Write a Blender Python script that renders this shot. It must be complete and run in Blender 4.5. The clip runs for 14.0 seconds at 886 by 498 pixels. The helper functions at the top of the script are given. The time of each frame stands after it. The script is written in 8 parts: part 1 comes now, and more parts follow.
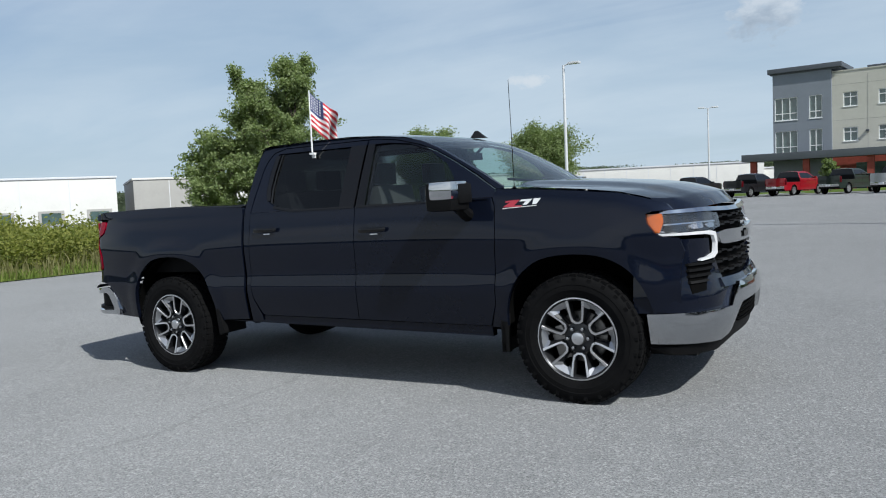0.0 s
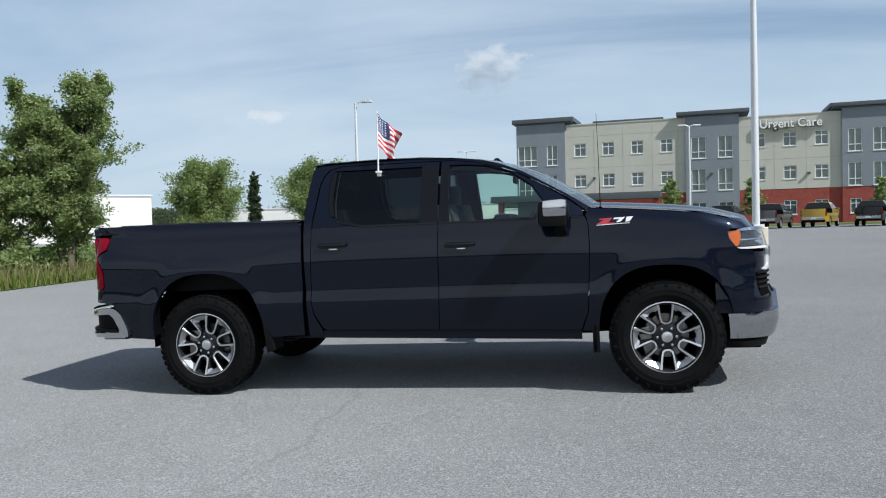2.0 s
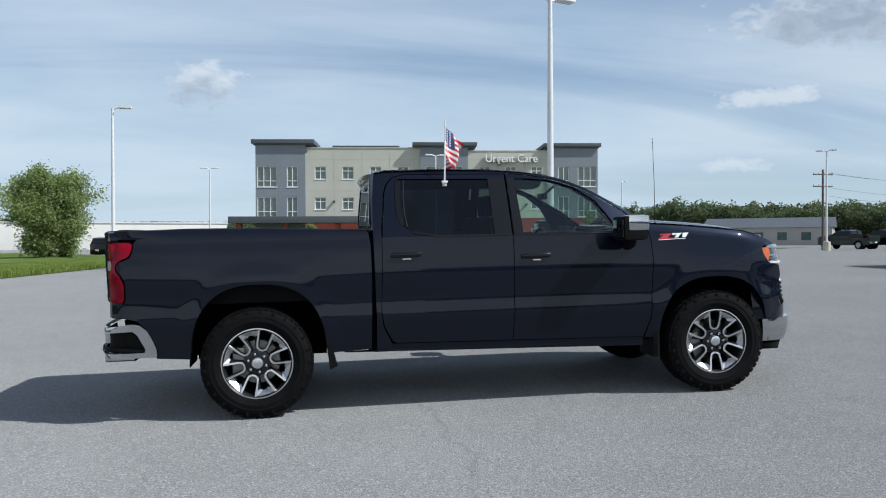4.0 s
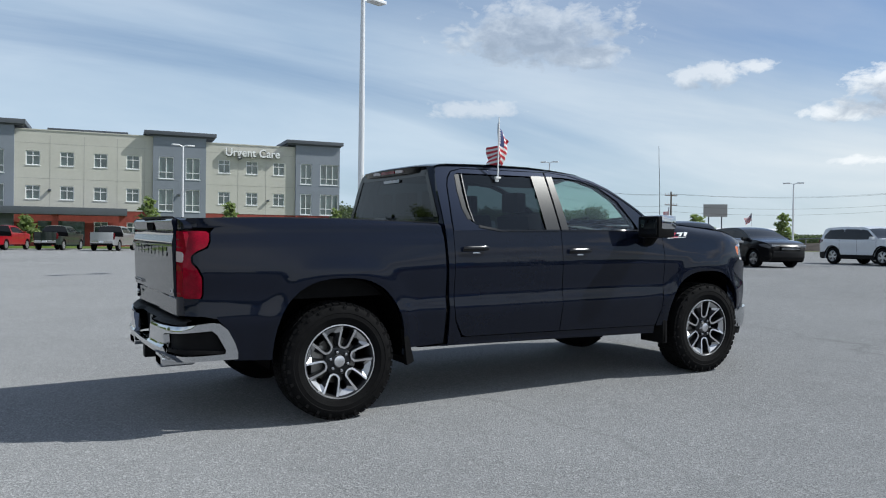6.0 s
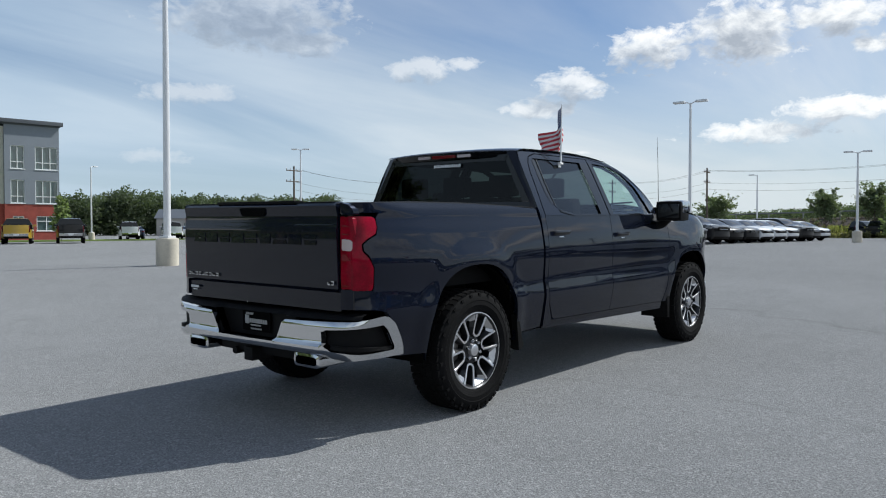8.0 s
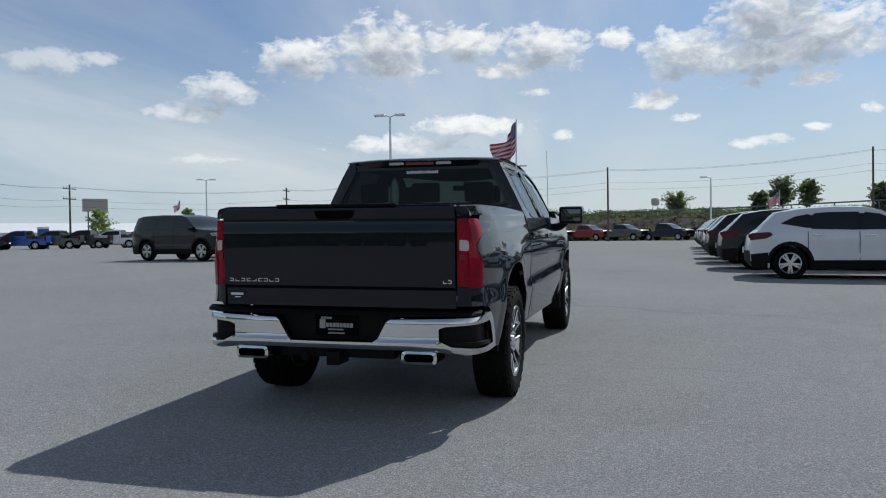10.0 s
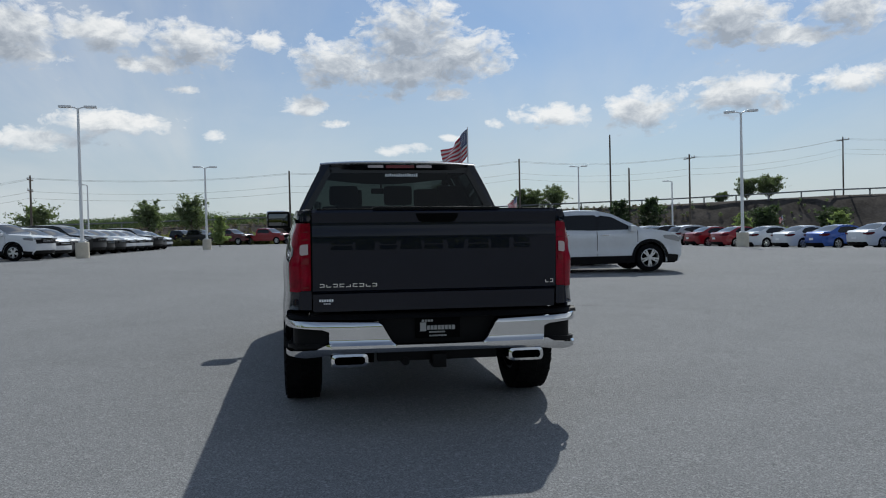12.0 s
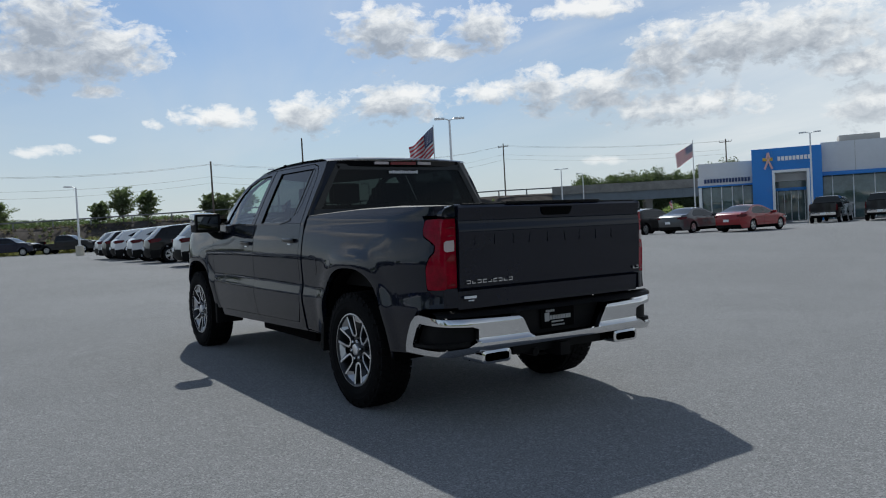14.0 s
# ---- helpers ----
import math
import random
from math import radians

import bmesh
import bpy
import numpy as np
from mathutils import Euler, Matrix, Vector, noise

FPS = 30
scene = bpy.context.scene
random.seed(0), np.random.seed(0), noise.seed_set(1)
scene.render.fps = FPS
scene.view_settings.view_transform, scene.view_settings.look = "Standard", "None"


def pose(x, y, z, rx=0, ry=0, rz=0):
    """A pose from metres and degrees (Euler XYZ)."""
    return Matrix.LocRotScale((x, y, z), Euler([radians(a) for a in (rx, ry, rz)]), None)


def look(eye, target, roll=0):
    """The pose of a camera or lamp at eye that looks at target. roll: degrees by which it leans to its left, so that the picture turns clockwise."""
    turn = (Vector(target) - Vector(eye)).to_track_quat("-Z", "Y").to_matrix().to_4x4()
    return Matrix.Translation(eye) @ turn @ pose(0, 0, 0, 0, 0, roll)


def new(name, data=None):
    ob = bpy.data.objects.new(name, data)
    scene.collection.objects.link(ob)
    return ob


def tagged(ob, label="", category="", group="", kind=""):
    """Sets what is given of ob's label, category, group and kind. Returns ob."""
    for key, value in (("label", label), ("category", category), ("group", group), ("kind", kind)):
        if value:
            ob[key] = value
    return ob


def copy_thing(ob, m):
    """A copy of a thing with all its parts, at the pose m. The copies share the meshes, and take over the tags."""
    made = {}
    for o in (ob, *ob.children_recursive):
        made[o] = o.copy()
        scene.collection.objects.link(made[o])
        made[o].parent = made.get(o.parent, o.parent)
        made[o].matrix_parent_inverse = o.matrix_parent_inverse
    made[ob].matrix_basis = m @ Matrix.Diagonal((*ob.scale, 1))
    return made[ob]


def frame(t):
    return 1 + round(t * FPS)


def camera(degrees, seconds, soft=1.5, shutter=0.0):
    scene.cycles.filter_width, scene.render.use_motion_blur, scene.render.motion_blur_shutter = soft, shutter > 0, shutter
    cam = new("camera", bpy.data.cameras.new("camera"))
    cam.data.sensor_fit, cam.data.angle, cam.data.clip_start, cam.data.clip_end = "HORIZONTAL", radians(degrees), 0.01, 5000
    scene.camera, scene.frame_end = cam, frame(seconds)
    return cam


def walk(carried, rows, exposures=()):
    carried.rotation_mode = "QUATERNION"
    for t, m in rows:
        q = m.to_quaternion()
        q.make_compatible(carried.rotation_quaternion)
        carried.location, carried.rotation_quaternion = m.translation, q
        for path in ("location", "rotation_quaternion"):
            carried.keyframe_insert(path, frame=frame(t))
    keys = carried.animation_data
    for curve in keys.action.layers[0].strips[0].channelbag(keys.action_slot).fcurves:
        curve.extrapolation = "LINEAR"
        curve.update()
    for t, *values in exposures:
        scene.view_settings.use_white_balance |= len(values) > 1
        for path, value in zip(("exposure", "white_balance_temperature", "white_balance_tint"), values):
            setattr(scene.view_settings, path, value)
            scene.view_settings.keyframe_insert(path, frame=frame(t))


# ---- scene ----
cam = camera(59.2, 14.0, soft=1.1)
PATH = [
    (0, (5.512, -5.679, 1.435), (4.503, -3.958, 1.297), -2.56),
    (0.5, (4.990, -6.117, 1.400), (4.140, -4.311, 1.282), -1.71),
    (1, (4.476, -6.508, 1.398), (3.772, -4.638, 1.296), -1.35),
    (1.5, (3.909, -6.784, 1.378), (3.352, -4.864, 1.292), -1.42),
    (2, (3.254, -7.012, 1.376), (2.860, -5.052, 1.309), -1.50),
    (2.5, (2.568, -7.077, 1.350), (2.350, -5.090, 1.297), -1.49),
    (3, (1.842, -7.141, 1.349), (1.806, -5.141, 1.314), -1.20),
    (5.5, (-1.543, -6.522, 1.273), (-0.704, -4.707, 1.264), 0.80),
    (6, (-2.155, -6.207, 1.273), (-1.159, -4.472, 1.253), 0.74),
    (6.5, (-2.753, -5.887, 1.268), (-1.619, -4.240, 1.232), 0.48),
    (7, (-3.255, -5.392, 1.262), (-1.992, -3.842, 1.215), 0.27),
    (9.5, (-5.636, -2.632, 1.192), (-3.772, -1.909, 1.162), -0.63),
    (10, (-5.898, -2.017, 1.208), (-3.966, -1.502, 1.175), -0.78),
    (10.5, (-6.127, -1.301, 1.217), (-4.151, -0.995, 1.176), -0.79),
    (11, (-6.251, -0.618, 1.232), (-4.253, -0.532, 1.185), -0.76),
    (11.5, (-6.261, 0.137, 1.245), (-4.265, 0.005, 1.200), -0.91),
    (12, (-6.195, 0.844, 1.254), (-4.226, 0.496, 1.213), -1.33),
    (12.5, (-5.961, 1.572, 1.277), (-4.041, 1.011, 1.239), -2.03),
    (13, (-5.741, 2.272, 1.301), (-3.892, 1.511, 1.257), -2.67),
    (13.5, (-5.362, 2.899, 1.297), (-3.600, 1.954, 1.243), -3.01),
    (14, (-5.111, 3.588, 1.306), (-3.451, 2.475, 1.242), -3.11),
]
walk(cam, [(t, look(eye, target, roll)) for t, eye, target, roll in PATH],
     exposures=[(0, 0.03), (3.0, 0.19), (7, 0.18), (9.5, -0.04), (12.5, -0.20), (14, -0.14)])

# ---- sky and sun ----
SUN_DIR = Vector((0.868, -0.392, 0.985)).normalized()


def nd(tree, kind, x=0, y=0, **values):
    n = tree.nodes.new(kind)
    n.location = (x, y)
    for k, v in values.items():
        if k in n.inputs:
            n.inputs[k].default_value = v
    return n


def math_node(tree, op, a=None, b=None, c=None, clamp=False):
    n = tree.nodes.new("ShaderNodeMath")
    n.operation, n.use_clamp = op, clamp
    for i, v in enumerate((a, b, c)):
        if v is None:
            continue
        if isinstance(v, (int, float)):
            n.inputs[i].default_value = v
        else:
            tree.links.new(v, n.inputs[i])
    return n.outputs[0]


def ramp_node(tree, fac, stops):
    n = tree.nodes.new("ShaderNodeValToRGB")
    el = n.color_ramp.elements
    while len(el) < len(stops):
        el.new(0.5)
    for e, (p, col) in zip(el, stops):
        e.position = p
        e.color = (*col, 1) if isinstance(col, tuple) else (col, col, col, 1)
    tree.links.new(fac, n.inputs[0])
    return n.outputs[0]


def mix_col(tree, fac, a, b, mode="MIX"):
    n = tree.nodes.new("ShaderNodeMix")
    n.data_type, n.blend_type = "RGBA", mode
    for sock, v in ((n.inputs[0], fac), (n.inputs[6], a), (n.inputs[7], b)):
        if isinstance(v, (int, float)):
            sock.default_value = v
        elif isinstance(v, tuple):
            sock.default_value = (*v, 1) if len(v) == 3 else v
        else:
            tree.links.new(v, sock)
    return n.outputs[2]


def noise_node(tree, vec, scale, detail=4.0, rough=0.55, dist=0.0):
    n = tree.nodes.new("ShaderNodeTexNoise")
    n.inputs["Scale"].default_value, n.inputs["Detail"].default_value = scale, detail
    n.inputs["Roughness"].default_value, n.inputs["Distortion"].default_value = rough, dist
    if vec is not None:
        tree.links.new(vec, n.inputs["Vector"])
    return n.outputs[0]


def mapping(tree, vec, loc=(0, 0, 0), rot=(0, 0, 0), scale=(1, 1, 1)):
    n = tree.nodes.new("ShaderNodeMapping")
    n.inputs["Location"].default_value, n.inputs["Rotation"].default_value, n.inputs["Scale"].default_value = loc, rot, scale
    tree.links.new(vec, n.inputs["Vector"])
    return n.outputs[0]


def make_world():
    w = bpy.data.worlds.new("sky")
    scene.world = w
    w.use_nodes = True
    t = w.node_tree
    t.nodes.clear()
    sky = t.nodes.new("ShaderNodeTexSky")
    sky.sky_type, sky.sun_disc = "NISHITA", False
    sky.sun_elevation = math.asin(SUN_DIR.z)
    sky.sun_rotation = math.atan2(SUN_DIR.x, SUN_DIR.y)
    sky.altitude, sky.air_density, sky.dust_density, sky.ozone_density = 100, 1.0, 1.2, 1.5
    tc = t.nodes.new("ShaderNodeTexCoord")
    d = tc.outputs["Generated"]
    sep = t.nodes.new("ShaderNodeSeparateXYZ")
    t.links.new(d, sep.inputs[0])
    h = math_node(t, "ADD", math_node(t, "MAXIMUM", sep.outputs[2], 0.0), 0.16)
    comb = t.nodes.new("ShaderNodeCombineXYZ")
    t.links.new(math_node(t, "DIVIDE", sep.outputs[0], h), comb.inputs[0])
    t.links.new(math_node(t, "DIVIDE", sep.outputs[1], h), comb.inputs[1])
    p = comb.outputs[0]
    # thin streaked veil, denser over the +y side
    side = math_node(t, "MULTIPLY_ADD", sep.outputs[1], 0.5, math_node(t, "MULTIPLY", sep.outputs[0], -0.22))
    veil = noise_node(t, mapping(t, p, (3.1, 0.4, 0), (0, 0, 0.5), (0.26, 0.85, 1)), 1.0, 8, 0.56, 0.6)
    veil = math_node(t, "MULTIPLY_ADD", side, 0.34, veil)
    south = math_node(t, "MAXIMUM", math_node(t, "MULTIPLY_ADD", sep.outputs[1], -1.0, -0.60), 0.0)
    veil = math_node(t, "MULTIPLY_ADD", south, 1.3, veil)
    veil_m = ramp_node(t, veil, [(0.30, 0.08), (0.46, 0.34), (0.66, 0.82), (0.80, 0.97)])
    veil_m = math_node(t, "MULTIPLY", veil_m, ramp_node(t, sep.outputs[2], [(0.12, 1.0), (0.30, 0.84), (0.75, 0.42)]))
    # azimuth and height in degrees, ruffled by noise
    az = math_node(t, "MULTIPLY", math_node(t, "ARCTAN2", sep.outputs[0], sep.outputs[1]), 57.2958)
    el = math_node(t, "MULTIPLY", math_node(t, "ARCSINE", sep.outputs[2]), 57.2958)
    comb2 = t.nodes.new("ShaderNodeCombineXYZ")
    t.links.new(az, comb2.inputs[0])
    t.links.new(el, comb2.inputs[1])
    flat = comb2.outputs[0]

    def vec_node(op, a, b=None, c=None):
        n = t.nodes.new("ShaderNodeVectorMath")
        n.operation = op
        for k, v in enumerate((a, b, c)):
            if isinstance(v, tuple):
                n.inputs[k].default_value = v
            elif v is not None:
                t.links.new(v, n.inputs[k])
        return n.outputs["Value"] if op == "LENGTH" else n.outputs[0]

    def field(place, blobs):
        """One less the distance to the nearest of many ovals, in their own radii."""
        best = None
        for a_, e_, rx, ry in blobs:
            rx, ry = rx * 1.12, ry * 1.12
            v = vec_node("LENGTH", vec_node("MULTIPLY_ADD", place, (1 / rx, 1 / ry, 0), (-a_ / rx, -e_ / ry, 0)))
            if ry < 0.7:  # small clouds are thin
                v = math_node(t, "ADD", v, 0.24)
            best = v if best is None else math_node(t, "MINIMUM", best, v)
        return math_node(t, "SUBTRACT", 1.0, best)

    def density(place, blobs, detail):
        """Ovals broken up by billows of several sizes."""
        stretched = mapping(t, place, (0, 0, 0), (0, 0, 0), (0.85, 1.35, 1))
        big = noise_node(t, stretched, 0.72, detail, 0.62, 0.3)
        return math_node(t, "MULTIPLY_ADD", math_node(t, "SUBTRACT", big, 0.5), 2.5, field(place, blobs))
    blobs = CLOUDS_NORTH + CLOUDS_EAST + CLOUDS_SOUTH
    dens = density(flat, blobs, 9)
    # cumulus scattered over the rest of the sky, well above the horizon
    wide = noise_node(t, mapping(t, p, CLOUD_SHIFT), 0.9, 2, 0.5)
    high = ramp_node(t, sep.outputs[2], [(0.30, 0.0), (0.42, 1.0)])
    rest = math_node(t, "MULTIPLY_ADD", math_node(t, "SUBTRACT", wide, 0.60), 6.0, math_node(t, "MULTIPLY_ADD", high, 1.5, -1.5))
    dens = math_node(t, "MAXIMUM", dens, rest)
    cum_m = ramp_node(t, math_node(t, "MULTIPLY_ADD", dens, 0.5, 0.25), [(0.25, 0.0), (0.36, 0.50), (0.52, 0.95)])
    # what lies between a spot and the light above it greys that spot
    above = density(vec_node("ADD", flat, (0.5, 1.25, 0)), blobs, 5)
    shade = math_node(t, "MULTIPLY_ADD", above, 0.42, 0.32)
    cum_c = ramp_node(t, shade, [(0.14, (13.2, 13.3, 13.2)), (0.30, (11.0, 11.4, 11.6)), (0.48, (7.4, 8.0, 8.7)), (0.70, (4.9, 5.5, 6.3))])
    cum_c = mix_col(t, 1.0, cum_c, ramp_node(t, side, [(0.02, (1.0, 1.0, 1.0)), (0.22, (0.70, 0.74, 0.79))]), "MULTIPLY")
    base = mix_col(t, 1.0, sky.outputs[0], SKY_TINT, "MULTIPLY")
    tone = ramp_node(t, side, [(0.05, (9.0, 9.6, 10.0)), (0.38, (6.3, 7.8, 9.4))])
    mottle = noise_node(t, mapping(t, p, (7.0, 2.0, 0), (0, 0, 0.3), (0.7, 1.0, 1)), 1.1, 7, 0.55, 0.4)
    tone = mix_col(t, 1.0, tone, ramp_node(t, mottle, [(0.34, (0.80, 0.86, 0.91)), (0.62, (1.08, 1.06, 1.04))]), "MULTIPLY")
    glow = math_node(t, "MULTIPLY_ADD", south, 0.9, 1.0)
    tone = mix_col(t, 1.0, tone, glow, "MULTIPLY")
    col = mix_col(t, veil_m, base, tone)
    haze = ramp_node(t, sep.outputs[2], [(0.0, 0.80), (0.09, 0.42), (0.24, 0.0)])
    col = mix_col(t, haze, col, ramp_node(t, side, [(0.0, (8.5, 9.4, 9.9)), (0.25, (6.7, 8.3, 9.6))]))
    col = mix_col(t, math_node(t, "MULTIPLY", cum_m, math_node(t, "MULTIPLY", ramp_node(t, sep.outputs[2], [(0.02, 0.35), (0.14, 1.0)]), ramp_node(t, side, [(0.0, 0.95), (0.08, 0.75), (0.24, 0.55)]))), col, cum_c)
    bg = t.nodes.new("ShaderNodeBackground")
    bg.inputs["Strength"].default_value = 0.078
    t.links.new(col, bg.inputs[0])
    out = t.nodes.new("ShaderNodeOutputWorld")
    t.links.new(bg.outputs[0], out.inputs[0])


CLOUD_SHIFT = (0.6, 1.7, 0.0)
# azimuth, height, half width and half height of the separate clouds, in degrees
CLOUDS_NORTH = [(35.6, 14.4, 5.6, 1.7), (40.2, 13.3, 3.0, 1.0), (32.0, 9.5, 3.2, 0.7), (29.9, 5.2, 2.9, 0.6), (47.4, 11.5, 1.3, 0.8), (57.4, 5.6, 1.7, 0.4), (36.7, 15.0, 6.4, 1.9), (48.9, 11.7, 1.7, 0.9), (51.5, 12.1, 1.5, 0.6), (57.3, 8.8, 2.5, 0.7), (59.5, 10.4, 2.3, 1.2), (58.9, 5.6, 1.9, 0.3), (-7.5, 11.0, 2.3, 1.5), (-23.7, 7.9, 1.7, 0.6)]
CLOUDS_EAST = [(64.9, 12.7, 3.0, 1.4), (71.1, 13.4, 3.4, 2.3), (77.0, 13.8, 2.6, 1.3), (82.6, 13.3, 3.0, 1.6), (80.2, 11.9, 2.5, 0.7), (77.3, 8.0, 3.6, 0.9), (72.1, 6.7, 4.4, 0.7), (88.0, 13.7, 1.5, 0.7), (83.8, 7.3, 1.0, 0.5), (90.4, 9.3, 1.8, 0.7), (81.8, 10.3, 1.1, 0.3), (92.4, 8.0, 1.3, 0.4), (96.1, 6.0, 1.7, 0.4), (92.4, 12.3, 3.0, 1.7), (98.1, 14.3, 3.6, 2.6), (101.5, 12.7, 3.6, 2.0), (97.6, 11.8, 5.1, 1.6), (100.7, 10.1, 1.5, 0.6), (97.3, 6.1, 1.8, 0.4)]
CLOUDS_SOUTH = [(120.8, 13.9, 3.6, 1.9), (124.0, 12.4, 4.3, 0.7), (127.8, 13.8, 2.4, 1.6), (135.2, 14.5, 3.6, 0.7), (121.0, 9.0, 3.4, 1.3), (127.6, 9.3, 2.2, 0.9), (114.4, 8.3, 2.8, 1.3), (108.3, 8.2, 2.6, 0.8), (104.2, 7.8, 1.1, 0.5), (97.3, 6.2, 2.2, 0.5), (100.7, 6.9, 0.9, 0.4), (131.7, 9.2, 1.9, 1.7), (135.7, 8.9, 3.0, 1.4), (140.4, 10.7, 2.6, 2.3), (144.5, 11.3, 3.9, 1.9), (149.1, 11.2, 5.1, 1.8), (141.0, 7.2, 5.6, 1.1), (152.3, 8.9, 2.6, 1.1), (152.7, 6.2, 2.2, 1.4), (135.8, 3.9, 1.9, 0.4)]
SKY_TINT = (0.62, 0.86, 1.12)
make_world()
sun = bpy.data.lights.new("sun", "SUN")
sun.energy, sun.angle, sun.color = 5.0, radians(0.6), (0.965, 0.975, 0.935)
sun_ob = new("sun", sun)
sun_ob.matrix_world = look(SUN_DIR * 60, (0, 0, 0))

# ---- materials ----
def material(name, color=(0.5, 0.5, 0.5), rough=0.5, metal=0.0, coat=0.0, spec=0.5, vary=0.0, vscale=3.0, bump=0.0, bscale=40.0, wear=0.0, sheen=0.0):
    """A principled surface whose colour and gloss vary at two scales, with fine relief."""
    m = bpy.data.materials.new(name)
    m.use_nodes = True
    t = m.node_tree
    b = t.nodes["Principled BSDF"]
    b.inputs["Base Color"].default_value = (*color, 1)
    b.inputs["Roughness"].default_value = rough
    b.inputs["Metallic"].default_value = metal
    b.inputs["Coat Weight"].default_value = coat
    b.inputs["Coat Roughness"].default_value = 0.03
    b.inputs["Specular IOR Level"].default_value = spec
    tc = t.nodes.new("ShaderNodeTexCoord")
    v = tc.outputs["Object"]
    if vary:
        big = noise_node(t, v, vscale, 5, 0.6)
        small = noise_node(t, v, vscale * 9, 3, 0.6)
        f = math_node(t, "MULTIPLY_ADD", big, 0.7, math_node(t, "MULTIPLY", small, 0.3))
        lo = tuple(max(0, c * (1 - vary)) for c in color)
        hi = tuple(min(1, c * (1 + vary)) for c in color)
        t.links.new(ramp_node(t, f, [(0.32, lo), (0.68, hi)]), b.inputs["Base Color"])
    if wear:
        r = noise_node(t, v, vscale * 3, 5, 0.65)
        t.links.new(ramp_node(t, r, [(0.3, max(0, rough - wear)), (0.7, min(1, rough + wear))]), b.inputs["Roughness"])
    if bump:
        bn = t.nodes.new("ShaderNodeBump")
        bn.inputs["Strength"].default_value, bn.inputs["Distance"].default_value = min(1, bump), 0.01
        t.links.new(noise_node(t, v, bscale, 5, 0.6), bn.inputs["Height"])
        t.links.new(bn.outputs[0], b.inputs["Normal"])
    return m


def glass(name, tint=(0.5, 0.6, 0.55), gloss=0.06, rough=0.0):
    """Thin pane: clear tinted through-view with mirror gloss by Fresnel."""
    m = bpy.data.materials.new(name)
    m.use_nodes = True
    t = m.node_tree
    t.nodes.clear()
    tr = nd(t, "ShaderNodeBsdfTransparent")
    tr.inputs[0].default_value = (*tint, 1)
    gl = nd(t, "ShaderNodeBsdfGlossy")
    gl.inputs["Roughness"].default_value = rough
    gl.inputs["Color"].default_value = (0.95, 0.97, 1, 1)
    fr = nd(t, "ShaderNodeLayerWeight")
    fr.inputs[0].default_value = 0.5
    mx = nd(t, "ShaderNodeMixShader")
    f = math_node(t, "POWER", fr.outputs["Facing"], 4.0)
    t.links.new(math_node(t, "MULTIPLY_ADD", f, 0.6, gloss), mx.inputs[0])
    t.links.new(tr.outputs[0], mx.inputs[1])
    t.links.new(gl.outputs[0], mx.inputs[2])
    out = nd(t, "ShaderNodeOutputMaterial")
    t.links.new(mx.outputs[0], out.inputs[0])
    return m


def asphalt_material():
    m = bpy.data.materials.new("asphalt")
    m.use_nodes = True
    t = m.node_tree
    b = t.nodes["Principled BSDF"]
    v = t.nodes.new("ShaderNodeTexCoord").outputs["Object"]
    patch = noise_node(t, v, 0.16, 5, 0.6, 0.4)
    stain = noise_node(t, v, 1.1, 6, 0.68)
    grain = noise_node(t, v, 95, 3, 0.7)
    vo = t.nodes.new("ShaderNodeTexVoronoi")
    vo.inputs["Scale"].default_value = 75
    t.links.new(v, vo.inputs["Vector"])
    chips = ramp_node(t, vo.outputs["Color"], [(0.55, 0.0), (0.92, 1.0)])
    base = ramp_node(t, patch, [(0.30, (0.208, 0.212, 0.217)), (0.70, (0.256, 0.261, 0.266))])
    base = mix_col(t, math_node(t, "MULTIPLY", ramp_node(t, stain, [(0.30, 1.0), (0.52, 0.0)]), 0.32), base, (0.160, 0.163, 0.167))
    base = mix_col(t, math_node(t, "MULTIPLY", chips, 0.58), base, (0.42, 0.42, 0.415))
    base = mix_col(t, math_node(t, "MULTIPLY", ramp_node(t, grain, [(0.36, 1.0), (0.56, 0.0)]), 0.72), base, (0.075, 0.075, 0.077))
    # hairline cracks and old seams
    cr = t.nodes.new("ShaderNodeTexVoronoi")
    cr.feature = "DISTANCE_TO_EDGE"
    cr.inputs["Scale"].default_value = 0.10
    wob = t.nodes.new("ShaderNodeVectorMath")
    wob.operation = "MULTIPLY_ADD"
    n3 = t.nodes.new("ShaderNodeTexNoise")
    n3.inputs["Scale"].default_value, n3.inputs["Detail"].default_value = 0.7, 6
    t.links.new(v, n3.inputs["Vector"])
    t.links.new(n3.outputs[1], wob.inputs[0])
    wob.inputs[1].default_value = (1.6, 1.6, 0)
    t.links.new(v, wob.inputs[2])
    t.links.new(wob.outputs[0], cr.inputs["Vector"])
    line = math_node(t, "MULTIPLY", ramp_node(t, cr.outputs["Distance"], [(0.0, 1.0), (0.0012, 0.0)]), ramp_node(t, noise_node(t, v, 0.25, 3), [(0.48, 0.0), (0.64, 0.30)]))
    base = mix_col(t, line, base, (0.07, 0.07, 0.072))
    t.links.new(base, b.inputs["Base Color"])
    b.inputs["Roughness"].default_value = 0.88
    b.inputs["Diffuse Roughness"].default_value = 0.45
    b.inputs["Specular IOR Level"].default_value = 0.15
    bn = t.nodes.new("ShaderNodeBump")
    bn.inputs["Strength"].default_value, bn.inputs["Distance"].default_value = 0.55, 0.006
    t.links.new(math_node(t, "ADD", grain, math_node(t, "MULTIPLY", vo.outputs["Distance"], 0.8)), bn.inputs["Height"])
    t.links.new(bn.outputs[0], b.inputs["Normal"])
    return m


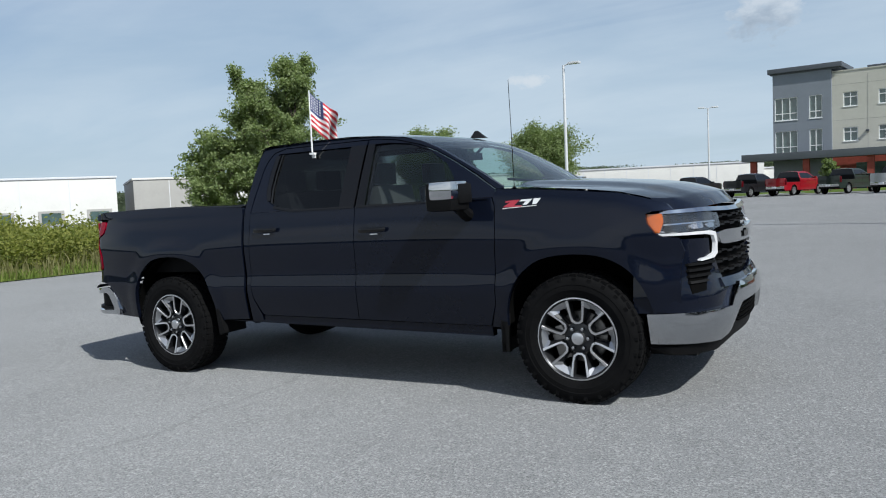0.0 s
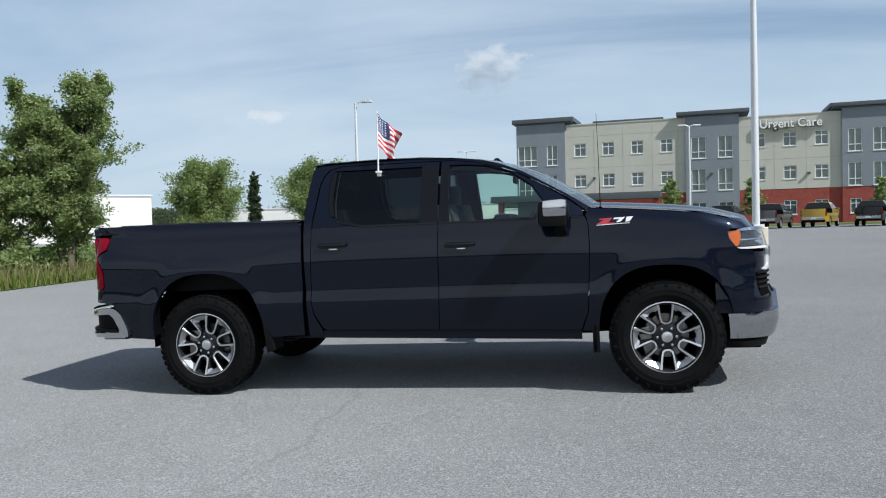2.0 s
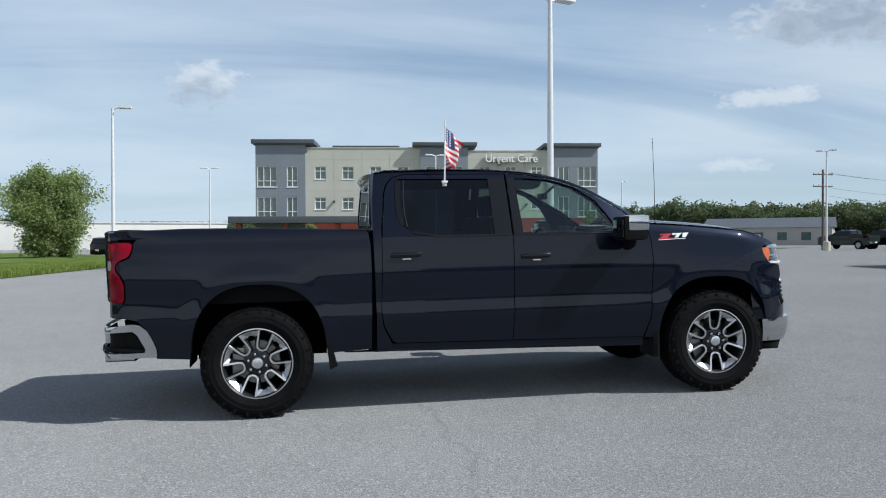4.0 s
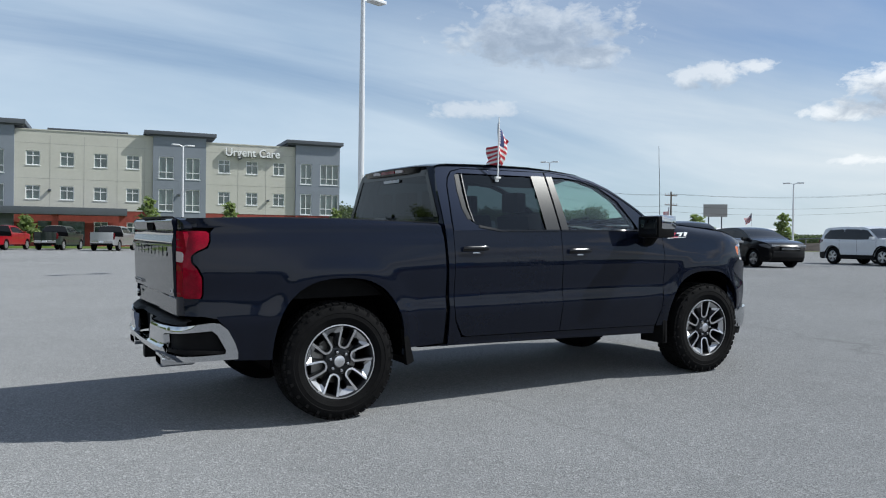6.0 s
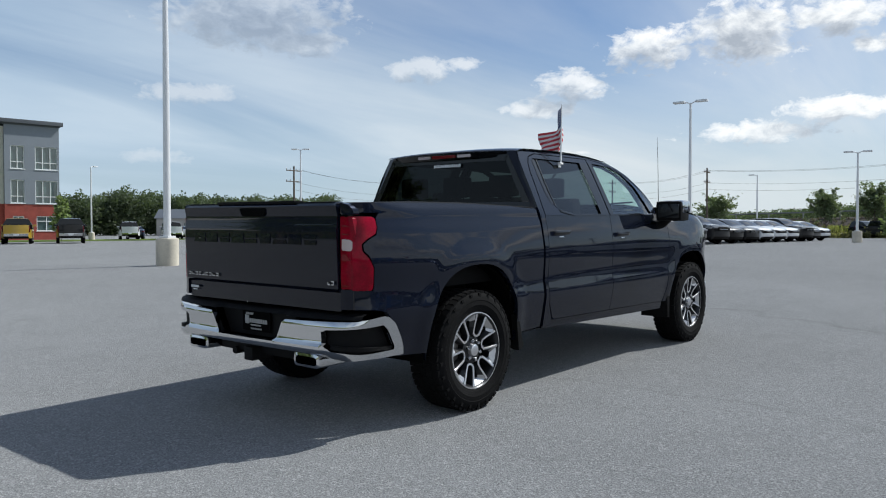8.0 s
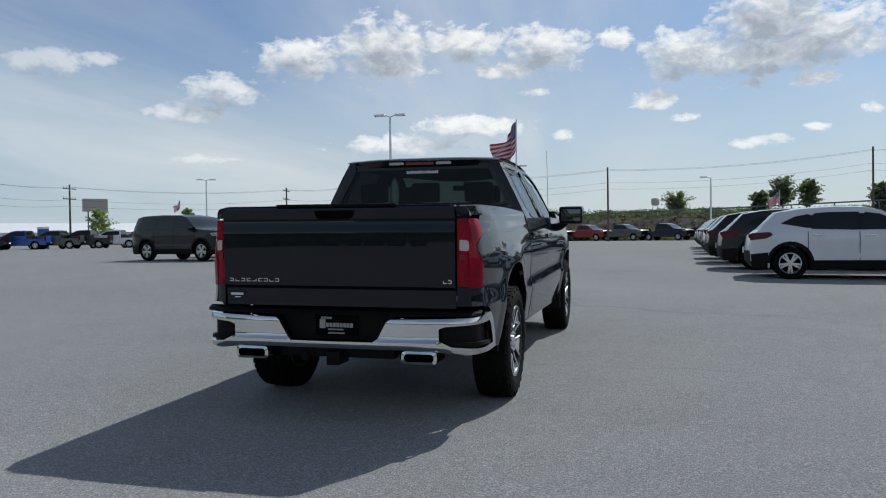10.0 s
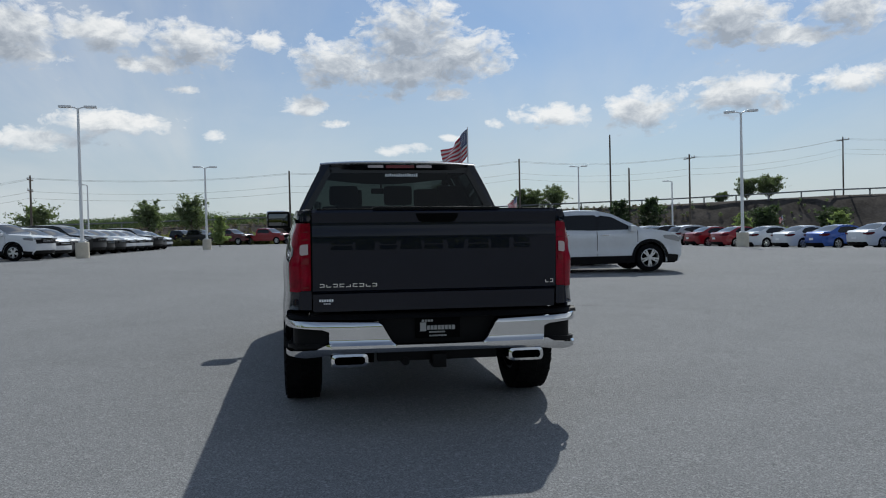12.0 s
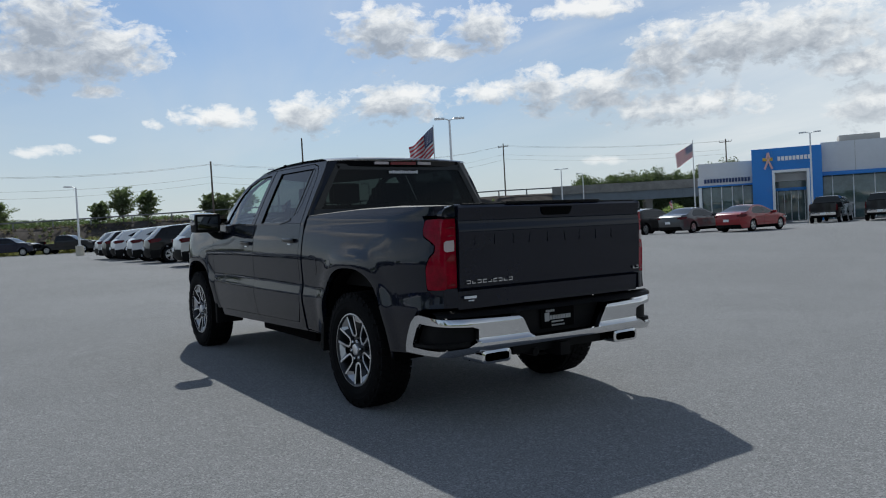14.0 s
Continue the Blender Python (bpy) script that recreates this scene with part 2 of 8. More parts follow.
def leaf_material(name, dark, light):
    m = bpy.data.materials.new(name)
    m.use_nodes = True
    t = m.node_tree
    b = t.nodes["Principled BSDF"]
    g = t.nodes.new("ShaderNodeNewGeometry")
    r = g.outputs["Random Per Island"]
    v = t.nodes.new("ShaderNodeTexCoord").outputs["Object"]
    big = noise_node(t, v, 0.8, 3)
    f = math_node(t, "MULTIPLY_ADD", r, 0.6, math_node(t, "MULTIPLY", big, 0.45))
    t.links.new(ramp_node(t, f, [(0.1, dark), (0.9, light)]), b.inputs["Base Color"])
    b.inputs["Roughness"].default_value = 0.6
    b.inputs["Specular IOR Level"].default_value = 0.2
    tl = nd(t, "ShaderNodeBsdfTranslucent")
    tl.inputs[0].default_value = (light[0] * 1.3, light[1] * 1.5, light[2] * 0.8, 1)
    mx = nd(t, "ShaderNodeMixShader")
    mx.inputs[0].default_value = 0.34
    out = t.nodes["Material Output"]
    t.links.new(b.outputs[0], mx.inputs[1])
    t.links.new(tl.outputs[0], mx.inputs[2])
    t.links.new(mx.outputs[0], out.inputs[0])
    return m


M_ASPHALT = asphalt_material()


def truck_paint():
    """Dark metallic base under a clear coat whose gloss grows towards grazing sight."""
    m = material("dark_navy_paint", (0.0049, 0.0071, 0.0152), 0.36, 0.25, coat=1.0, spec=0.0, vary=0.08, vscale=2.0)
    t = m.node_tree
    b = t.nodes["Principled BSDF"]
    b.inputs["Coat IOR"].default_value, b.inputs["Coat Roughness"].default_value = 1.47, 0.03
    lw = nd(t, "ShaderNodeLayerWeight")
    lw.inputs[0].default_value = 0.5
    t.links.new(math_node(t, "MULTIPLY_ADD", lw.outputs["Facing"], 0.35, 0.62, clamp=True), b.inputs["Coat Weight"])
    return m


M_PAINT = truck_paint()
M_BLACK = material("black_gloss", (0.005, 0.005, 0.006), 0.22, coat=0.25, spec=0.25)
M_PLASTIC = material("black_plastic", (0.005, 0.005, 0.0055), 0.6, spec=0.12, vary=0.25, vscale=8, bump=0.12, bscale=300)
M_DARK = material("dark_underbody", (0.003, 0.003, 0.003), 0.9, spec=0.04, vary=0.3, vscale=6)
M_RUBBER = material("tyre_rubber", (0.0062, 0.0062, 0.0066), 0.8, spec=0.07, vary=0.35, vscale=7, bump=0.2, bscale=120)
M_CHROME = material("chrome", (0.56, 0.57, 0.59), 0.06, 1.0, vary=0.03, vscale=4, wear=0.03)
M_MIRROR = material("mirror_silvering", (0.12, 0.125, 0.13), 0.03, 1.0, vary=0.02, vscale=4)
M_ALLOY = material("machined_alloy", (0.72, 0.72, 0.74), 0.32, 1.0, vary=0.06, vscale=12, wear=0.06)
M_ALLOY_DARK = material("dark_painted_alloy", (0.030, 0.031, 0.034), 0.32, 0.6, vary=0.1, vscale=9)
M_ALLOY_MID = material("satin_grey_alloy", (0.46, 0.465, 0.48), 0.36, 0.9, vary=0.1, vscale=9)
M_STEEL = material("brake_steel", (0.28, 0.27, 0.26), 0.4, 0.9, vary=0.2, vscale=10)
M_GLASS = glass("clear_tinted_glass", (0.68, 0.82, 0.76))
M_PRIVACY = glass("privacy_glass", (0.115, 0.135, 0.145), 0.035)
M_REARGLASS = glass("tinted_rear_glass", (0.044, 0.053, 0.053), 0.015)
M_SHIELD = glass("windscreen_glass", (0.66, 0.78, 0.72))
M_LENS = glass("clear_lens", (0.92, 0.93, 0.95), 0.08)
M_RED = material("red_lens", (0.205, 0.0004, 0.012), 0.20, coat=0.3, spec=0.03, vary=0.5, vscale=9)
M_REDDARK = material("dark_red_lens", (0.17, 0.002, 0.008), 0.2, coat=0.6, spec=0.1)
M_AMBER = material("amber_lens", (0.52, 0.10, 0.006), 0.14, coat=1.0, vary=0.12, vscale=20)
M_WHITELENS = material("reverse_lamp_lens", (0.46, 0.38, 0.38), 0.15, coat=0.6)
M_SEAT = material("seat_cloth", (0.022, 0.022, 0.024), 0.8, vary=0.2, vscale=9, bump=0.3, bscale=200)
M_WHITE = material("white_paint", (0.78, 0.78, 0.77), 0.42, vary=0.04, vscale=2)
M_PLATEBAR = material("grey_plate_bars", (0.32, 0.32, 0.31), 0.5)
M_DECAL = material("white_decal", (0.75, 0.76, 0.77), 0.5)
M_REDBADGE = material("red_badge", (0.42, 0.02, 0.04), 0.3, coat=0.6)



def glow_lens(name, col, power):
    m = material(name, col, 0.25, coat=0.6)
    b = m.node_tree.nodes["Principled BSDF"]
    b.inputs["Emission Color"].default_value = (1, 1, 1, 1)
    b.inputs["Emission Strength"].default_value = power
    return m


# slight emission added to lift the white of the unlit running lamp
M_DRL = glow_lens("daytime_running_lamp", (0.62, 0.62, 0.64), 0.03)

# ---- mesh helpers ----
def mesh_ob(name, bm, mats, parent=None, label="", sharp=32, recalc=False):
    if recalc:
        bmesh.ops.recalc_face_normals(bm, faces=bm.faces[:])
    me = bpy.data.meshes.new(name)
    bm.to_mesh(me)
    bm.free()
    for m in mats if isinstance(mats, (list, tuple)) else (mats,):
        me.materials.append(m)
    me.shade_smooth()
    if sharp:
        me.set_sharp_from_angle(angle=radians(sharp))
    ob = new(name, me)
    if parent is not None:
        ob.parent = parent
    if label:
        tagged(ob, label)
    return ob


def part(name, bm, mats, parent, label="", sharp=32):
    return mesh_ob(name, bm, mats, parent, label, sharp, True)


def thing(name, label, category, group="", m=None, kind=""):
    ob = new(name)
    ob.empty_display_size = 0.3
    if m is not None:
        ob.matrix_basis = m
    return tagged(ob, label, category, group, kind)


def box(bm, x0, x1, y0, y1, z0, z1, bevel=0.0, m=None, mat=0):
    vs = [bm.verts.new((x, y, z)) for x in (x0, x1) for y in (y0, y1) for z in (z0, z1)]
    idx = [(0, 1, 3, 2), (4, 6, 7, 5), (0, 4, 5, 1), (2, 3, 7, 6), (0, 2, 6, 4), (1, 5, 7, 3)]
    fs = [bm.faces.new([vs[i] for i in f]) for f in idx]
    for f in fs:
        f.material_index = mat
    if bevel:
        es = list({e for f in fs for e in f.edges})
        r = bmesh.ops.bevel(bm, geom=es, offset=bevel, segments=2, profile=0.7, affect="EDGES")
        for f in r["faces"]:
            f.material_index = mat
        vs = list({v for f in r["faces"] for v in f.verts} | {v for v in vs if v.is_valid})
    if m is not None:
        bmesh.ops.transform(bm, matrix=m, verts=[v for v in vs if v.is_valid])
    return vs


def lathe(bm, profile, n=32, m=None, close=False, mat=0):
    """profile: (radius, height) pairs turned round z."""
    rings = []
    for r, h in profile:
        rings.append([bm.verts.new((r * math.cos(2 * math.pi * k / n), r * math.sin(2 * math.pi * k / n), h)) for k in range(n)])
    for a, b in zip(rings, rings[1:]):
        for k in range(n):
            f = bm.faces.new((a[k], a[(k + 1) % n], b[(k + 1) % n], b[k]))
            f.material_index = mat
    if close:
        bm.faces.new(rings[0][::-1]).material_index = mat
        bm.faces.new(rings[-1]).material_index = mat
    vs = [v for r in rings for v in r]
    if m is not None:
        bmesh.ops.transform(bm, matrix=m, verts=vs)
    return vs


def tube(bm, pts, radius, n=8, mat=0, cap=True):
    """A round bar along pts; radius: one number or one for each point."""
    pts = [Vector(p) for p in pts]
    rad = radius if isinstance(radius, (list, tuple)) else [radius] * len(pts)
    rings = []
    for i, p in enumerate(pts):
        d = (pts[min(i + 1, len(pts) - 1)] - pts[max(i - 1, 0)]).normalized()
        q = d.to_track_quat("Z", "Y")
        rings.append([bm.verts.new(p + q @ Vector((rad[i] * math.cos(2 * math.pi * k / n), rad[i] * math.sin(2 * math.pi * k / n), 0))) for k in range(n)])
    for a, b in zip(rings, rings[1:]):
        for k in range(n):
            bm.faces.new((a[k], a[(k + 1) % n], b[(k + 1) % n], b[k])).material_index = mat
    if cap:
        bm.faces.new(rings[0][::-1]).material_index = mat
        bm.faces.new(rings[-1]).material_index = mat


def soften(pts, r=0.02, n=3, closed=True):
    """Rounds the corners of a flat outline by about r."""
    out, k = [], len(pts)
    for i, p in enumerate(pts):
        p = Vector((*p, 0))
        if not closed and i in (0, k - 1):
            out.append((p.x, p.y))
            continue
        a, b = Vector((*pts[i - 1], 0)), Vector((*pts[(i + 1) % k], 0))
        da, db = a - p, b - p
        ra, rb = min(r, da.length * 0.45), min(r, db.length * 0.45)
        s, e = p + da.normalized() * ra, p + db.normalized() * rb
        for j in range(n + 1):
            u = j / n
            q = s * (1 - u) ** 2 + p * 2 * u * (1 - u) + e * u * u
            out.append((q.x, q.y))
    return out


def panel(bm, pts, fmap, step=0.05, flange=0.0, inward=None, mat=0):
    """A sheet cut to a flat outline, gridded, then bent onto fmap(u, v). Its rim turns in by flange along inward(u, v)."""
    tmp = bmesh.new()
    vs = [tmp.verts.new((u, v, 0)) for u, v in pts]
    tmp.faces.new(vs)
    for ax in (0, 1):
        lo, hi = min(p[ax] for p in pts), max(p[ax] for p in pts)
        k = max(1, int(math.ceil((hi - lo) / step)))
        no = Vector((1, 0, 0)) if ax == 0 else Vector((0, 1, 0))
        for i in range(1, k):
            co = no * (lo + (hi - lo) * i / k)
            bmesh.ops.bisect_plane(tmp, geom=tmp.verts[:] + tmp.edges[:] + tmp.faces[:], dist=1e-5, plane_co=co, plane_no=no)
    idx = {}
    for v in tmp.verts:
        idx[v] = bm.verts.new(fmap(v.co.x, v.co.y))
    for f in tmp.faces:
        try:
            bm.faces.new([idx[v] for v in f.verts]).material_index = mat
        except ValueError:
            pass
    if flange:
        made = {}
        for e in tmp.edges:
            if len(e.link_faces) == 1:
                q = []
                for v in e.verts:
                    if v not in made:
                        made[v] = bm.verts.new(Vector(fmap(v.co.x, v.co.y)) + Vector(inward) * flange)
                    q.append(made[v])
                try:
                    bm.faces.new((idx[e.verts[0]], idx[e.verts[1]], q[1], q[0])).material_index = mat
                except ValueError:
                    pass
    tmp.free()


def lerp_table(table, x):
    if x <= table[0][0]:
        return table[0][1]
    for (a, va), (b, vb) in zip(table, table[1:]):
        if x <= b:
            return va + (vb - va) * (x - a) / (b - a)
    return table[-1][1]


def smooth01(v):
    v = min(1.0, max(0.0, v))
    return v * v * (3 - 2 * v)


def grid_sheet(bm, f, nu, nv, mat=0):
    rows = [[bm.verts.new(f(i / nu, j / nv)) for j in range(nv + 1)] for i in range(nu + 1)]
    for i in range(nu):
        for j in range(nv):
            bm.faces.new((rows[i][j], rows[i + 1][j], rows[i + 1][j + 1], rows[i][j + 1])).material_index = mat
    return rows


def ground_z(x, y):
    """The lot rises gently towards the front of the truck and levels off far away."""
    r = (1 + (math.hypot(x, y) / 20) ** 4) ** 0.25
    dip = smooth01((-y - 18) / 13) * smooth01((x - 22) / 16)
    return (0.021 * x + 0.0105 * y) / r - 0.012 - 0.42 * dip

# ---- ground ----
def build_ground():
    """One sheet: dense near the truck, coarser outwards, to the horizon."""
    def axis():
        out = [0.0]
        s = 1.5
        while out[-1] < 2500:
            out.append(out[-1] + s)
            s *= 1.0 if out[-1] < 30 else 1.22
        return [-v for v in out[:0:-1]] + out
    ax = axis()
    bm = bmesh.new()
    rows = [[bm.verts.new((x, y, ground_z(x, y))) for y in ax] for x in ax]
    for i in range(len(ax) - 1):
        for j in range(len(ax) - 1):
            bm.faces.new((rows[i][j], rows[i + 1][j], rows[i + 1][j + 1], rows[i][j + 1]))
    ob = mesh_ob("ground", bm, M_ASPHALT, sharp=0)
    tagged(ob, "light grey weathered asphalt parking lot", "parking lot", kind="structure")


build_ground()

# ---- the pickup truck ----
TRUCK_POSE = Matrix(((0.99978, -0.00011, -0.02094, 0), (-0.00011, 0.99995, -0.01047, 0), (0.02094, 0.01047, 0.99973, 0), (0, 0, 0, 1)))
WHEEL_R, WHEELBASE, HUB_Z = 0.424, 3.745, 0.412
SIDE = [(0.36, 0.945), (0.44, 0.958), (0.52, 0.974), (0.62, 0.990), (0.70, 1.003), (0.735, 1.008), (0.765, 1.003), (0.80, 0.993),
        (0.845, 0.985), (0.90, 0.989), (1.00, 0.994), (1.07, 0.996), (1.11, 0.993), (1.18, 0.984), (1.25, 0.973), (1.31, 0.961), (1.35, 0.952)]
HOOD_EDGE = [(3.18, 1.408), (3.38, 1.397), (3.60, 1.378), (3.82, 1.357), (4.04, 1.328), (4.19, 1.288), (4.32, 1.245), (4.42, 1.195), (4.7, 1.15)]


def arch_norm(x, z, c, a, b):
    dx, dz = abs(x - c) / a, max(0.0, z - HUB_Z) / b
    return (dx ** 2.5 + dz ** 2.5) ** 0.4


def arch_points(c, a, b, z0, n=26):
    """The wheel opening from its front foot over the top to its rear foot."""
    out = [(c + a, z0)]
    for i in range(n + 1):
        q = math.pi * i / n
        cx, sz = math.cos(q), max(0.0, math.sin(q))
        out.append((c + a * math.copysign(abs(cx) ** 0.8, cx), HUB_Z + b * sz ** 0.8))
    return out + [(c - a, z0)]


def body_w(x, z):
    """Half width of the lower body."""
    w = lerp_table(SIDE, z)
    w = (w + sum(lerp_table(SIDE, z + q) for q in (-0.036, -0.024, -0.012, 0.012, 0.024, 0.036))) / 7
    fade = smooth01((x - 2.9) / 0.6) if x > 2 else smooth01((0.85 - x) / 0.8)
    if 0.70 < z < 0.95:
        w += 0.010 * fade * smooth01(1 - abs(z - 0.83) / 0.12)
    if x > 3.9:
        w -= 0.13 * ((x - 3.9) / 0.55) ** 2.2
    if x < -0.45:
        w -= 0.050 * ((-0.45 - x) / 0.60) ** 2
    if x < -0.97:
        w -= 0.05 * ((-0.97 - x) / 0.09) ** 2
    for c, a, b in ((0.02, 0.51, 0.60), (WHEELBASE, 0.495, 0.545)):
        nrm = arch_norm(x, z, c, a, b)
        w += 0.014 * (1 - smooth01((nrm - 1.02) / 0.26))
        w += 0.018 * math.exp(-((x - c) / 0.62) ** 2) * smooth01((z - 0.75) / 0.25) * (1 - smooth01((z - 1.02) / 0.26))
    if x > 3.17:
        top = lerp_table(HOOD_EDGE, x)
        w -= 0.032 * max(0.0, (z - (top - 0.085)) / 0.085) ** 2
    elif x < 0.9:
        w -= 0.05 * max(0.0, (z - 1.385) / 0.05) ** 2 + 0.012 * smooth01((z - 1.25) / 0.12)
    return w


def glass_w(x, z):
    """Half width of the cab above the belt line."""
    t = (z - 1.34) / 0.48
    w = 0.957 - 0.215 * t - 0.02 * t * t
    if x > 2.6:
        w -= 0.09 * ((x - 2.6) / 0.6) ** 2
    return w


def truck_w(x, z):
    return body_w(x, z) if z < 1.346 else min(body_w(x, 1.346), glass_w(x, z) + 0.0)


def side_map(s, off=0.0, fn=truck_w):
    return lambda x, z: (x, s * (fn(x, z) + off), z)


PLAN = [(4.645, 0.0), (4.632, 0.25), (4.610, 0.45), (4.585, 0.63), (4.535, 0.77), (4.45, 0.86), (4.355, 0.92), (4.235, 0.955), (4.0, 0.968)]
PLAN_S = [0.0]
for (ax_, ay_), (bx_, by_) in zip(PLAN, PLAN[1:]):
    PLAN_S.append(PLAN_S[-1] + math.hypot(bx_ - ax_, by_ - ay_))
SETBACK = [(0.30, 0.05), (0.40, 0.015), (0.56, 0.0), (0.70, 0.0), (0.76, 0.035), (0.90, 0.045), (1.06, 0.045), (1.18, 0.075), (1.25, 0.12)]


def nose_map(off=0.0):
    """u runs round the nose from its middle (negative: the right side), v is the height."""
    xs, ys = list(zip(PLAN_S, [p[0] for p in PLAN])), list(zip(PLAN_S, [p[1] for p in PLAN]))

    def f(u, v):
        s = abs(u)
        back = lerp_table(SETBACK, v) - off
        x, y = sum(lerp_table(xs, s + d) for d in (-0.04, 0, 0.04)) / 3, sum(lerp_table(ys, abs(s + d)) for d in (-0.04, 0, 0.04)) / 3
        if s < 0.05:
            y = s
        k = smooth01((s - 0.75) / 0.5)
        if 0.37 < v < 0.73 and off > 0.01:
            back -= 0.022 * (1 - ((v - 0.5 - 0.13 * (1 - smooth01((s - 0.35) / 0.25))) / 0.12) ** 2)
        return (x - back * (1 - k), math.copysign(y - back * k * 0.55, u), v - 0.020 * (1 - smooth01((s - 0.10) / 0.75)))
    return f


def mirrored(pts):
    return [(-u, v) for u, v in pts]


def text_bars(bm, x, y0, y1, z0, z1, k, rng, axis="x", depth=0.004, mat=0):
    """A line of lettering as plain bars."""
    w = (y1 - y0) / k
    for i in range(k):
        a, b = y0 + w * (i + 0.12), y0 + w * (i + 0.88)
        if axis == "x":
            box(bm, x - depth, x, a, b, z0, z1, mat=mat)
        else:
            box(bm, a, b, x - depth, x, z0, z1, mat=mat)


SPIN = {(-1, False): 13, (-1, True): 31, (1, False): 40, (1, True): 20}


def stroke_marks(bm, x, y0, y1, z0, z1, k):
    """Raised plain strokes in place of a model name: two thin bars and an upright for each mark."""
    w, t = (y1 - y0) / k, (z1 - z0) * 0.24
    for i in range(k):
        a, b = y0 + w * (i + 0.12), y0 + w * (i + 0.84)
        box(bm, x - 0.010, x, a, b, z0, z0 + t)
        if i % 3 != 1:
            box(bm, x - 0.010, x, a, b, z1 - t, z1)
        c = b if i % 2 else a + t
        box(bm, x - 0.010, x, c - t, c, z0 + t, z1 - t)


def build_wheel(parent, x, s):
    """One wheel; s: the side of the car that its face looks to."""
    hub = new("wheel")
    hub.parent = parent
    turn = Matrix.Translation((x, s * 0.884, HUB_Z)) @ Matrix.Rotation(radians(-90 * s), 4, "X") @ Matrix.Rotation(radians(SPIN[s, x > 1]), 4, "Z")
    hub.matrix_basis = turn
    bm = bmesh.new()
    R = WHEEL_R
    prof = [(0.262, -0.115), (0.285, -0.134), (0.33, -0.140), (0.375, -0.134), (0.400, -0.122), (0.4145, -0.108),
            (0.4175, -0.05), (0.4175, 0.05), (0.4145, 0.108), (0.400, 0.122), (0.376, 0.134), (0.352, 0.1385), (0.349, 0.1365), (0.318, 0.139), (0.315, 0.137), (0.29, 0.134), (0.268, 0.122), (0.258, 0.112)]
    lathe(bm, prof, 72)
    n = 50
    for k in range(n):
        a = 2 * math.pi * k / n
        for row, (h0, h1, sh, ln) in enumerate(((0.070, 0.122, 0.0, 0.74), (0.018, 0.062, 0.5, 0.8), (-0.030, 0.012, 0.1, 0.8), (-0.074, -0.036, 0.6, 0.8), (-0.122, -0.080, 0.3, 0.74))):
            m = Matrix.Rotation(a + sh * 2 * math.pi / n, 4, "Z")
            w = math.pi * R / n * ln
            box(bm, 0.404, R - (0.004 if abs(h0 + h1) > 0.15 else 0), -w, w, h0, h1, m=m @ Matrix.Rotation(0.10 * (1 if row % 2 else -1), 4, "X"))
        if k % 2 == 0:
            m = Matrix.Rotation(a, 4, "Z")
            box(bm, 0.372, 0.398, -0.011, 0.011, 0.118, 0.1345, m=m)
    part("tyre", bm, M_RUBBER, hub, sharp=28)
    bm = bmesh.new()
    lathe(bm, [(0.262, 0.112), (0.270, 0.120), (0.268, 0.127), (0.260, 0.128), (0.251, 0.119), (0.244, 0.10), (0.238, 0.06), (0.232, -0.06), (0.245, -0.115), (0.262, -0.115)], 64)
    for f in bm.faces:
        c = f.calc_center_median()
        if c.z < 0.117 or math.hypot(c.x, c.y) < 0.2575:
            f.material_index = 1
    part("rim", bm, [M_ALLOY, M_ALLOY_DARK], hub, "machined alloy rim with dark painted pockets")
    for k in range(6):
        # a bright machined ridge in the shape of a U round each open window
        bm = bmesh.new()
        m = Matrix.Rotation(math.pi / 3 * k, 4, "Z")
        path = [(0.254, 0.046), (0.20, 0.040), (0.150, 0.034), (0.120, 0.026), (0.108, 0.010), (0.108, -0.010), (0.120, -0.026), (0.150, -0.034), (0.20, -0.040), (0.254, -0.046)]
        wide = [(0.252, 0.066), (0.20, 0.056), (0.146, 0.048), (0.110, 0.040), (0.094, 0.016), (0.094, -0.016), (0.110, -0.040), (0.146, -0.048), (0.20, -0.056), (0.252, -0.066)]
        h = [0.122, 0.114, 0.106, 0.101, 0.099, 0.099, 0.101, 0.106, 0.114, 0.122]
        rows = []
        for (xa, ya), (xb, yb), z in zip(path, wide, h):
            rows.append([(xa, ya * 0.9, z - 0.060), (xa, ya * 0.97, z - 0.005), (xa + (xb - xa) * 0.15, ya + (yb - ya) * 0.15, z), (xb, yb, z - 0.002), (xb, yb, z - 0.040)])
        vr = [[bm.verts.new(m @ Vector(q)) for q in row] for row in rows]
        for a, b in zip(vr, vr[1:]):
            for j in range(4):
                f = bm.faces.new((a[j], a[j + 1], b[j + 1], b[j]))
                f.material_index = 0 if j in (1, 2) else 1
        part("spoke_ridge", bm, [M_ALLOY, M_ALLOY_DARK], hub, "bright machined ridge")
        # the wide spoke between two windows: sloping facets round a dark slot
        bm = bmesh.new()
        m = Matrix.Rotation(math.pi / 3 * (k + 0.5), 4, "Z")
        edge = [(0.106, 0.017, 0.094), (0.16, 0.034, 0.103), (0.205, 0.052, 0.109), (0.246, 0.070, 0.116)]
        slot = [(0.106, 0.012, 0.070), (0.16, 0.020, 0.074), (0.200, 0.026, 0.080), (0.212, 0.014, 0.083)]
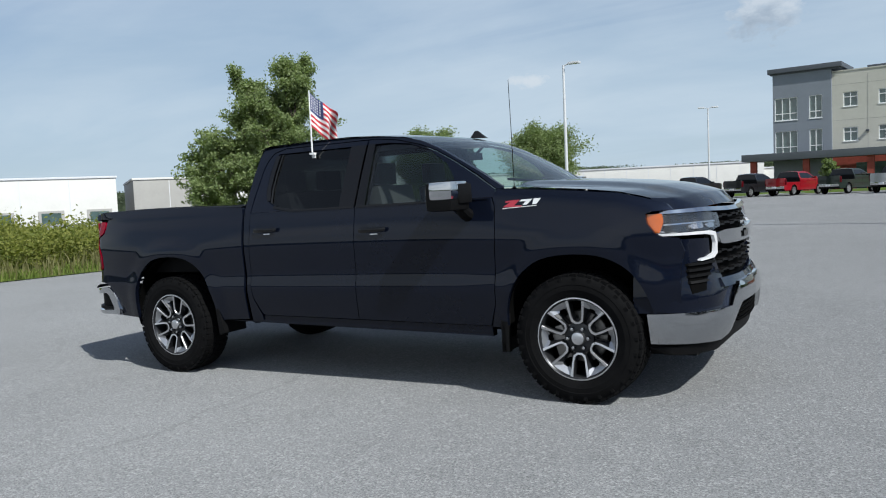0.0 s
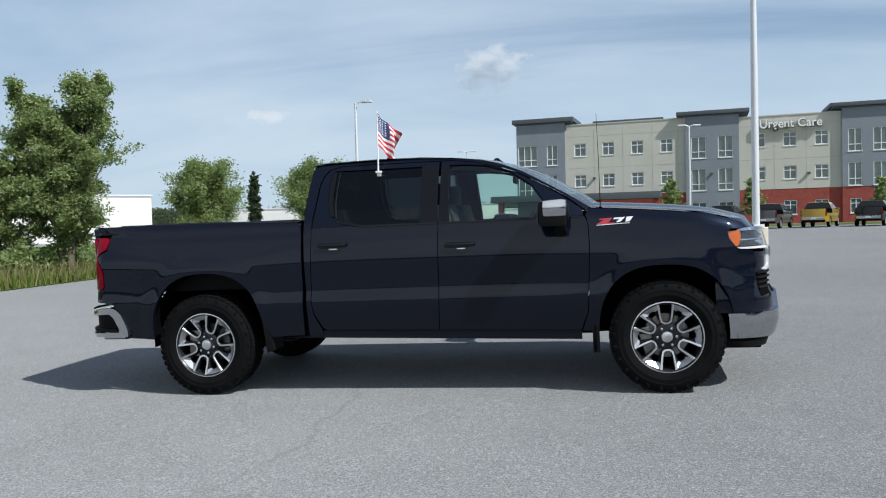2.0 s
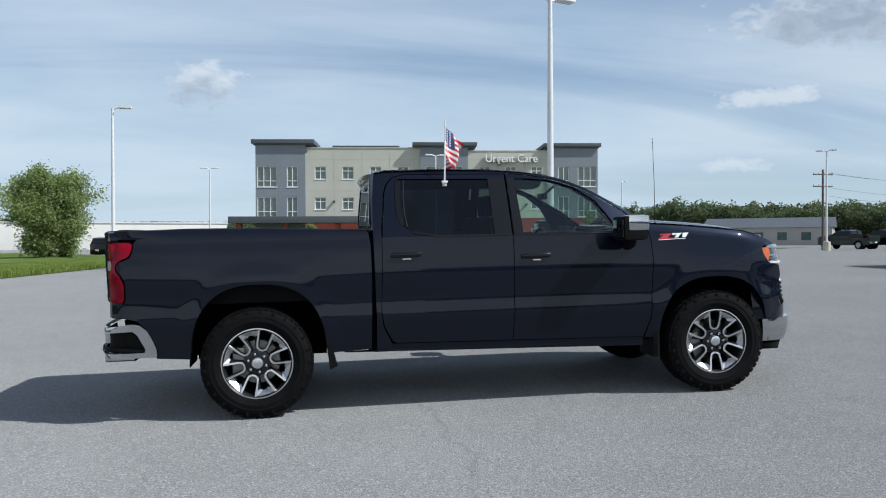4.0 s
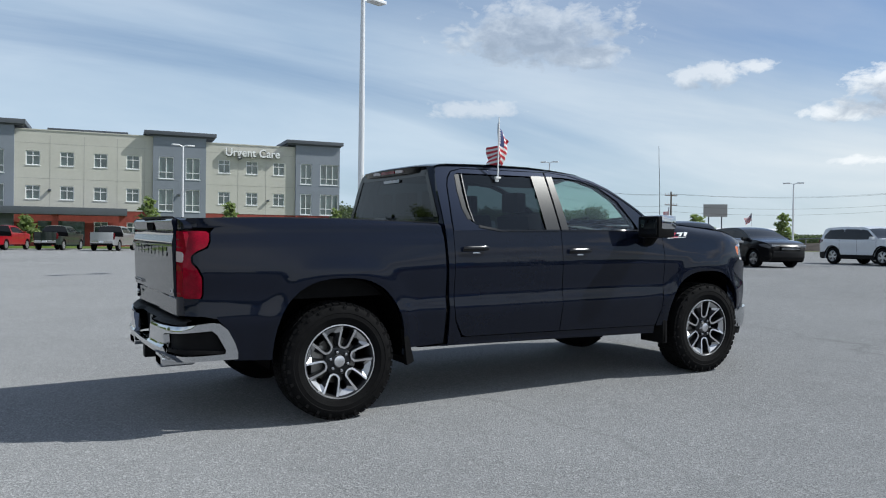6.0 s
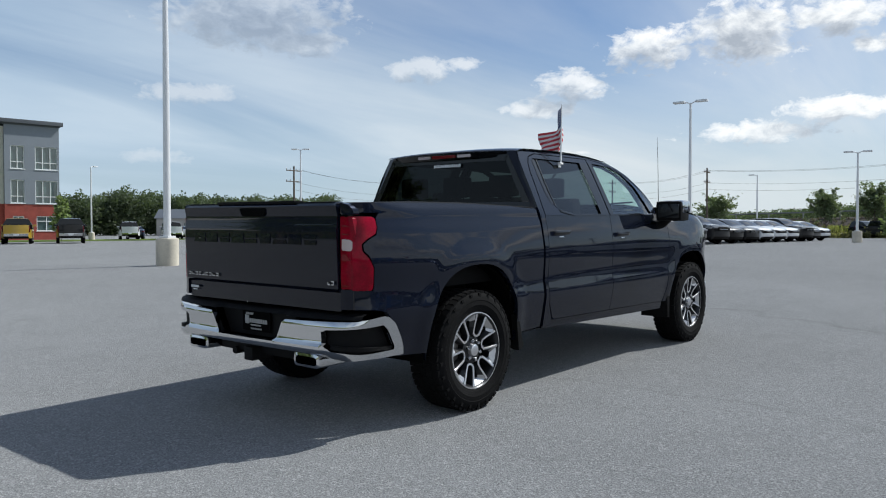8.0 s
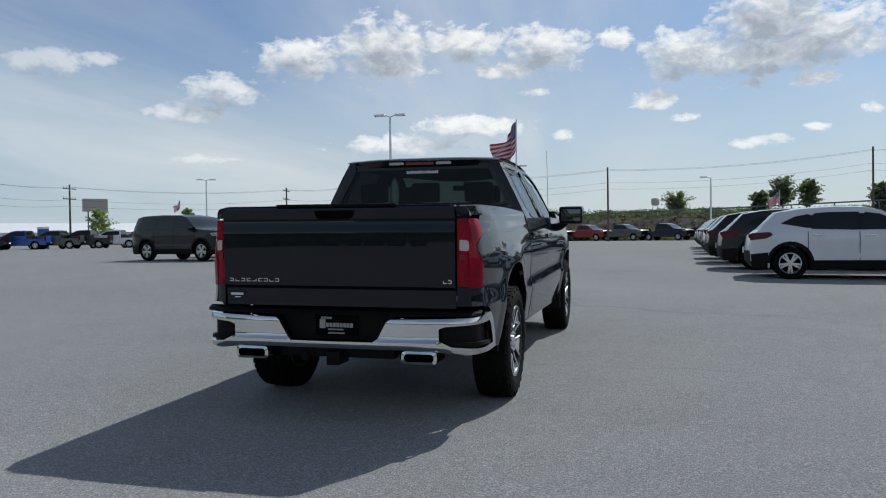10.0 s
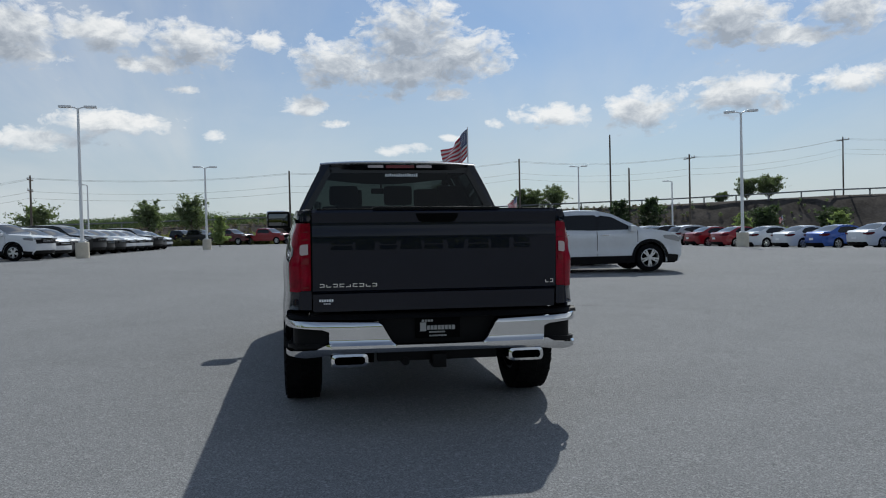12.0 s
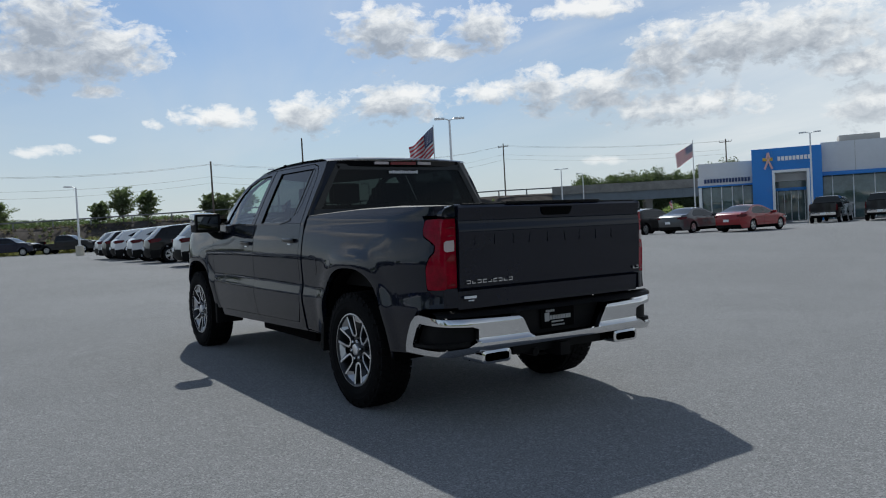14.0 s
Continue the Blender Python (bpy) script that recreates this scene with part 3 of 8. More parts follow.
        for sg in (-1, 1):
            for (e0, e1), (s0, s1), mt in zip(zip(edge, edge[1:]), zip(slot, slot[1:]), (1, 1, 2)):
                q = [e0, e1, s1, s0]
                f = bm.faces.new([bm.verts.new(m @ Vector((x_, sg * y_, z_))) for x_, y_, z_ in q])
                f.material_index = mt
                f = bm.faces.new([bm.verts.new(m @ Vector(c)) for c in ((s0[0], sg * s0[1], s0[2]), (s1[0], sg * s1[1], s1[2]), (s1[0], sg * s1[1], 0.03), (s0[0], sg * s0[1], 0.03))])
                f.material_index = 1
        s_, e_ = slot[-1], edge[-1]
        f = bm.faces.new([bm.verts.new(m @ Vector(c)) for c in ((s_[0], -s_[1], s_[2]), (s_[0], s_[1], s_[2]), (e_[0], e_[1], e_[2]), (e_[0] + 0.009, 0, e_[2]), (e_[0], -e_[1], e_[2]))])
        f.material_index = 2
        f = bm.faces.new([bm.verts.new(m @ Vector(c)) for c in ((s_[0], -s_[1], s_[2]), (s_[0], s_[1], s_[2]), (s_[0], s_[1], 0.03), (s_[0], -s_[1], 0.03))])
        f.material_index = 1
        part("spoke", bm, [M_ALLOY, M_ALLOY_DARK, M_ALLOY_MID], hub)
    bm = bmesh.new()
    lathe(bm, [(0.0, 0.116), (0.030, 0.116), (0.040, 0.112), (0.043, 0.104), (0.045, 0.085)], 32)
    part("centre_cap", bm, M_ALLOY, hub)
    bm = bmesh.new()
    lathe(bm, [(0.044, 0.084), (0.085, 0.084), (0.098, 0.080), (0.104, 0.055), (0.10, 0.02)], 40)
    part("hub_face", bm, M_ALLOY_DARK, hub)
    for k in range(6):
        bm = bmesh.new()
        a = math.pi / 3 * (k + 0.5)
        lathe(bm, [(0.0145, 0.085), (0.0145, 0.106), (0.011, 0.113), (0.0, 0.115)], 6, m=Matrix.Translation((0.0695 * math.cos(a), 0.0695 * math.sin(a), 0)))
        part("lug_nut", bm, M_CHROME, hub)
    bm = bmesh.new()
    lathe(bm, [(0.05, 0.012), (0.165, 0.012), (0.170, 0.008), (0.170, -0.012), (0.05, -0.012)], 40)
    part("brake_disc", bm, M_STEEL, hub)
    bm = bmesh.new()
    box(bm, 0.10, 0.19, -0.11, 0.11, -0.03, 0.045, 0.012, m=Matrix.Rotation(radians(165), 4, "Z"))
    part("brake_caliper", bm, M_STEEL, hub)
    bm = bmesh.new()
    lathe(bm, [(0.0, -0.05), (0.235, -0.05)], 40)
    part("back_plate", bm, M_DARK, hub)
    return hub


def build_truck():
    T = thing("pickup_truck", "dark navy black crew cab pickup truck with chrome bumpers on asphalt", "pickup truck", m=TRUCK_POSE)
    ARCH_R, ARCH_F = (0.02, 0.51, 0.60), (WHEELBASE, 0.495, 0.545)

    for s in (-1, 1):
        inn = (0, -s, 0)
        # bed side
        out = [(-0.735, 0.475), (-0.765, 0.60), (-0.80, 0.70), (-0.86, 0.765), (-0.95, 0.785), (-1.055, 0.79), (-1.055, 0.905), (-0.953, 0.90), (-0.943, 0.93), (-0.943, 1.043),
               (-0.973, 1.108), (-1.006, 1.145), (-1.006, 1.180), (-0.977, 1.205), (-0.908, 1.236), (-0.889, 1.282), (-0.886, 1.34), (-0.86, 1.372), (-1.055, 1.374), (-1.055, 1.415), (-1.03, 1.432), (-0.5, 1.437), (0.05, 1.432), (0.84, 1.405),
               (0.868, 1.385), (0.882, 1.30), (0.885, 0.99), (0.872, 0.475), (0.62, 0.465)] + arch_points(*ARCH_R, 0.462)
        bm = bmesh.new()
        panel(bm, out, side_map(s), 0.03, 0.035, inn)
        bed = part("bed_side", bm, M_PAINT, T)
        if s > 0:
            bm = bmesh.new()
            panel(bm, soften([(0.60, 0.93), (0.76, 0.93), (0.76, 1.09), (0.60, 1.09)], 0.06), side_map(s, 0.002), 0.05)
            part("fuel_door", bm, M_PAINT, bed)
        # cab shell round the doors
        bm = bmesh.new()
        rail = [(0.905, 1.40), (0.915, 1.67), (0.93, 1.80), (0.955, 1.865), (1.03, 1.885), (1.48, 1.892), (1.86, 1.885), (2.13, 1.866), (2.32, 1.842), (2.54, 1.787), (2.70, 1.722), (2.86, 1.632), (3.04, 1.527), (3.205, 1.418), (3.20, 1.395)]
        inner = [(3.165, 1.405), (3.015, 1.520), (2.84, 1.626), (2.67, 1.714), (2.51, 1.774), (2.30, 1.827), (2.10, 1.851), (1.19, 1.858), (1.078, 1.83), (1.03, 1.772), (1.005, 1.70), (0.988, 1.55), (0.972, 1.42), (0.968, 1.20), (0.952, 0.76), (0.968, 0.64), (1.03, 0.515), (1.03, 0.47), (0.915, 0.47), (0.915, 0.76)]
        panel(bm, rail + inner, side_map(s), 0.06, 0.03, inn)
        part("cab_side", bm, M_PAINT, T)
        # doors
        bm = bmesh.new()
        panel(bm, [(0.975, 1.345), (0.973, 1.20), (0.958, 0.76), (0.975, 0.65), (1.04, 0.53), (1.07, 0.515), (2.003, 0.498), (2.016, 0.72), (2.028, 1.345)], side_map(s), 0.045, 0.03, inn)
        panel(bm, [(0.98, 1.347), (0.985, 1.42), (1.0, 1.55), (1.016, 1.70), (1.04, 1.768), (1.085, 1.823), (1.19, 1.851), (2.022, 1.845), (2.022, 1.808), (1.14, 1.815), (1.105, 1.797), (1.09, 1.66), (1.095, 1.52), (1.122, 1.445), (1.20, 1.392), (1.40, 1.356), (1.60, 1.349), (1.60, 1.347)], side_map(s), 0.05, 0.025, inn)
        rd = part("rear_door", bm, M_PAINT, T)
        bm = bmesh.new()
        panel(bm, [(2.034, 1.345), (2.022, 0.72), (2.009, 0.498), (3.118, 0.475), (3.173, 0.63), (3.200, 1.12), (3.194, 1.29), (3.172, 1.345)], side_map(s), 0.045, 0.03, inn)
        panel(bm, [(2.037, 1.347), (2.037, 1.845), (2.10, 1.845), (2.30, 1.82), (2.50, 1.768), (2.66, 1.708), (2.83, 1.618), (3.0, 1.512), (3.15, 1.405), (3.165, 1.347), (2.955, 1.347), (2.775, 1.608), (2.60, 1.727), (2.41, 1.788), (2.22, 1.808), (2.095, 1.808), (2.095, 1.347)], side_map(s), 0.05, 0.025, inn)
        fd = part("front_door", bm, M_PAINT, T)
        # dark lining inside the door frames and the roof rail
        for door, q in ((rd, [(1.0, 1.40), (1.0, 1.55), (1.016, 1.70), (1.04, 1.768), (1.085, 1.823), (1.19, 1.856), (2.03, 1.85), (2.03, 1.800), (1.15, 1.805), (1.115, 1.787), (1.10, 1.66), (1.105, 1.52), (1.132, 1.40)]),
                        (fd, [(2.03, 1.347), (2.03, 1.85), (2.10, 1.85), (2.30, 1.825), (2.50, 1.773), (2.66, 1.713), (2.83, 1.623), (3.0, 1.517), (3.15, 1.405), (3.13, 1.347), (2.94, 1.347), (2.762, 1.600), (2.59, 1.717), (2.40, 1.778), (2.22, 1.798), (2.105, 1.798), (2.105, 1.347)])):
            bm = bmesh.new()
            panel(bm, q, side_map(s, -0.05), 0.06, 0.03, inn)
            part("frame_lining", bm, M_DARK, door)
        # side glass
        bm = bmesh.new()
        panel(bm, [(1.125, 1.44), (1.098, 1.52), (1.093, 1.66), (1.108, 1.795), (1.14, 1.814), (1.885, 1.806), (1.89, 1.346), (1.60, 1.348), (1.40, 1.357), (1.205, 1.394)], side_map(s, -0.012), 0.1)
        gl = part("window", bm, M_PRIVACY, rd, "dark privacy glass")
        gl.visible_shadow = False
        bm = bmesh.new()
        panel(bm, [(2.096, 1.807), (2.096, 1.346), (2.953, 1.347), (2.773, 1.607), (2.598, 1.726), (2.408, 1.787), (2.22, 1.807)], side_map(s, -0.012), 0.1)
        gl = part("window", bm, M_GLASS, fd, "green tinted clear glass")
        gl.visible_shadow = False
        # black pillar covers, belt strips and the rear quarter trim
        for door, q in ((rd, [(1.880, 1.348), (1.876, 1.812), (2.020, 1.812), (2.022, 1.348)]), (fd, [(2.040, 1.348), (2.040, 1.812), (2.102, 1.812), (2.118, 1.348)])):
            bm = bmesh.new()
            panel(bm, q, side_map(s, 0.003), 0.1, 0.008, inn)
            part("pillar_cover", bm, M_BLACK, door)
        bm = bmesh.new()
        panel(bm, [(1.128, 1.435), (1.10, 1.52), (1.095, 1.66), (1.11, 1.80), (1.15, 1.806), (1.138, 1.66), (1.140, 1.53), (1.165, 1.435)], side_map(s, 0.002), 0.08, 0.01, inn)
        part("window_trim", bm, M_BLACK, rd)
        bm = bmesh.new()
        panel(bm, [(1.175, 1.425), (1.160, 1.53), (1.162, 1.66), (1.172, 1.806), (1.180, 1.806), (1.170, 1.66), (1.168, 1.53), (1.186, 1.418)], side_map(s, 0.003), 0.08, 0.01, inn)
        part("trim_edge", bm, M_ALLOY_DARK, rd)
        for door, (a, b) in ((rd, (1.22, 2.02)), (fd, (2.04, 3.15))):
            bm = bmesh.new()
            panel(bm, [(a, 1.338), (b, 1.338), (b, 1.352), (a, 1.352 if a > 2 else 1.385)] if a > 2 else [(a, 1.372), (1.42, 1.338), (b, 1.338), (b, 1.352), (1.42, 1.354), (a, 1.392)], side_map(s, 0.006), 0.08, 0.012, inn)
            part("belt_strip", bm, M_BLACK, door)
        # door handles: cup plate in body paint, grip, bright strip as a painted glint
        for door, hx, hz in ((rd, 1.155, 1.205), (fd, 2.205, 1.170)):
            bm = bmesh.new()
            panel(bm, soften([(hx - 0.05, hz - 0.042), (hx + 0.06, hz - 0.042), (hx + 0.08, hz + 0.0), (hx + 0.06, hz + 0.046), (hx - 0.06, hz + 0.046), (hx - 0.08, hz)], 0.03), side_map(s, 0.0015), 0.05)
            part("handle_cup", bm, M_PAINT, door)
            bm = bmesh.new()
            pts = soften([(hx - 0.125, hz - 0.022), (hx + 0.118, hz - 0.015), (hx + 0.125, hz + 0.018), (hx - 0.115, hz + 0.020)], 0.014)
            panel(bm, pts, lambda x, z, hz=hz, hx=hx: (x, s * (truck_w(x, hz) + 0.006 + 0.030 * math.sqrt(max(0.0, 1 - ((z - hz) / 0.026) ** 2)) * (1 - (abs(x - hx) / 0.15) ** 4)), z), 0.011, 0.0)
            part("door_handle", bm, M_BLACK, door)
            # bright alloy strip stands in for the highlight below the grip
            bm = bmesh.new()
            panel(bm, [(hx - 0.03, hz - 0.037), (hx + 0.045, hz - 0.037), (hx + 0.035, hz - 0.030), (hx - 0.02, hz - 0.030)], side_map(s, 0.004), 0.05)
            part("handle_glint", bm, M_ALLOY, door)
        # front fender
        out = [(3.128, 0.468), (3.180, 0.63), (3.206, 1.12), (3.200, 1.29), (3.180, 1.352), (3.205, 1.405), (3.38, 1.395), (3.60, 1.376), (3.82, 1.355), (4.04, 1.326), (4.19, 1.286), (4.32, 1.242), (4.355, 1.205),
               (4.235, 1.20), (4.205, 1.185), (4.215, 1.13), (4.262, 1.064), (4.30, 1.045), (4.39, 1.03), (4.415, 0.95), (4.39, 0.86), (4.385, 0.60), (4.25, 0.585)] + arch_points(*ARCH_F, 0.468)[1:]
        bm = bmesh.new()
        panel(bm, out, side_map(s, 0.0, body_w), 0.03, 0.03, inn)
        fen = part("front_fender", bm, M_PAINT, T)
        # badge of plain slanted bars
        for q, mt in (([(3.285, 1.318), (3.385, 1.322), (3.345, 1.285), (3.40, 1.284), (3.395, 1.275), (3.262, 1.277), (3.315, 1.308), (3.28, 1.307)], M_REDBADGE),
                      ([(3.395, 1.322), (3.475, 1.323), (3.435, 1.286), (3.405, 1.286), (3.43, 1.310), (3.385, 1.309)], M_DECAL),
                      ([(3.485, 1.324), (3.535, 1.325), (3.505, 1.288), (3.475, 1.287)], M_DECAL), ([(3.262, 1.272), (3.505, 1.280), (3.505, 1.276), (3.262, 1.267)], M_DECAL)):
            bm = bmesh.new()
            panel(bm, q, side_map(s, 0.004), 0.06, 0.004, inn)
            part("badge", bm, mt, fen, "red and white side badge" if mt is M_REDBADGE else "")
        # rocker panel and step
        bm = bmesh.new()
        panel(bm, [(0.915, 0.46), (3.12, 0.435), (3.12, 0.400), (0.66, 0.455)], lambda x, z: (x, s * 0.945, z), 0.1, 0.06, inn)
        panel(bm, [(0.915, 0.508), (1.03, 0.508), (3.12, 0.470), (3.12, 0.425), (0.915, 0.452)], lambda x, z: (x, s * (0.955 - 0.15 * max(0, 0.46 - z)), z), 0.1, 0.05, inn)
        part("rocker_panel", bm, M_PAINT, T)
        # mud flaps
        for c, a in ((0.02, 0.505), (WHEELBASE, -0.50)):
            bm = bmesh.new()
            if a > 0:
                box(bm, 0.513, 0.537, s * 0.99 if s < 0 else 0.70, s * 0.70 if s < 0 else 0.99, 0.34, 0.62, 0.006, m=Matrix.Translation((0.03, 0, 0)))
                panel(bm, [(0.515, 0.60), (0.545, 0.60), (0.605, 0.36), (0.545, 0.335)], lambda x, z: (x, s * 0.993, z), 0.1, 0.05, inn)
            else:
                panel(bm, [(3.215, 0.56), (3.252, 0.56), (3.252, 0.30), (3.205, 0.31)], lambda x, z: (x, s * 0.985, z), 0.1, 0.05, inn)
                box(bm, 3.20, 3.235, *sorted((s * 0.70, s * 0.985)), 0.30, 0.60, 0.006)
            part("mud_flap", bm, M_PLASTIC, T)
        # wheel wells
        for c, a, b in (ARCH_R, ARCH_F):
            bm = bmesh.new()

            def well(u, v, c=c, a=a, b=b):
                q = math.pi * u
                cx, sz = math.cos(q), max(0.0, math.sin(q))
                return (c + (a + 0.012) * math.copysign(abs(cx) ** 0.8, cx), s * (0.955 - 0.40 * v), HUB_Z + (b + 0.012) * sz ** 0.8 - 0.02)
            grid_sheet(bm, well, 20, 3)
            box(bm, c - a, c + a, *sorted((s * 0.52, s * 0.56)), 0.40, HUB_Z + b)
            part("wheel_well", bm, M_DARK, T)
        for x in (0.0, WHEELBASE):
            build_wheel(T, x, s)

        # mirrors: chrome cap, black housing, glass and arm
        mir = new("door_mirror")
        mir.parent = T
        mir.location.x, mir.location.z = -0.05, -0.022
        bm = bmesh.new()
        box(bm, 2.895, 3.095, *sorted((s * 1.015, s * 1.275)), 1.300, 1.492, 0.04)
        part("mirror_housing", bm, M_PLASTIC, mir)
        bm = bmesh.new()
        box(bm, 2.925, 3.104, *sorted((s * 1.050, s * 1.283)), 1.372, 1.499, 0.04)
        part("mirror_cap", bm, M_CHROME, mir, "chrome mirror cap")
        bm = bmesh.new()
        box(bm, 2.99, 3.112, *sorted((s * 1.012, s * 1.188)), 1.345, 1.478, 0.022)
        part("mirror_front_cover", bm, M_PLASTIC, mir)
        bm = bmesh.new()
        box(bm, 2.888, 2.893, *sorted((s * 1.045, s * 1.255)), 1.330, 1.462, 0.002)
        part("mirror_glass", bm, M_MIRROR, mir)
        bm = bmesh.new()
        tube(bm, [(3.04, s * 0.93, 1.25), (3.05, s * 1.02, 1.275), (3.04, s * 1.10, 1.335)], [0.05, 0.045, 0.035], 10)
        part("mirror_arm", bm, M_PLASTIC, mir)

        # tail lamp: red body wrapping the corner, with a clear reverse lens
        bm = bmesh.new()
        side = [(-1.062, 0.905), (-0.965, 0.905), (-0.955, 0.93), (-0.955, 1.04), (-0.985, 1.10), (-1.018, 1.14), (-1.018, 1.185), (-0.985, 1.215), (-0.918, 1.245), (-0.900, 1.285), (-0.898, 1.335), (-0.915, 1.348), (-1.062, 1.352)]
        panel(bm, soften(side, 0.012), side_map(s, 0.006), 0.02, 0.03, inn)
        rear = [(0.822, 0.915), (0.905, 0.915), (0.910, 1.04), (0.905, 1.10), (0.897, 1.14), (0.897, 1.185), (0.903, 1.215), (0.905, 1.24), (0.893, 1.345), (0.822, 1.352)]
        panel(bm, soften([(s * a, b) for a, b in rear], 0.012), lambda y, z: (-1.088 + 7.0 * max(0, abs(y) - 0.825) ** 2, y, z), 0.05, 0.03, (1, 0, 0))
        tl = part("tail_light", bm, M_RED, T, "red tail light with clear reverse lens")
        bm = bmesh.new()
        q = [(0.838, 1.148), (0.886, 1.142), (0.893, 1.155), (0.891, 1.200), (0.882, 1.212), (0.838, 1.216)]
        panel(bm, soften([(s * a, b) for a, b in q], 0.008), lambda y, z: (-1.094 + 7.0 * max(0, abs(y) - 0.825) ** 2, y, z), 0.05, 0.01, (1, 0, 0))
        part("reverse_lens", bm, M_WHITELENS, tl)
        for z0, z1 in ((0.930, 0.940), (1.085, 1.125), (1.240, 1.248), (1.290, 1.298)):
            bm = bmesh.new()
            q = soften([(s * 0.835, z0), (s * 0.885, z0), (s * 0.862, z1), (s * 0.835, z1)], 0.01)
            panel(bm, q, lambda y, z: (-1.092 + 7.0 * max(0, abs(y) - 0.825) ** 2, y, z), 0.05, 0.008, (1, 0, 0))
            part("lamp_bar", bm, M_REDDARK, tl)

        # head lamp: chrome bowl, amber side marker, lens, projector
        hl = new("headlight")
        hl.parent = T
        tagged(hl, "clear headlight with amber side marker")
        m_ = (lambda p: p) if s > 0 else mirrored
        bm = bmesh.new()
        panel(bm, soften(m_([(0.50, 1.085), (0.66, 1.062), (1.00, 1.065), (1.02, 1.175), (0.60, 1.172), (0.48, 1.165)]), 0.012), nose_map(-0.035), 0.05, 0.03, (-1, 0, 0))
        part("reflector", bm, M_ALLOY_DARK, hl)
        bm = bmesh.new()
        panel(bm, m_([(0.50, 1.112), (1.03, 1.108), (1.03, 1.117), (0.50, 1.121)]), nose_map(-0.022), 0.05, 0.012, (-1, 0, 0))
        part("lamp_divider", bm, M_CHROME, hl)
        bm = bmesh.new()
        panel(bm, soften(m_([(0.49, 1.082), (0.66, 1.056), (1.10, 1.060), (1.12, 1.178), (0.60, 1.176), (0.47, 1.165)]), 0.012), nose_map(0.0), 0.05, 0.03, (-1, 0, 0))
        ln = part("lens", bm, M_LENS, hl)
        ln.visible_shadow = False
        bm = bmesh.new()
        panel(bm, soften(m_([(1.048, 1.135), (1.085, 1.062), (1.128, 1.085), (1.165, 1.182), (1.055, 1.184)]), 0.012), nose_map(0.006), 0.05, 0.03, (-1, 0, 0))
        part("side_marker", bm, M_AMBER, hl)
        for u0, w0 in ((0.60, 0.055), (0.76, 0.06)):
            bm = bmesh.new()
            panel(bm, soften(m_([(u0 - w0, 1.078), (u0 + w0, 1.076), (u0 + w0, 1.106), (u0 - w0, 1.110)]), 0.02), nose_map(-0.018), 0.05, 0.02, (-1, 0, 0))
            part("projector", bm, M_CHROME, hl)
        # bracket-shaped white running lamp under the head lamp
        bm = bmesh.new()
        q = [(1.08, 1.060), (0.70, 1.060), (0.622, 1.050), (0.600, 1.005), (0.604, 0.915), (0.655, 0.890), (0.80, 0.876), (0.80, 0.890), (0.72, 0.901), (0.642, 0.922), (0.630, 0.985), (0.652, 1.028), (0.74, 1.040), (1.08, 1.046)]
        panel(bm, soften(m_(q), 0.008), nose_map(0.010), 0.05, 0.02, (-1, 0, 0))
        part("running_lamp", bm, M_DRL, T, "white bracket shaped daytime running lamp")
        # painted corner, vent slats
        bm = bmesh.new()
        panel(bm, m_([(0.67, 1.012), (1.25, 1.03), (1.25, 0.575), (0.50, 0.575), (0.40, 0.70), (0.52, 0.745), (0.60, 0.88), (0.665, 0.91)]), nose_map(-0.012), 0.06, 0.02, (-1, 0, 0))
        part("bumper_corner", bm, M_PAINT, T)
        bm = bmesh.new()
        panel(bm, m_([(0.63, 0.885), (0.89, 0.868), (0.90, 0.685), (0.80, 0.70), (0.70, 0.80)]), nose_map(-0.006), 0.06, 0.01, (-1, 0, 0))
        part("vent_backing", bm, M_DARK, T)
        for k in range(5):
            z = 0.715 + 0.036 * k
            bm = bmesh.new()
            u0 = 0.80 - 0.9 * (z - 0.70)
            panel(bm, m_([(max(0.65, u0), z), (0.90, z - 0.006), (0.90, z + 0.008), (max(0.65, u0), z + 0.014)]), nose_map(0.012), 0.06, 0.02, (-1, 0, 0))
            part("vent_slat", bm, M_PLASTIC, T)

    # ---- nose ----
    bm = bmesh.new()
    q = [(0.0, 0.725), (0.36, 0.715), (0.44, 0.675), (0.56, 0.578), (1.14, 0.572), (1.125, 0.385), (0.66, 0.372), (0.56, 0.42), (0.43, 0.545), (0.36, 0.585), (0.0, 0.595)]
    panel(bm, q + mirrored(q)[::-1][1:-1], nose_map(0.012), 0.05, 0.05, (-1, 0, 0))
    part("front_bumper", bm, M_CHROME, T, "chrome front bumper")
    bm = bmesh.new()
    q = [(0.0, 0.600), (0.36, 0.590), (0.44, 0.545), (0.56, 0.43), (0.75, 0.37), (1.15, 0.36), (1.0, 0.31), (0.6, 0.30), (0.30, 0.36), (0.0, 0.37)]
    panel(bm, q + mirrored(q)[::-1][1:-1], nose_map(-0.02), 0.06, 0.05, (-1, 0, 0))
    part("front_valance", bm, M_PLASTIC, T)
    for k in range(4):
        bm = bmesh.new()
        panel(bm, [(-0.33, 0.45 + 0.03 * k), (0.33, 0.45 + 0.03 * k), (0.33, 0.462 + 0.03 * k), (-0.33, 0.462 + 0.03 * k)], nose_map(0.0), 0.08, 0.03, (-1, 0, 0))
        part("valance_slat", bm, M_DARK, T)
    bm = bmesh.new()
    panel(bm, [(-0.62, 0.70), (0.62, 0.70), (0.62, 1.19), (-0.62, 1.19)], nose_map(-0.05), 0.08, 0.0)
    grille = part("grille", bm, M_DARK, T, "black mesh grille with chrome bar")
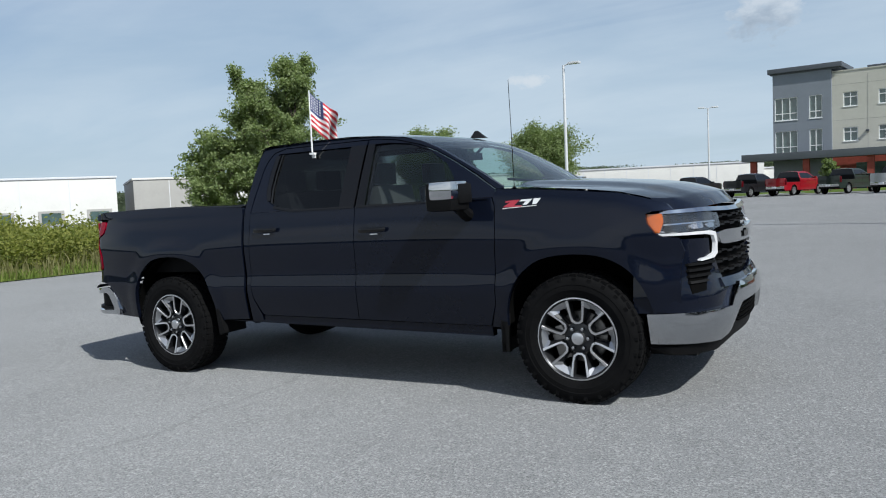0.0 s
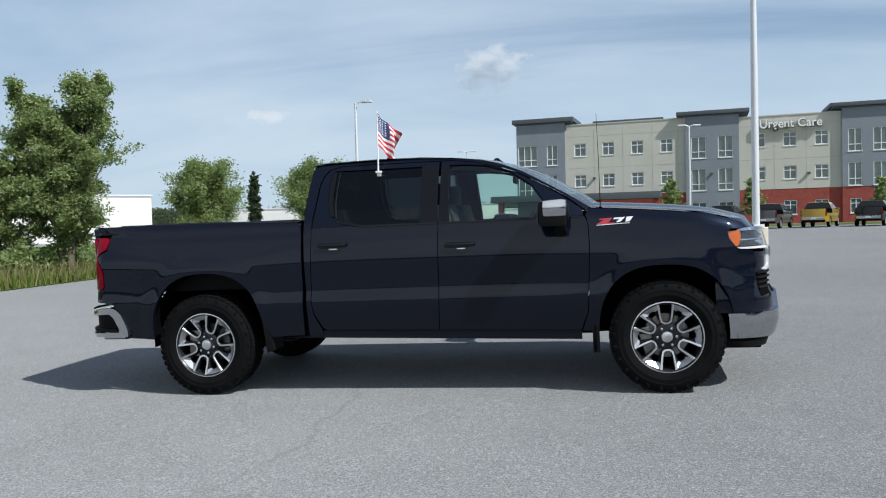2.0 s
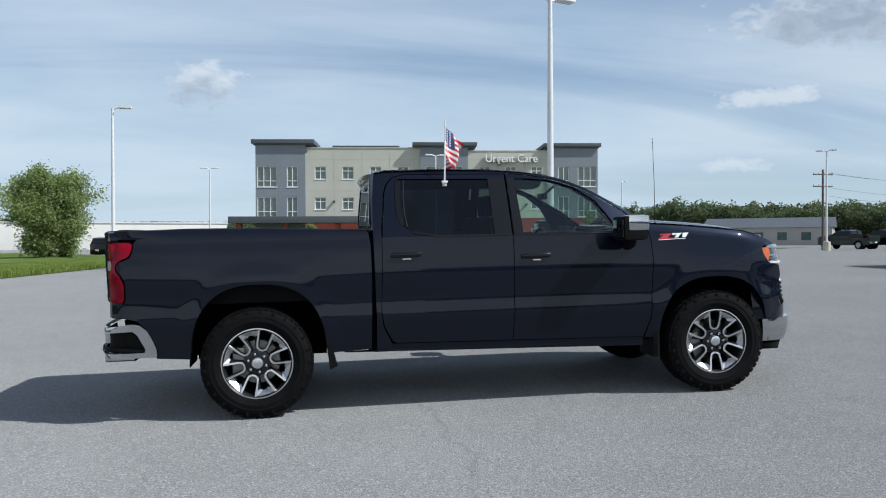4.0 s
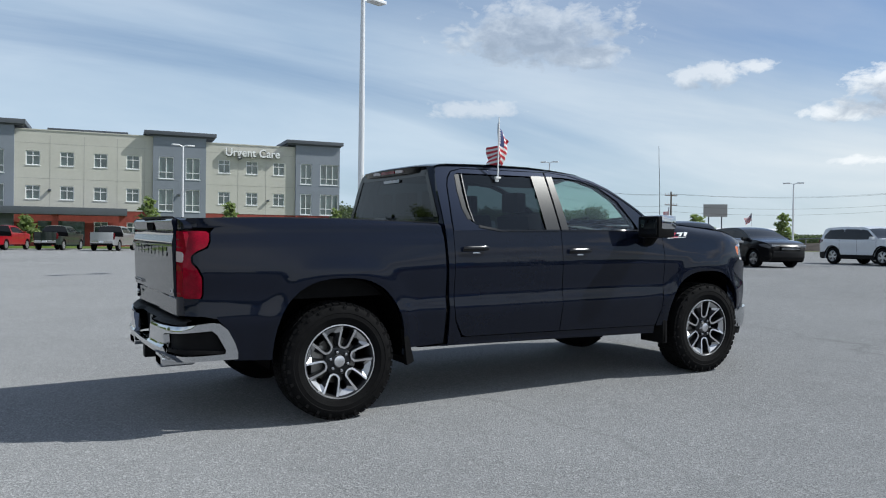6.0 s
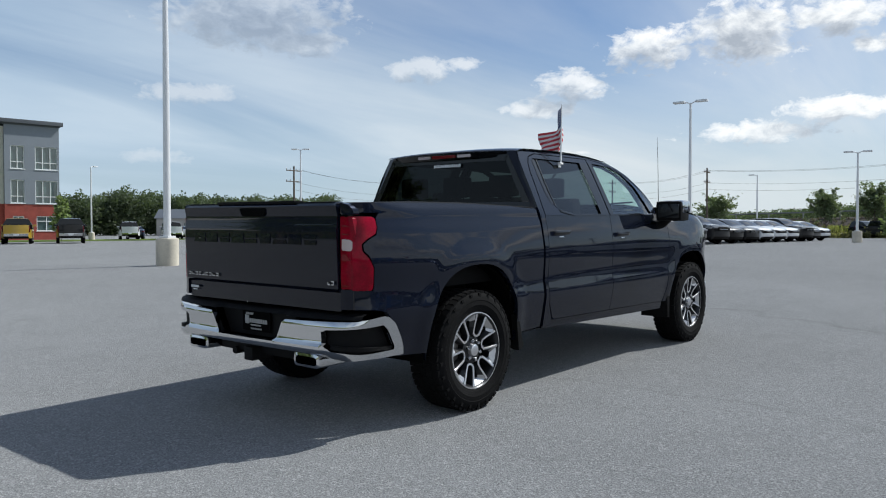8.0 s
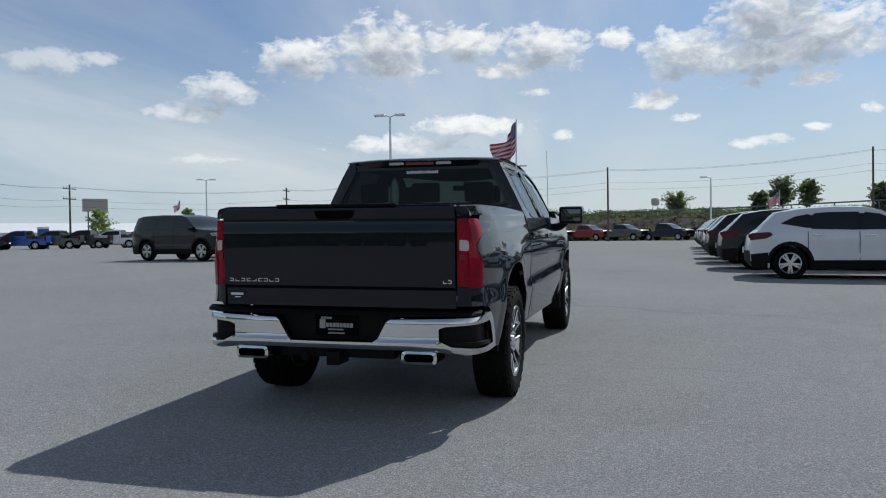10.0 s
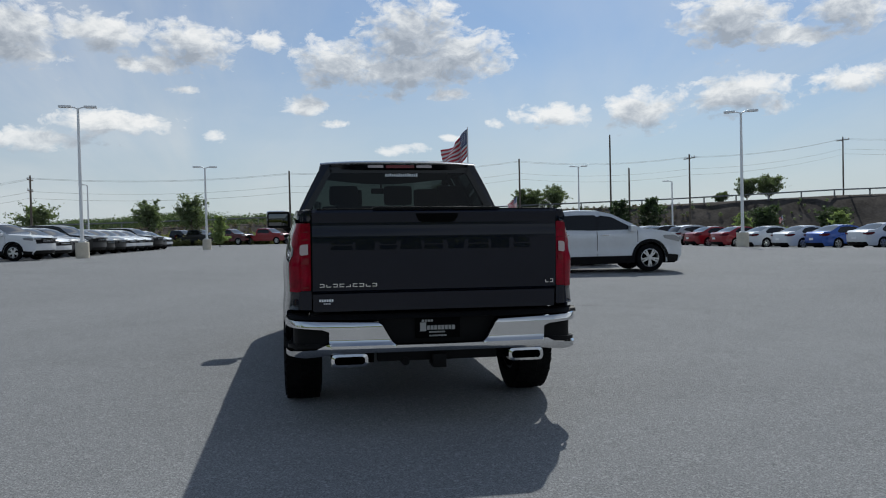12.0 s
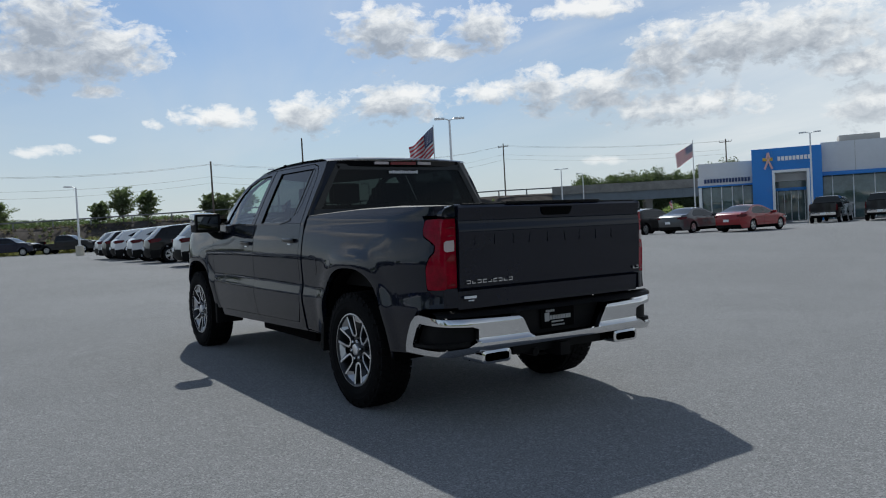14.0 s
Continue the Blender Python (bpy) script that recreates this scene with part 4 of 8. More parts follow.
    for z in (1.088, 1.138, 0.788, 0.850, 0.912):
        bm = bmesh.new()
        hw = 0.48 if z > 1.0 else 0.585
        n = 8 if z > 1.0 else 10
        for k in range(n):
            a, b = -hw + 2 * hw * k / n, -hw + 2 * hw * (k + 1) / n
            up = 0.005 if k % 2 else -0.005
            panel(bm, [(a + 0.008, z + up), (b - 0.008, z + up), (b, z), (b - 0.008, z + up + 0.014), (a + 0.008, z + up + 0.014), (a, z)], nose_map(-0.012), 0.2, 0.03, (-1, 0, 0))
        part("grille_bar", bm, M_PLASTIC, grille)
    bm = bmesh.new()
    panel(bm, soften([(-0.58, 0.975), (-0.50, 0.968), (0.50, 0.968), (0.58, 0.975), (0.61, 1.045), (0.48, 1.058), (-0.48, 1.058), (-0.61, 1.045)], 0.015), nose_map(0.024), 0.06, 0.05, (-1, 0, 0))
    part("chrome_bar", bm, M_CHROME, grille)
    bm = bmesh.new()
    panel(bm, [(-1.04, 1.180), (1.04, 1.180), (1.03, 1.200), (0.6, 1.207), (-0.6, 1.207), (-1.03, 1.200)], nose_map(0.010), 0.06, 0.03, (-1, 0, 0))
    part("chrome_bar", bm, M_CHROME, grille)
    bm = bmesh.new()
    panel(bm, [(-0.09, 0.99), (0.09, 0.99), (0.075, 1.005), (0.09, 1.03), (0.03, 1.03), (0.03, 1.042), (-0.03, 1.042), (-0.03, 1.03), (-0.09, 1.03), (-0.075, 1.005)], nose_map(0.034), 0.1, 0.01, (-1, 0, 0))
    part("emblem", bm, M_BLACK, grille)
    bm = bmesh.new()
    panel(bm, [(-0.60, 0.70), (0.60, 0.70), (0.58, 0.755), (-0.58, 0.755)], nose_map(0.0), 0.08, 0.03, (-1, 0, 0))
    part("nose_strip", bm, M_PAINT, T)

    # hood with a raised middle
    def hood(u, v):
        x0 = 3.20 + 1.16 * u
        hw = body_w(x0, lerp_table(HOOD_EDGE, x0)) + 0.010
        a = abs(2 * v - 1)
        y = (2 * v - 1) * hw
        xf = nose_map(-0.01)(abs(y) * 1.02, 1.22)[0] - 0.01 - 0.07 * a ** 4
        xb = 3.27 - 0.07 * a ** 2
        x = xb + (xf - xb) * u
        xe = x - 0.22 * (1 - a ** 2) * u
        z = lerp_table(HOOD_EDGE, xe) + 0.012 * (1 - a ** 2) + 0.028 * smooth01((0.72 - a) / 0.24) * (1 - 0.7 * u ** 4) + 0.007
        z -= 0.05 * smooth01((u - 0.94) / 0.06) + 0.020 * u ** 3 * (1 - a * a)
        return (x, y, z)
    bm = bmesh.new()
    grid_sheet(bm, hood, 36, 44)
    part("hood", bm, M_PAINT, T)
    bm = bmesh.new()

    def cowl(u, v):
        y = -0.83 + 1.66 * v
        a = abs(y) / 0.83
        return (3.16 + 0.08 * (1 - a ** 2) + 0.16 * u, y, 1.386 - 0.012 * math.sin(math.pi * u) + 0.014 * (1 - a ** 2))
    grid_sheet(bm, cowl, 4, 16)
    part("cowl", bm, M_PLASTIC, T)
    for y0, y1 in ((-0.62, 0.02), (0.0, 0.62)):
        bm = bmesh.new()
        tube(bm, [(3.27, y1, 1.418), (3.20, (y0 + y1) / 2, 1.452), (3.15, y0, 1.468)], 0.010, 6)
        part("wiper", bm, M_PLASTIC, T)

    # roof, windscreen, rear window
    ROOF = [(0.93, 1.862, 0.715), (0.955, 1.874, 0.713), (1.03, 1.888, 0.708), (1.48, 1.895, 0.703), (1.86, 1.888, 0.704), (2.13, 1.868, 0.708), (2.34, 1.842, 0.715)]

    def roof(u, v):
        t = u * (len(ROOF) - 1)
        i = min(int(t), len(ROOF) - 2)
        f = t - i
        x, z, w = (ROOF[i][k] * (1 - f) + ROOF[i + 1][k] * f for k in range(3))
        y = -w + 2 * w * v
        a = abs(y) / w
        return (x + (0.14 * (1 - a * a) * u ** 3), y, z + 0.022 * (1 - a ** 3) - 0.02 * (1 - a * a) * u ** 6 * 1.2)
    bm = bmesh.new()
    grid_sheet(bm, roof, 30, 24)
    rf = part("roof", bm, M_PAINT, T)
    bm = bmesh.new()
    panel(bm, [(-0.63, 1.868), (0.63, 1.868), (0.70, 1.848), (0.66, 1.822), (-0.66, 1.822), (-0.70, 1.848)], lambda y, z: (0.865 + 0.10 * (y / 0.7) ** 4 + 0.5 * max(0, 1.845 - z), y, z), 0.06, 0.10, (1, 0, 0.12))
    sp = part("roof_spoiler", bm, M_BLACK, rf)
    bm = bmesh.new()
    panel(bm, soften([(-0.13, 1.832), (0.13, 1.832), (0.13, 1.858), (-0.13, 1.858)], 0.008), lambda y, z: (0.862, y, z), 0.1, 0.02, (1, 0, 0))
    part("brake_light", bm, M_REDDARK, sp)
    for y0 in (-0.29, 0.15):
        bm = bmesh.new()
        panel(bm, soften([(y0, 1.834), (y0 + 0.14, 1.834), (y0 + 0.14, 1.858), (y0, 1.858)], 0.008), lambda y, z: (0.863, y, z), 0.1, 0.02, (1, 0, 0))
        part("cargo_light", bm, M_WHITELENS, sp)
    # shark fin aerial on the roof
    bm = bmesh.new()
    fin = [(2.44, 1.86), (2.28, 1.872), (2.325, 1.932), (2.352, 1.932)]
    pr = [bm.verts.new((x, 0.48 if z < 1.92 else 0.494, z)) for x, z in fin] + [bm.verts.new((x, 0.52 if z < 1.92 else 0.506, z)) for x, z in fin]
    for f in ((0, 1, 2, 3), (7, 6, 5, 4), (1, 5, 6, 2), (2, 6, 7, 3), (3, 7, 4, 0), (0, 4, 5, 1)):
        bm.faces.new([pr[i] for i in f])
    part("roof_aerial", bm, M_BLACK, T)
    bm = bmesh.new()
    tube(bm, [(3.295, -0.84, 1.40), (3.295, -0.835, 1.75), (3.29, -0.825, 2.13)], [0.0035, 0.0025, 0.0018], 6)
    lathe(bm, [(0.022, 0.0), (0.018, 0.02), (0.006, 0.035)], 12, m=Matrix.Translation((3.295, -0.84, 1.380)))
    part("antenna", bm, M_PLASTIC, T)

    SHIELD = [(2.34, 1.842, 0.715), (2.54, 1.787, 0.728), (2.70, 1.722, 0.745), (2.86, 1.632, 0.765), (3.04, 1.527, 0.785), (3.205, 1.410, 0.80)]

    def shield(u, v):
        t = u * (len(SHIELD) - 1)
        i = min(int(t), len(SHIELD) - 2)
        f = t - i
        x, z, w = (SHIELD[i][k] * (1 - f) + SHIELD[i + 1][k] * f for k in range(3))
        y = -w + 2 * w * v
        a = abs(y) / w
        return (x + 0.14 * (1 - a * a) * (1 - 0.1 * u), y, z + 0.004 - 0.01 * (1 - u) * 0)
    bm = bmesh.new()
    grid_sheet(bm, shield, 18, 20)
    ws = part("windscreen", bm, M_SHIELD, T, "green tinted windscreen")
    ws.visible_shadow = False
    # the pillar between windscreen and side panels
    for s in (-1, 1):
        bm = bmesh.new()

        def pil(u, v):
            a = shield(u, 0.0 if s < 0 else 1.0)
            t = u * (len(SHIELD) - 1)
            i = min(int(t), len(SHIELD) - 2)
            f = t - i
            x, z = (SHIELD[i][k] * (1 - f) + SHIELD[i + 1][k] * f for k in range(2))
            b = (x, s * truck_w(x, z), z)
            return tuple(p * (1 - v) + q * v for p, q in zip(a, b))
        grid_sheet(bm, pil, 16, 2)
        part("windscreen_pillar", bm, M_PAINT, T)
        bm = bmesh.new()

        def cpil(u, v):
            z = 0.95 + (1.862 - 0.95) * u
            b = (0.915 + 0.02 * max(0, (z - 1.40) / 0.46), s * truck_w(0.93, z), z)
            w = 0.86 - 0.23 * max(0.0, (z - 1.45) / 0.4)
            a = (0.885 + 0.055 * (z - 1.4), s * w, z)
            return tuple(p * (1 - v) + q * v for p, q in zip(a, b))
        grid_sheet(bm, cpil, 14, 3)
        part("cab_rear_corner", bm, M_PAINT, T)
        bm = bmesh.new()

        def rrail(u, v):
            x, y, z = roof(u, 0.0 if s < 0 else 1.0)
            b = (x, s * truck_w(x, z), z)
            return tuple(p * (1 - v) + q * v for p, q in zip((x, y, z + 0.001), b))
        grid_sheet(bm, rrail, 24, 2)
        part("roof_rail", bm, M_PAINT, T)
    bm = bmesh.new()
    panel(bm, [(-0.865, 0.50), (0.865, 0.50), (0.865, 1.455), (-0.865, 1.455)], lambda y, z: (0.885 + 0.055 * (z - 1.4), y, z), 0.2)
    part("cab_back", bm, M_PAINT, T)
    bm = bmesh.new()
    panel(bm, [(-0.855, 1.456), (0.855, 1.456), (0.64, 1.838), (-0.64, 1.838)], lambda y, z: (0.882 + 0.075 * (z - 1.4), y, z), 0.1)
    rw = part("rear_window", bm, M_REARGLASS, T, "dark tinted rear window with white web decal")
    rw.visible_shadow = False
    bm = bmesh.new()
    for sg in (-1, 1):
        panel(bm, [(sg * 0.865, 1.456), (sg * 0.80, 1.456), (sg * 0.605, 1.815), (sg * 0.64, 1.84)], lambda y, z: (0.876 + 0.075 * (z - 1.4), y, z), 0.1, 0.01, (1, 0, 0))
    panel(bm, [(-0.62, 1.79), (0.62, 1.79), (0.64, 1.84), (-0.64, 1.84)], lambda y, z: (0.876 + 0.075 * (z - 1.4), y, z), 0.1, 0.01, (1, 0, 0))
    part("window_border", bm, M_BLACK, rw)
    bm = bmesh.new()
    for k in range(15):
        bm = bmesh.new()
        text_bars(bm, 0.895, -0.165 + 0.02 * k, -0.145 + 0.02 * k, 1.757, 1.780 if k % 4 else 1.785, 1, random.Random(4))
        part("decal_bar", bm, M_DECAL, rw)

    # ---- tailgate ----
    bm = bmesh.new()

    def gate_x(y, z):
        x = -1.115
        x += 0.030 * max(0.0, 1.30 - z)
        x += 0.010 * smooth01((z - 1.27) / 0.05) * (1 - smooth01((z - 1.36) / 0.05))
        x += 0.024 * smooth01((0.908 - z) / 0.016)
        x += 0.025 * max(0, (z - 1.42) / 0.02) ** 2
        return (x, y, z)
    panel(bm, soften([(-0.812, 0.775), (0.812, 0.775), (0.812, 1.44), (-0.812, 1.44)], 0.015), gate_x, 0.0232, 0.04, (1, 0, 0))
    tg = part("tailgate", bm, M_PAINT, T)
    bm = bmesh.new()
    panel(bm, soften([(-0.145, 1.408), (0.145, 1.408), (0.125, 1.366), (0.105, 1.352), (-0.105, 1.352), (-0.125, 1.366)], 0.014), lambda y, z: (-1.118, y, z), 0.1, 0.02, (1, 0, 0))
    part("gate_handle", bm, M_DARK, tg)
    bm = bmesh.new()
    box(bm, -1.098, -1.03, -0.78, 0.78, 1.434, 1.442, 0.003)
    part("gate_cap", bm, M_PLASTIC, tg)
    bm = bmesh.new()
    stroke_marks(bm, -1.108, 0.395, 0.775, 0.937, 0.960, 9)
    part("model_lettering", bm, M_CHROME, tg)
    bm = bmesh.new()
    stroke_marks(bm, -1.108, -0.795, -0.730, 0.937, 0.962, 2)
    part("trim_lettering", bm, M_CHROME, tg)
    bm = bmesh.new()
    text_bars(bm, -1.0935, 0.68, 0.775, 0.842, 0.858, 6, random.Random(6), depth=0.006)
    text_bars(bm, -1.0935, 0.70, 0.745, 0.826, 0.832, 4, random.Random(6), depth=0.006)
    part("dealer_sticker", bm, M_DECAL, tg)
    # wide plain shapes pressed into the gate, some split by a bar
    for k in range(9):
        y0, lean = 0.685 - 0.150 * k, 0.012 * (k % 3 - 1)
        bm = bmesh.new()
        for z0, z1 in (((1.176, 1.242),) if k % 2 else ((1.176, 1.204), (1.212, 1.242))):
            panel(bm, soften([(y0 - 0.122 + lean, z0), (y0 - lean, z0), (y0, z1), (y0 - 0.122, z1)], 0.006), lambda y, z: (-1.1165, y, z), 0.2, 0.006, (1, 0, 0))
        part("pressed_shape", bm, M_PAINT, tg)
    # raised middle of the gate's top lip
    bm = bmesh.new()
    box(bm, -1.106, -1.03, -0.42, 0.42, 1.441, 1.452, 0.004)
    part("gate_cap", bm, M_PLASTIC, tg)
    for s in (-1, 1):
        bm = bmesh.new()
        panel(bm, [(s * 0.820, 0.79), (s * 0.912, 0.79), (s * 0.912, 0.912), (s * 0.820, 0.912)], lambda y, z: (-1.090 + 7.0 * max(0, abs(y) - 0.825) ** 2, y, z), 0.05, 0.05, (1, 0, 0))
        part("rear_corner", bm, M_PAINT, T)
        bm = bmesh.new()
        panel(bm, soften([(s * 0.820, 1.364), (s * 0.898, 1.360), (s * 0.893, 1.395), (s * 0.873, 1.422), (s * 0.820, 1.436)], 0.012), lambda y, z: (-1.086 + 7.0 * max(0, abs(y) - 0.825) ** 2, y, z), 0.05, 0.05, (1, 0, 0))
        part("rear_corner", bm, M_PAINT, T)
        bm = bmesh.new()
        panel(bm, [(s * 0.835, 1.06), (s * 0.912, 1.06), (s * 0.912, 1.25), (s * 0.835, 1.25)], lambda y, z: (-1.066 + 7.0 * max(0, abs(y) - 0.825) ** 2, y, z), 0.05, 0.03, (1, 0, 0))
        part("rear_corner", bm, M_PAINT, T)

    # ---- open cargo bed ----
    bm = bmesh.new()
    box(bm, -1.07, 0.84, -0.78, 0.78, 0.86, 0.90)
    box(bm, 0.80, 0.85, -0.86, 0.86, 0.86, 1.41, 0.008)
    for s in (-1, 1):
        a, b = sorted((s * 0.80, s * 0.84))
        box(bm, -1.07, 0.84, a, b, 0.86, 1.40)
        a, b = sorted((s * 0.62, s * 0.80))
        box(bm, -0.45, 0.48, a, b, 0.88, 1.08, 0.05)
    part("bed_liner", bm, M_PLASTIC, T)
    for s in (-1, 1):
        bm = bmesh.new()

        def rail(u, v):
            x = -1.085 + 1.94 * u
            z = lerp_table([(-1.085, 1.425), (-0.5, 1.437), (0.05, 1.432), (0.86, 1.403)], x)
            return (x, s * (0.80 + (body_w(x, z) - 0.80) * v), z + 0.010 * math.sin(math.pi * v))
        grid_sheet(bm, rail, 20, 4)
        part("bed_rail_cap", bm, M_PLASTIC, T)

    # ---- rear bumper ----
    RB = [(-1.185, 0.0), (-1.183, 0.35), (-1.170, 0.60), (-1.145, 0.80), (-1.105, 0.915), (-1.04, 0.965), (-0.95, 0.985), (-0.72, 0.99)]
    RS = [0.0]
    for (a, b), (c, d) in zip(RB, RB[1:]):
        RS.append(RS[-1] + math.hypot(c - a, d - b))

    def rear_map(off=0.0):
        xs, ys = list(zip(RS, [p[0] for p in RB])), list(zip(RS, [p[1] for p in RB]))

        def f(u, v):
            s_ = abs(u)
            k = smooth01((s_ - 0.7) / 0.5)
            x = sum(lerp_table(xs, s_ + d) for d in (-0.03, 0, 0.03)) / 3
            y = s_ if s_ < 0.05 else sum(lerp_table(ys, s_ + d) for d in (-0.03, 0, 0.03)) / 3
            # rolled top edge, face falling in towards a crease, bulging lower lip
            d = off - 0.045 * max(0.0, (v - 0.685) / 0.06) ** 2 - 0.005 * smooth01((0.69 - v) / 0.10)
            d += 0.016 * smooth01((0.582 - v) / 0.012) - 0.05 * max(0.0, (0.545 - v) / 0.06) ** 2
            return (x - d * (1 - k), math.copysign(y + off * k, u), v)
        return f
    half = [(0.0, 0.560), (0.285, 0.562), (0.315, 0.585), (0.375, 0.692), (0.40, 0.708), (0.95, 0.722), (1.13, 0.742), (1.20, 0.735), (1.255, 0.69), (1.335, 0.535), (1.335, 0.490), (1.02, 0.492), (0.86, 0.480), (0.72, 0.505), (0.45, 0.515), (0.0, 0.515)]
    cut = [(0.76, 0.668), (1.15, 0.690), (1.185, 0.66), (1.24, 0.555), (1.235, 0.53), (0.98, 0.525), (0.80, 0.540), (0.715, 0.580), (0.715, 0.652)]
    bm = bmesh.new()
    top = half[:7] + [(1.15, 0.690), (0.76, 0.668), (0.715, 0.652), (0.715, 0.580), (0.68, 0.508), (0.45, 0.515), (0.0, 0.515)]
    low = [(0.68, 0.508), (0.715, 0.580), (0.80, 0.540), (0.98, 0.525), (1.235, 0.53), (1.24, 0.555), (1.185, 0.66), (1.15, 0.690), (1.13, 0.742), (1.20, 0.735), (1.255, 0.69), (1.335, 0.535), (1.335, 0.490), (1.02, 0.492), (0.86, 0.480)]
    for sg in (1, -1):
        fix = (lambda p: p) if sg > 0 else mirrored
        panel(bm, fix(top), rear_map(0.004), 0.014, 0.04, (1, 0, 0))
        panel(bm, fix(low), rear_map(0.004), 0.016, 0.03, (0.3, -sg, 0))
    rb = part("rear_bumper", bm, M_CHROME, T, "chrome rear bumper with black corner steps")
    for sg in (1, -1):
        fix = (lambda p: p) if sg > 0 else mirrored
        bm = bmesh.new()
        panel(bm, fix(cut), rear_map(-0.045), 0.06)
        part("corner_step", bm, M_PLASTIC, rb)
        bm = bmesh.new()
        panel(bm, fix([(0.80, 0.548), (1.23, 0.532), (1.24, 0.55), (0.80, 0.575)]), rear_map(-0.008), 0.06, 0.03, (0.3, -sg, 0))
        part("step_tread", bm, M_PLASTIC, rb)
        bm = bmesh.new()
        cx = sg * 0.585
        ring_o = soften([(cx - 0.118, 0.425), (cx + 0.118, 0.425), (cx + 0.118, 0.508), (cx - 0.118, 0.508)], 0.03)
        ring_i = soften([(cx - 0.098, 0.441), (cx + 0.098, 0.441), (cx + 0.098, 0.492), (cx - 0.098, 0.492)], 0.025)
        loops = []
        for ring, xx in ((ring_o, -0.95), (ring_o, -1.165), (ring_i, -1.17), (ring_i, -1.0)):
            loops.append([bm.verts.new((xx, y, z)) for y, z in ring])
        for a, b in zip(loops, loops[1:]):
            for i in range(len(a)):
                bm.faces.new((a[i], a[(i + 1) % len(a)], b[(i + 1) % len(a)], b[i]))
        tip = part("exhaust_tip", bm, M_CHROME, T, "chrome rectangular exhaust tip")
        bm = bmesh.new()
        box(bm, -1.02, -1.01, cx - 0.11, cx + 0.11, 0.43, 0.50)
        part("exhaust_inside", bm, M_DARK, tip)
    bm = bmesh.new()
    panel(bm, [(-0.40, 0.720), (-0.31, 0.555), (0.31, 0.555), (0.40, 0.720)], lambda y, z: (-1.085, y, z), 0.2, 0.04, (1, 0, 0))
    part("plate_recess", bm, M_PLASTIC, rb)

    def pad(u, v):
        y = -0.97 + 1.94 * u
        xr = rear_map(0.0)(y, 0.72)[0]
        if abs(y) < 0.36:
            xr += 0.05
        return (xr + (-1.02 - xr) * v, y, 0.722 + 0.012 * math.sin(math.pi * min(1, v * 1.5)) + 0.01 * abs(y) + 0.035 * v)
    bm = bmesh.new()
    grid_sheet(bm, pad, 40, 4)
    part("step_pad", bm, M_PLASTIC, rb)
    plate = new("dealer_plate")
    plate.parent = T
    plate.location.x = 0.05
    bm = bmesh.new()
    box(bm, -1.150, -1.142, -0.150, 0.150, 0.585, 0.738, 0.004)
    part("plate", bm, M_DARK, plate, "black dealer plate with white bars")
    bm = bmesh.new()
    text_bars(bm, -1.150, -0.118, 0.075, 0.640, 0.668, 8, random.Random(8))
    box(bm, -1.154, -1.150, 0.078, 0.118, 0.632, 0.690)
    text_bars(bm, -1.150, 0.03, 0.11, 0.694, 0.708, 4, random.Random(8))
    text_bars(bm, -1.150, -0.08, 0.08, 0.722, 0.730, 12, random.Random(8))
    text_bars(bm, -1.150, -0.05, 0.06, 0.620, 0.630, 8, random.Random(8))
    text_bars(bm, -1.150, -0.06, 0.06, 0.596, 0.606, 6, random.Random(8))
    part("plate_print", bm, M_PLATEBAR, plate)

    # ---- underside ----
    bm = bmesh.new()
    for s in (-1, 1):
        a, b = sorted((s * 0.42, s * 0.52))
        box(bm, -1.05, 4.3, a, b, 0.43, 0.56)
    box(bm, 0.9, 3.2, -0.90, 0.90, 0.44, 0.50)
    # added dark block, no chassis part: stands in for shade in the cab-bed gap
    box(bm, 0.855, 0.915, -0.93, 0.93, 0.46, 1.33)
    box(bm, 3.3, 4.4, -0.6, 0.6, 0.42, 0.5)
    box(bm, 1.0, 2.2, 0.45, 0.85, 0.33, 0.48, 0.04)
    box(bm, -0.95, -0.35, -0.35, 0.35, 0.42, 0.55, 0.05)
    tube(bm, [(-0.95, 0.585, 0.466), (-0.5, 0.60, 0.47), (-0.3, 0.5, 0.5)], 0.035, 8)
    tube(bm, [(-0.95, -0.585, 0.466), (-0.5, -0.60, 0.47), (-0.3, -0.5, 0.5)], 0.035, 8)
    part("chassis", bm, M_DARK, T)
    bm = bmesh.new()
    tube(bm, [(0, -0.8, HUB_Z), (0, 0.8, HUB_Z)], 0.055, 12)
    lathe(bm, [(0.04, -0.12), (0.14, -0.09), (0.17, 0.0), (0.14, 0.09), (0.04, 0.12)], 20, m=Matrix.Translation((0, 0.05, HUB_Z)) @ Matrix.Rotation(radians(90), 4, "Y"))
    part("rear_axle", bm, M_DARK, T)
    bm = bmesh.new()
    box(bm, -1.17, -1.0, -0.045, 0.045, 0.40, 0.49, 0.006)
    box(bm, -1.10, -1.0, -0.40, 0.40, 0.44, 0.52, 0.01)
    tube(bm, [(-1.12, 0.22, 0.44), (-1.0, 0.22, 0.44)], 0.028, 10)
    part("tow_hitch", bm, M_PLASTIC, T)
    bm = bmesh.new()
    box(bm, 4.15, 4.45, -0.80, 0.80, 0.285, 0.40, 0.03)
    part("air_dam", bm, M_PLASTIC, T)

    # ---- cabin ----
    bm = bmesh.new()
    box(bm, 0.95, 3.1, -0.86, 0.86, 0.52, 0.58)
    box(bm, 0.93, 0.99, -0.82, 0.82, 0.55, 1.40)
    for s in (-1, 1):
        a, b = sorted((s * 0.86, s * 0.90))
        box(bm, 0.97, 3.15, a, b, 0.55, 1.30)
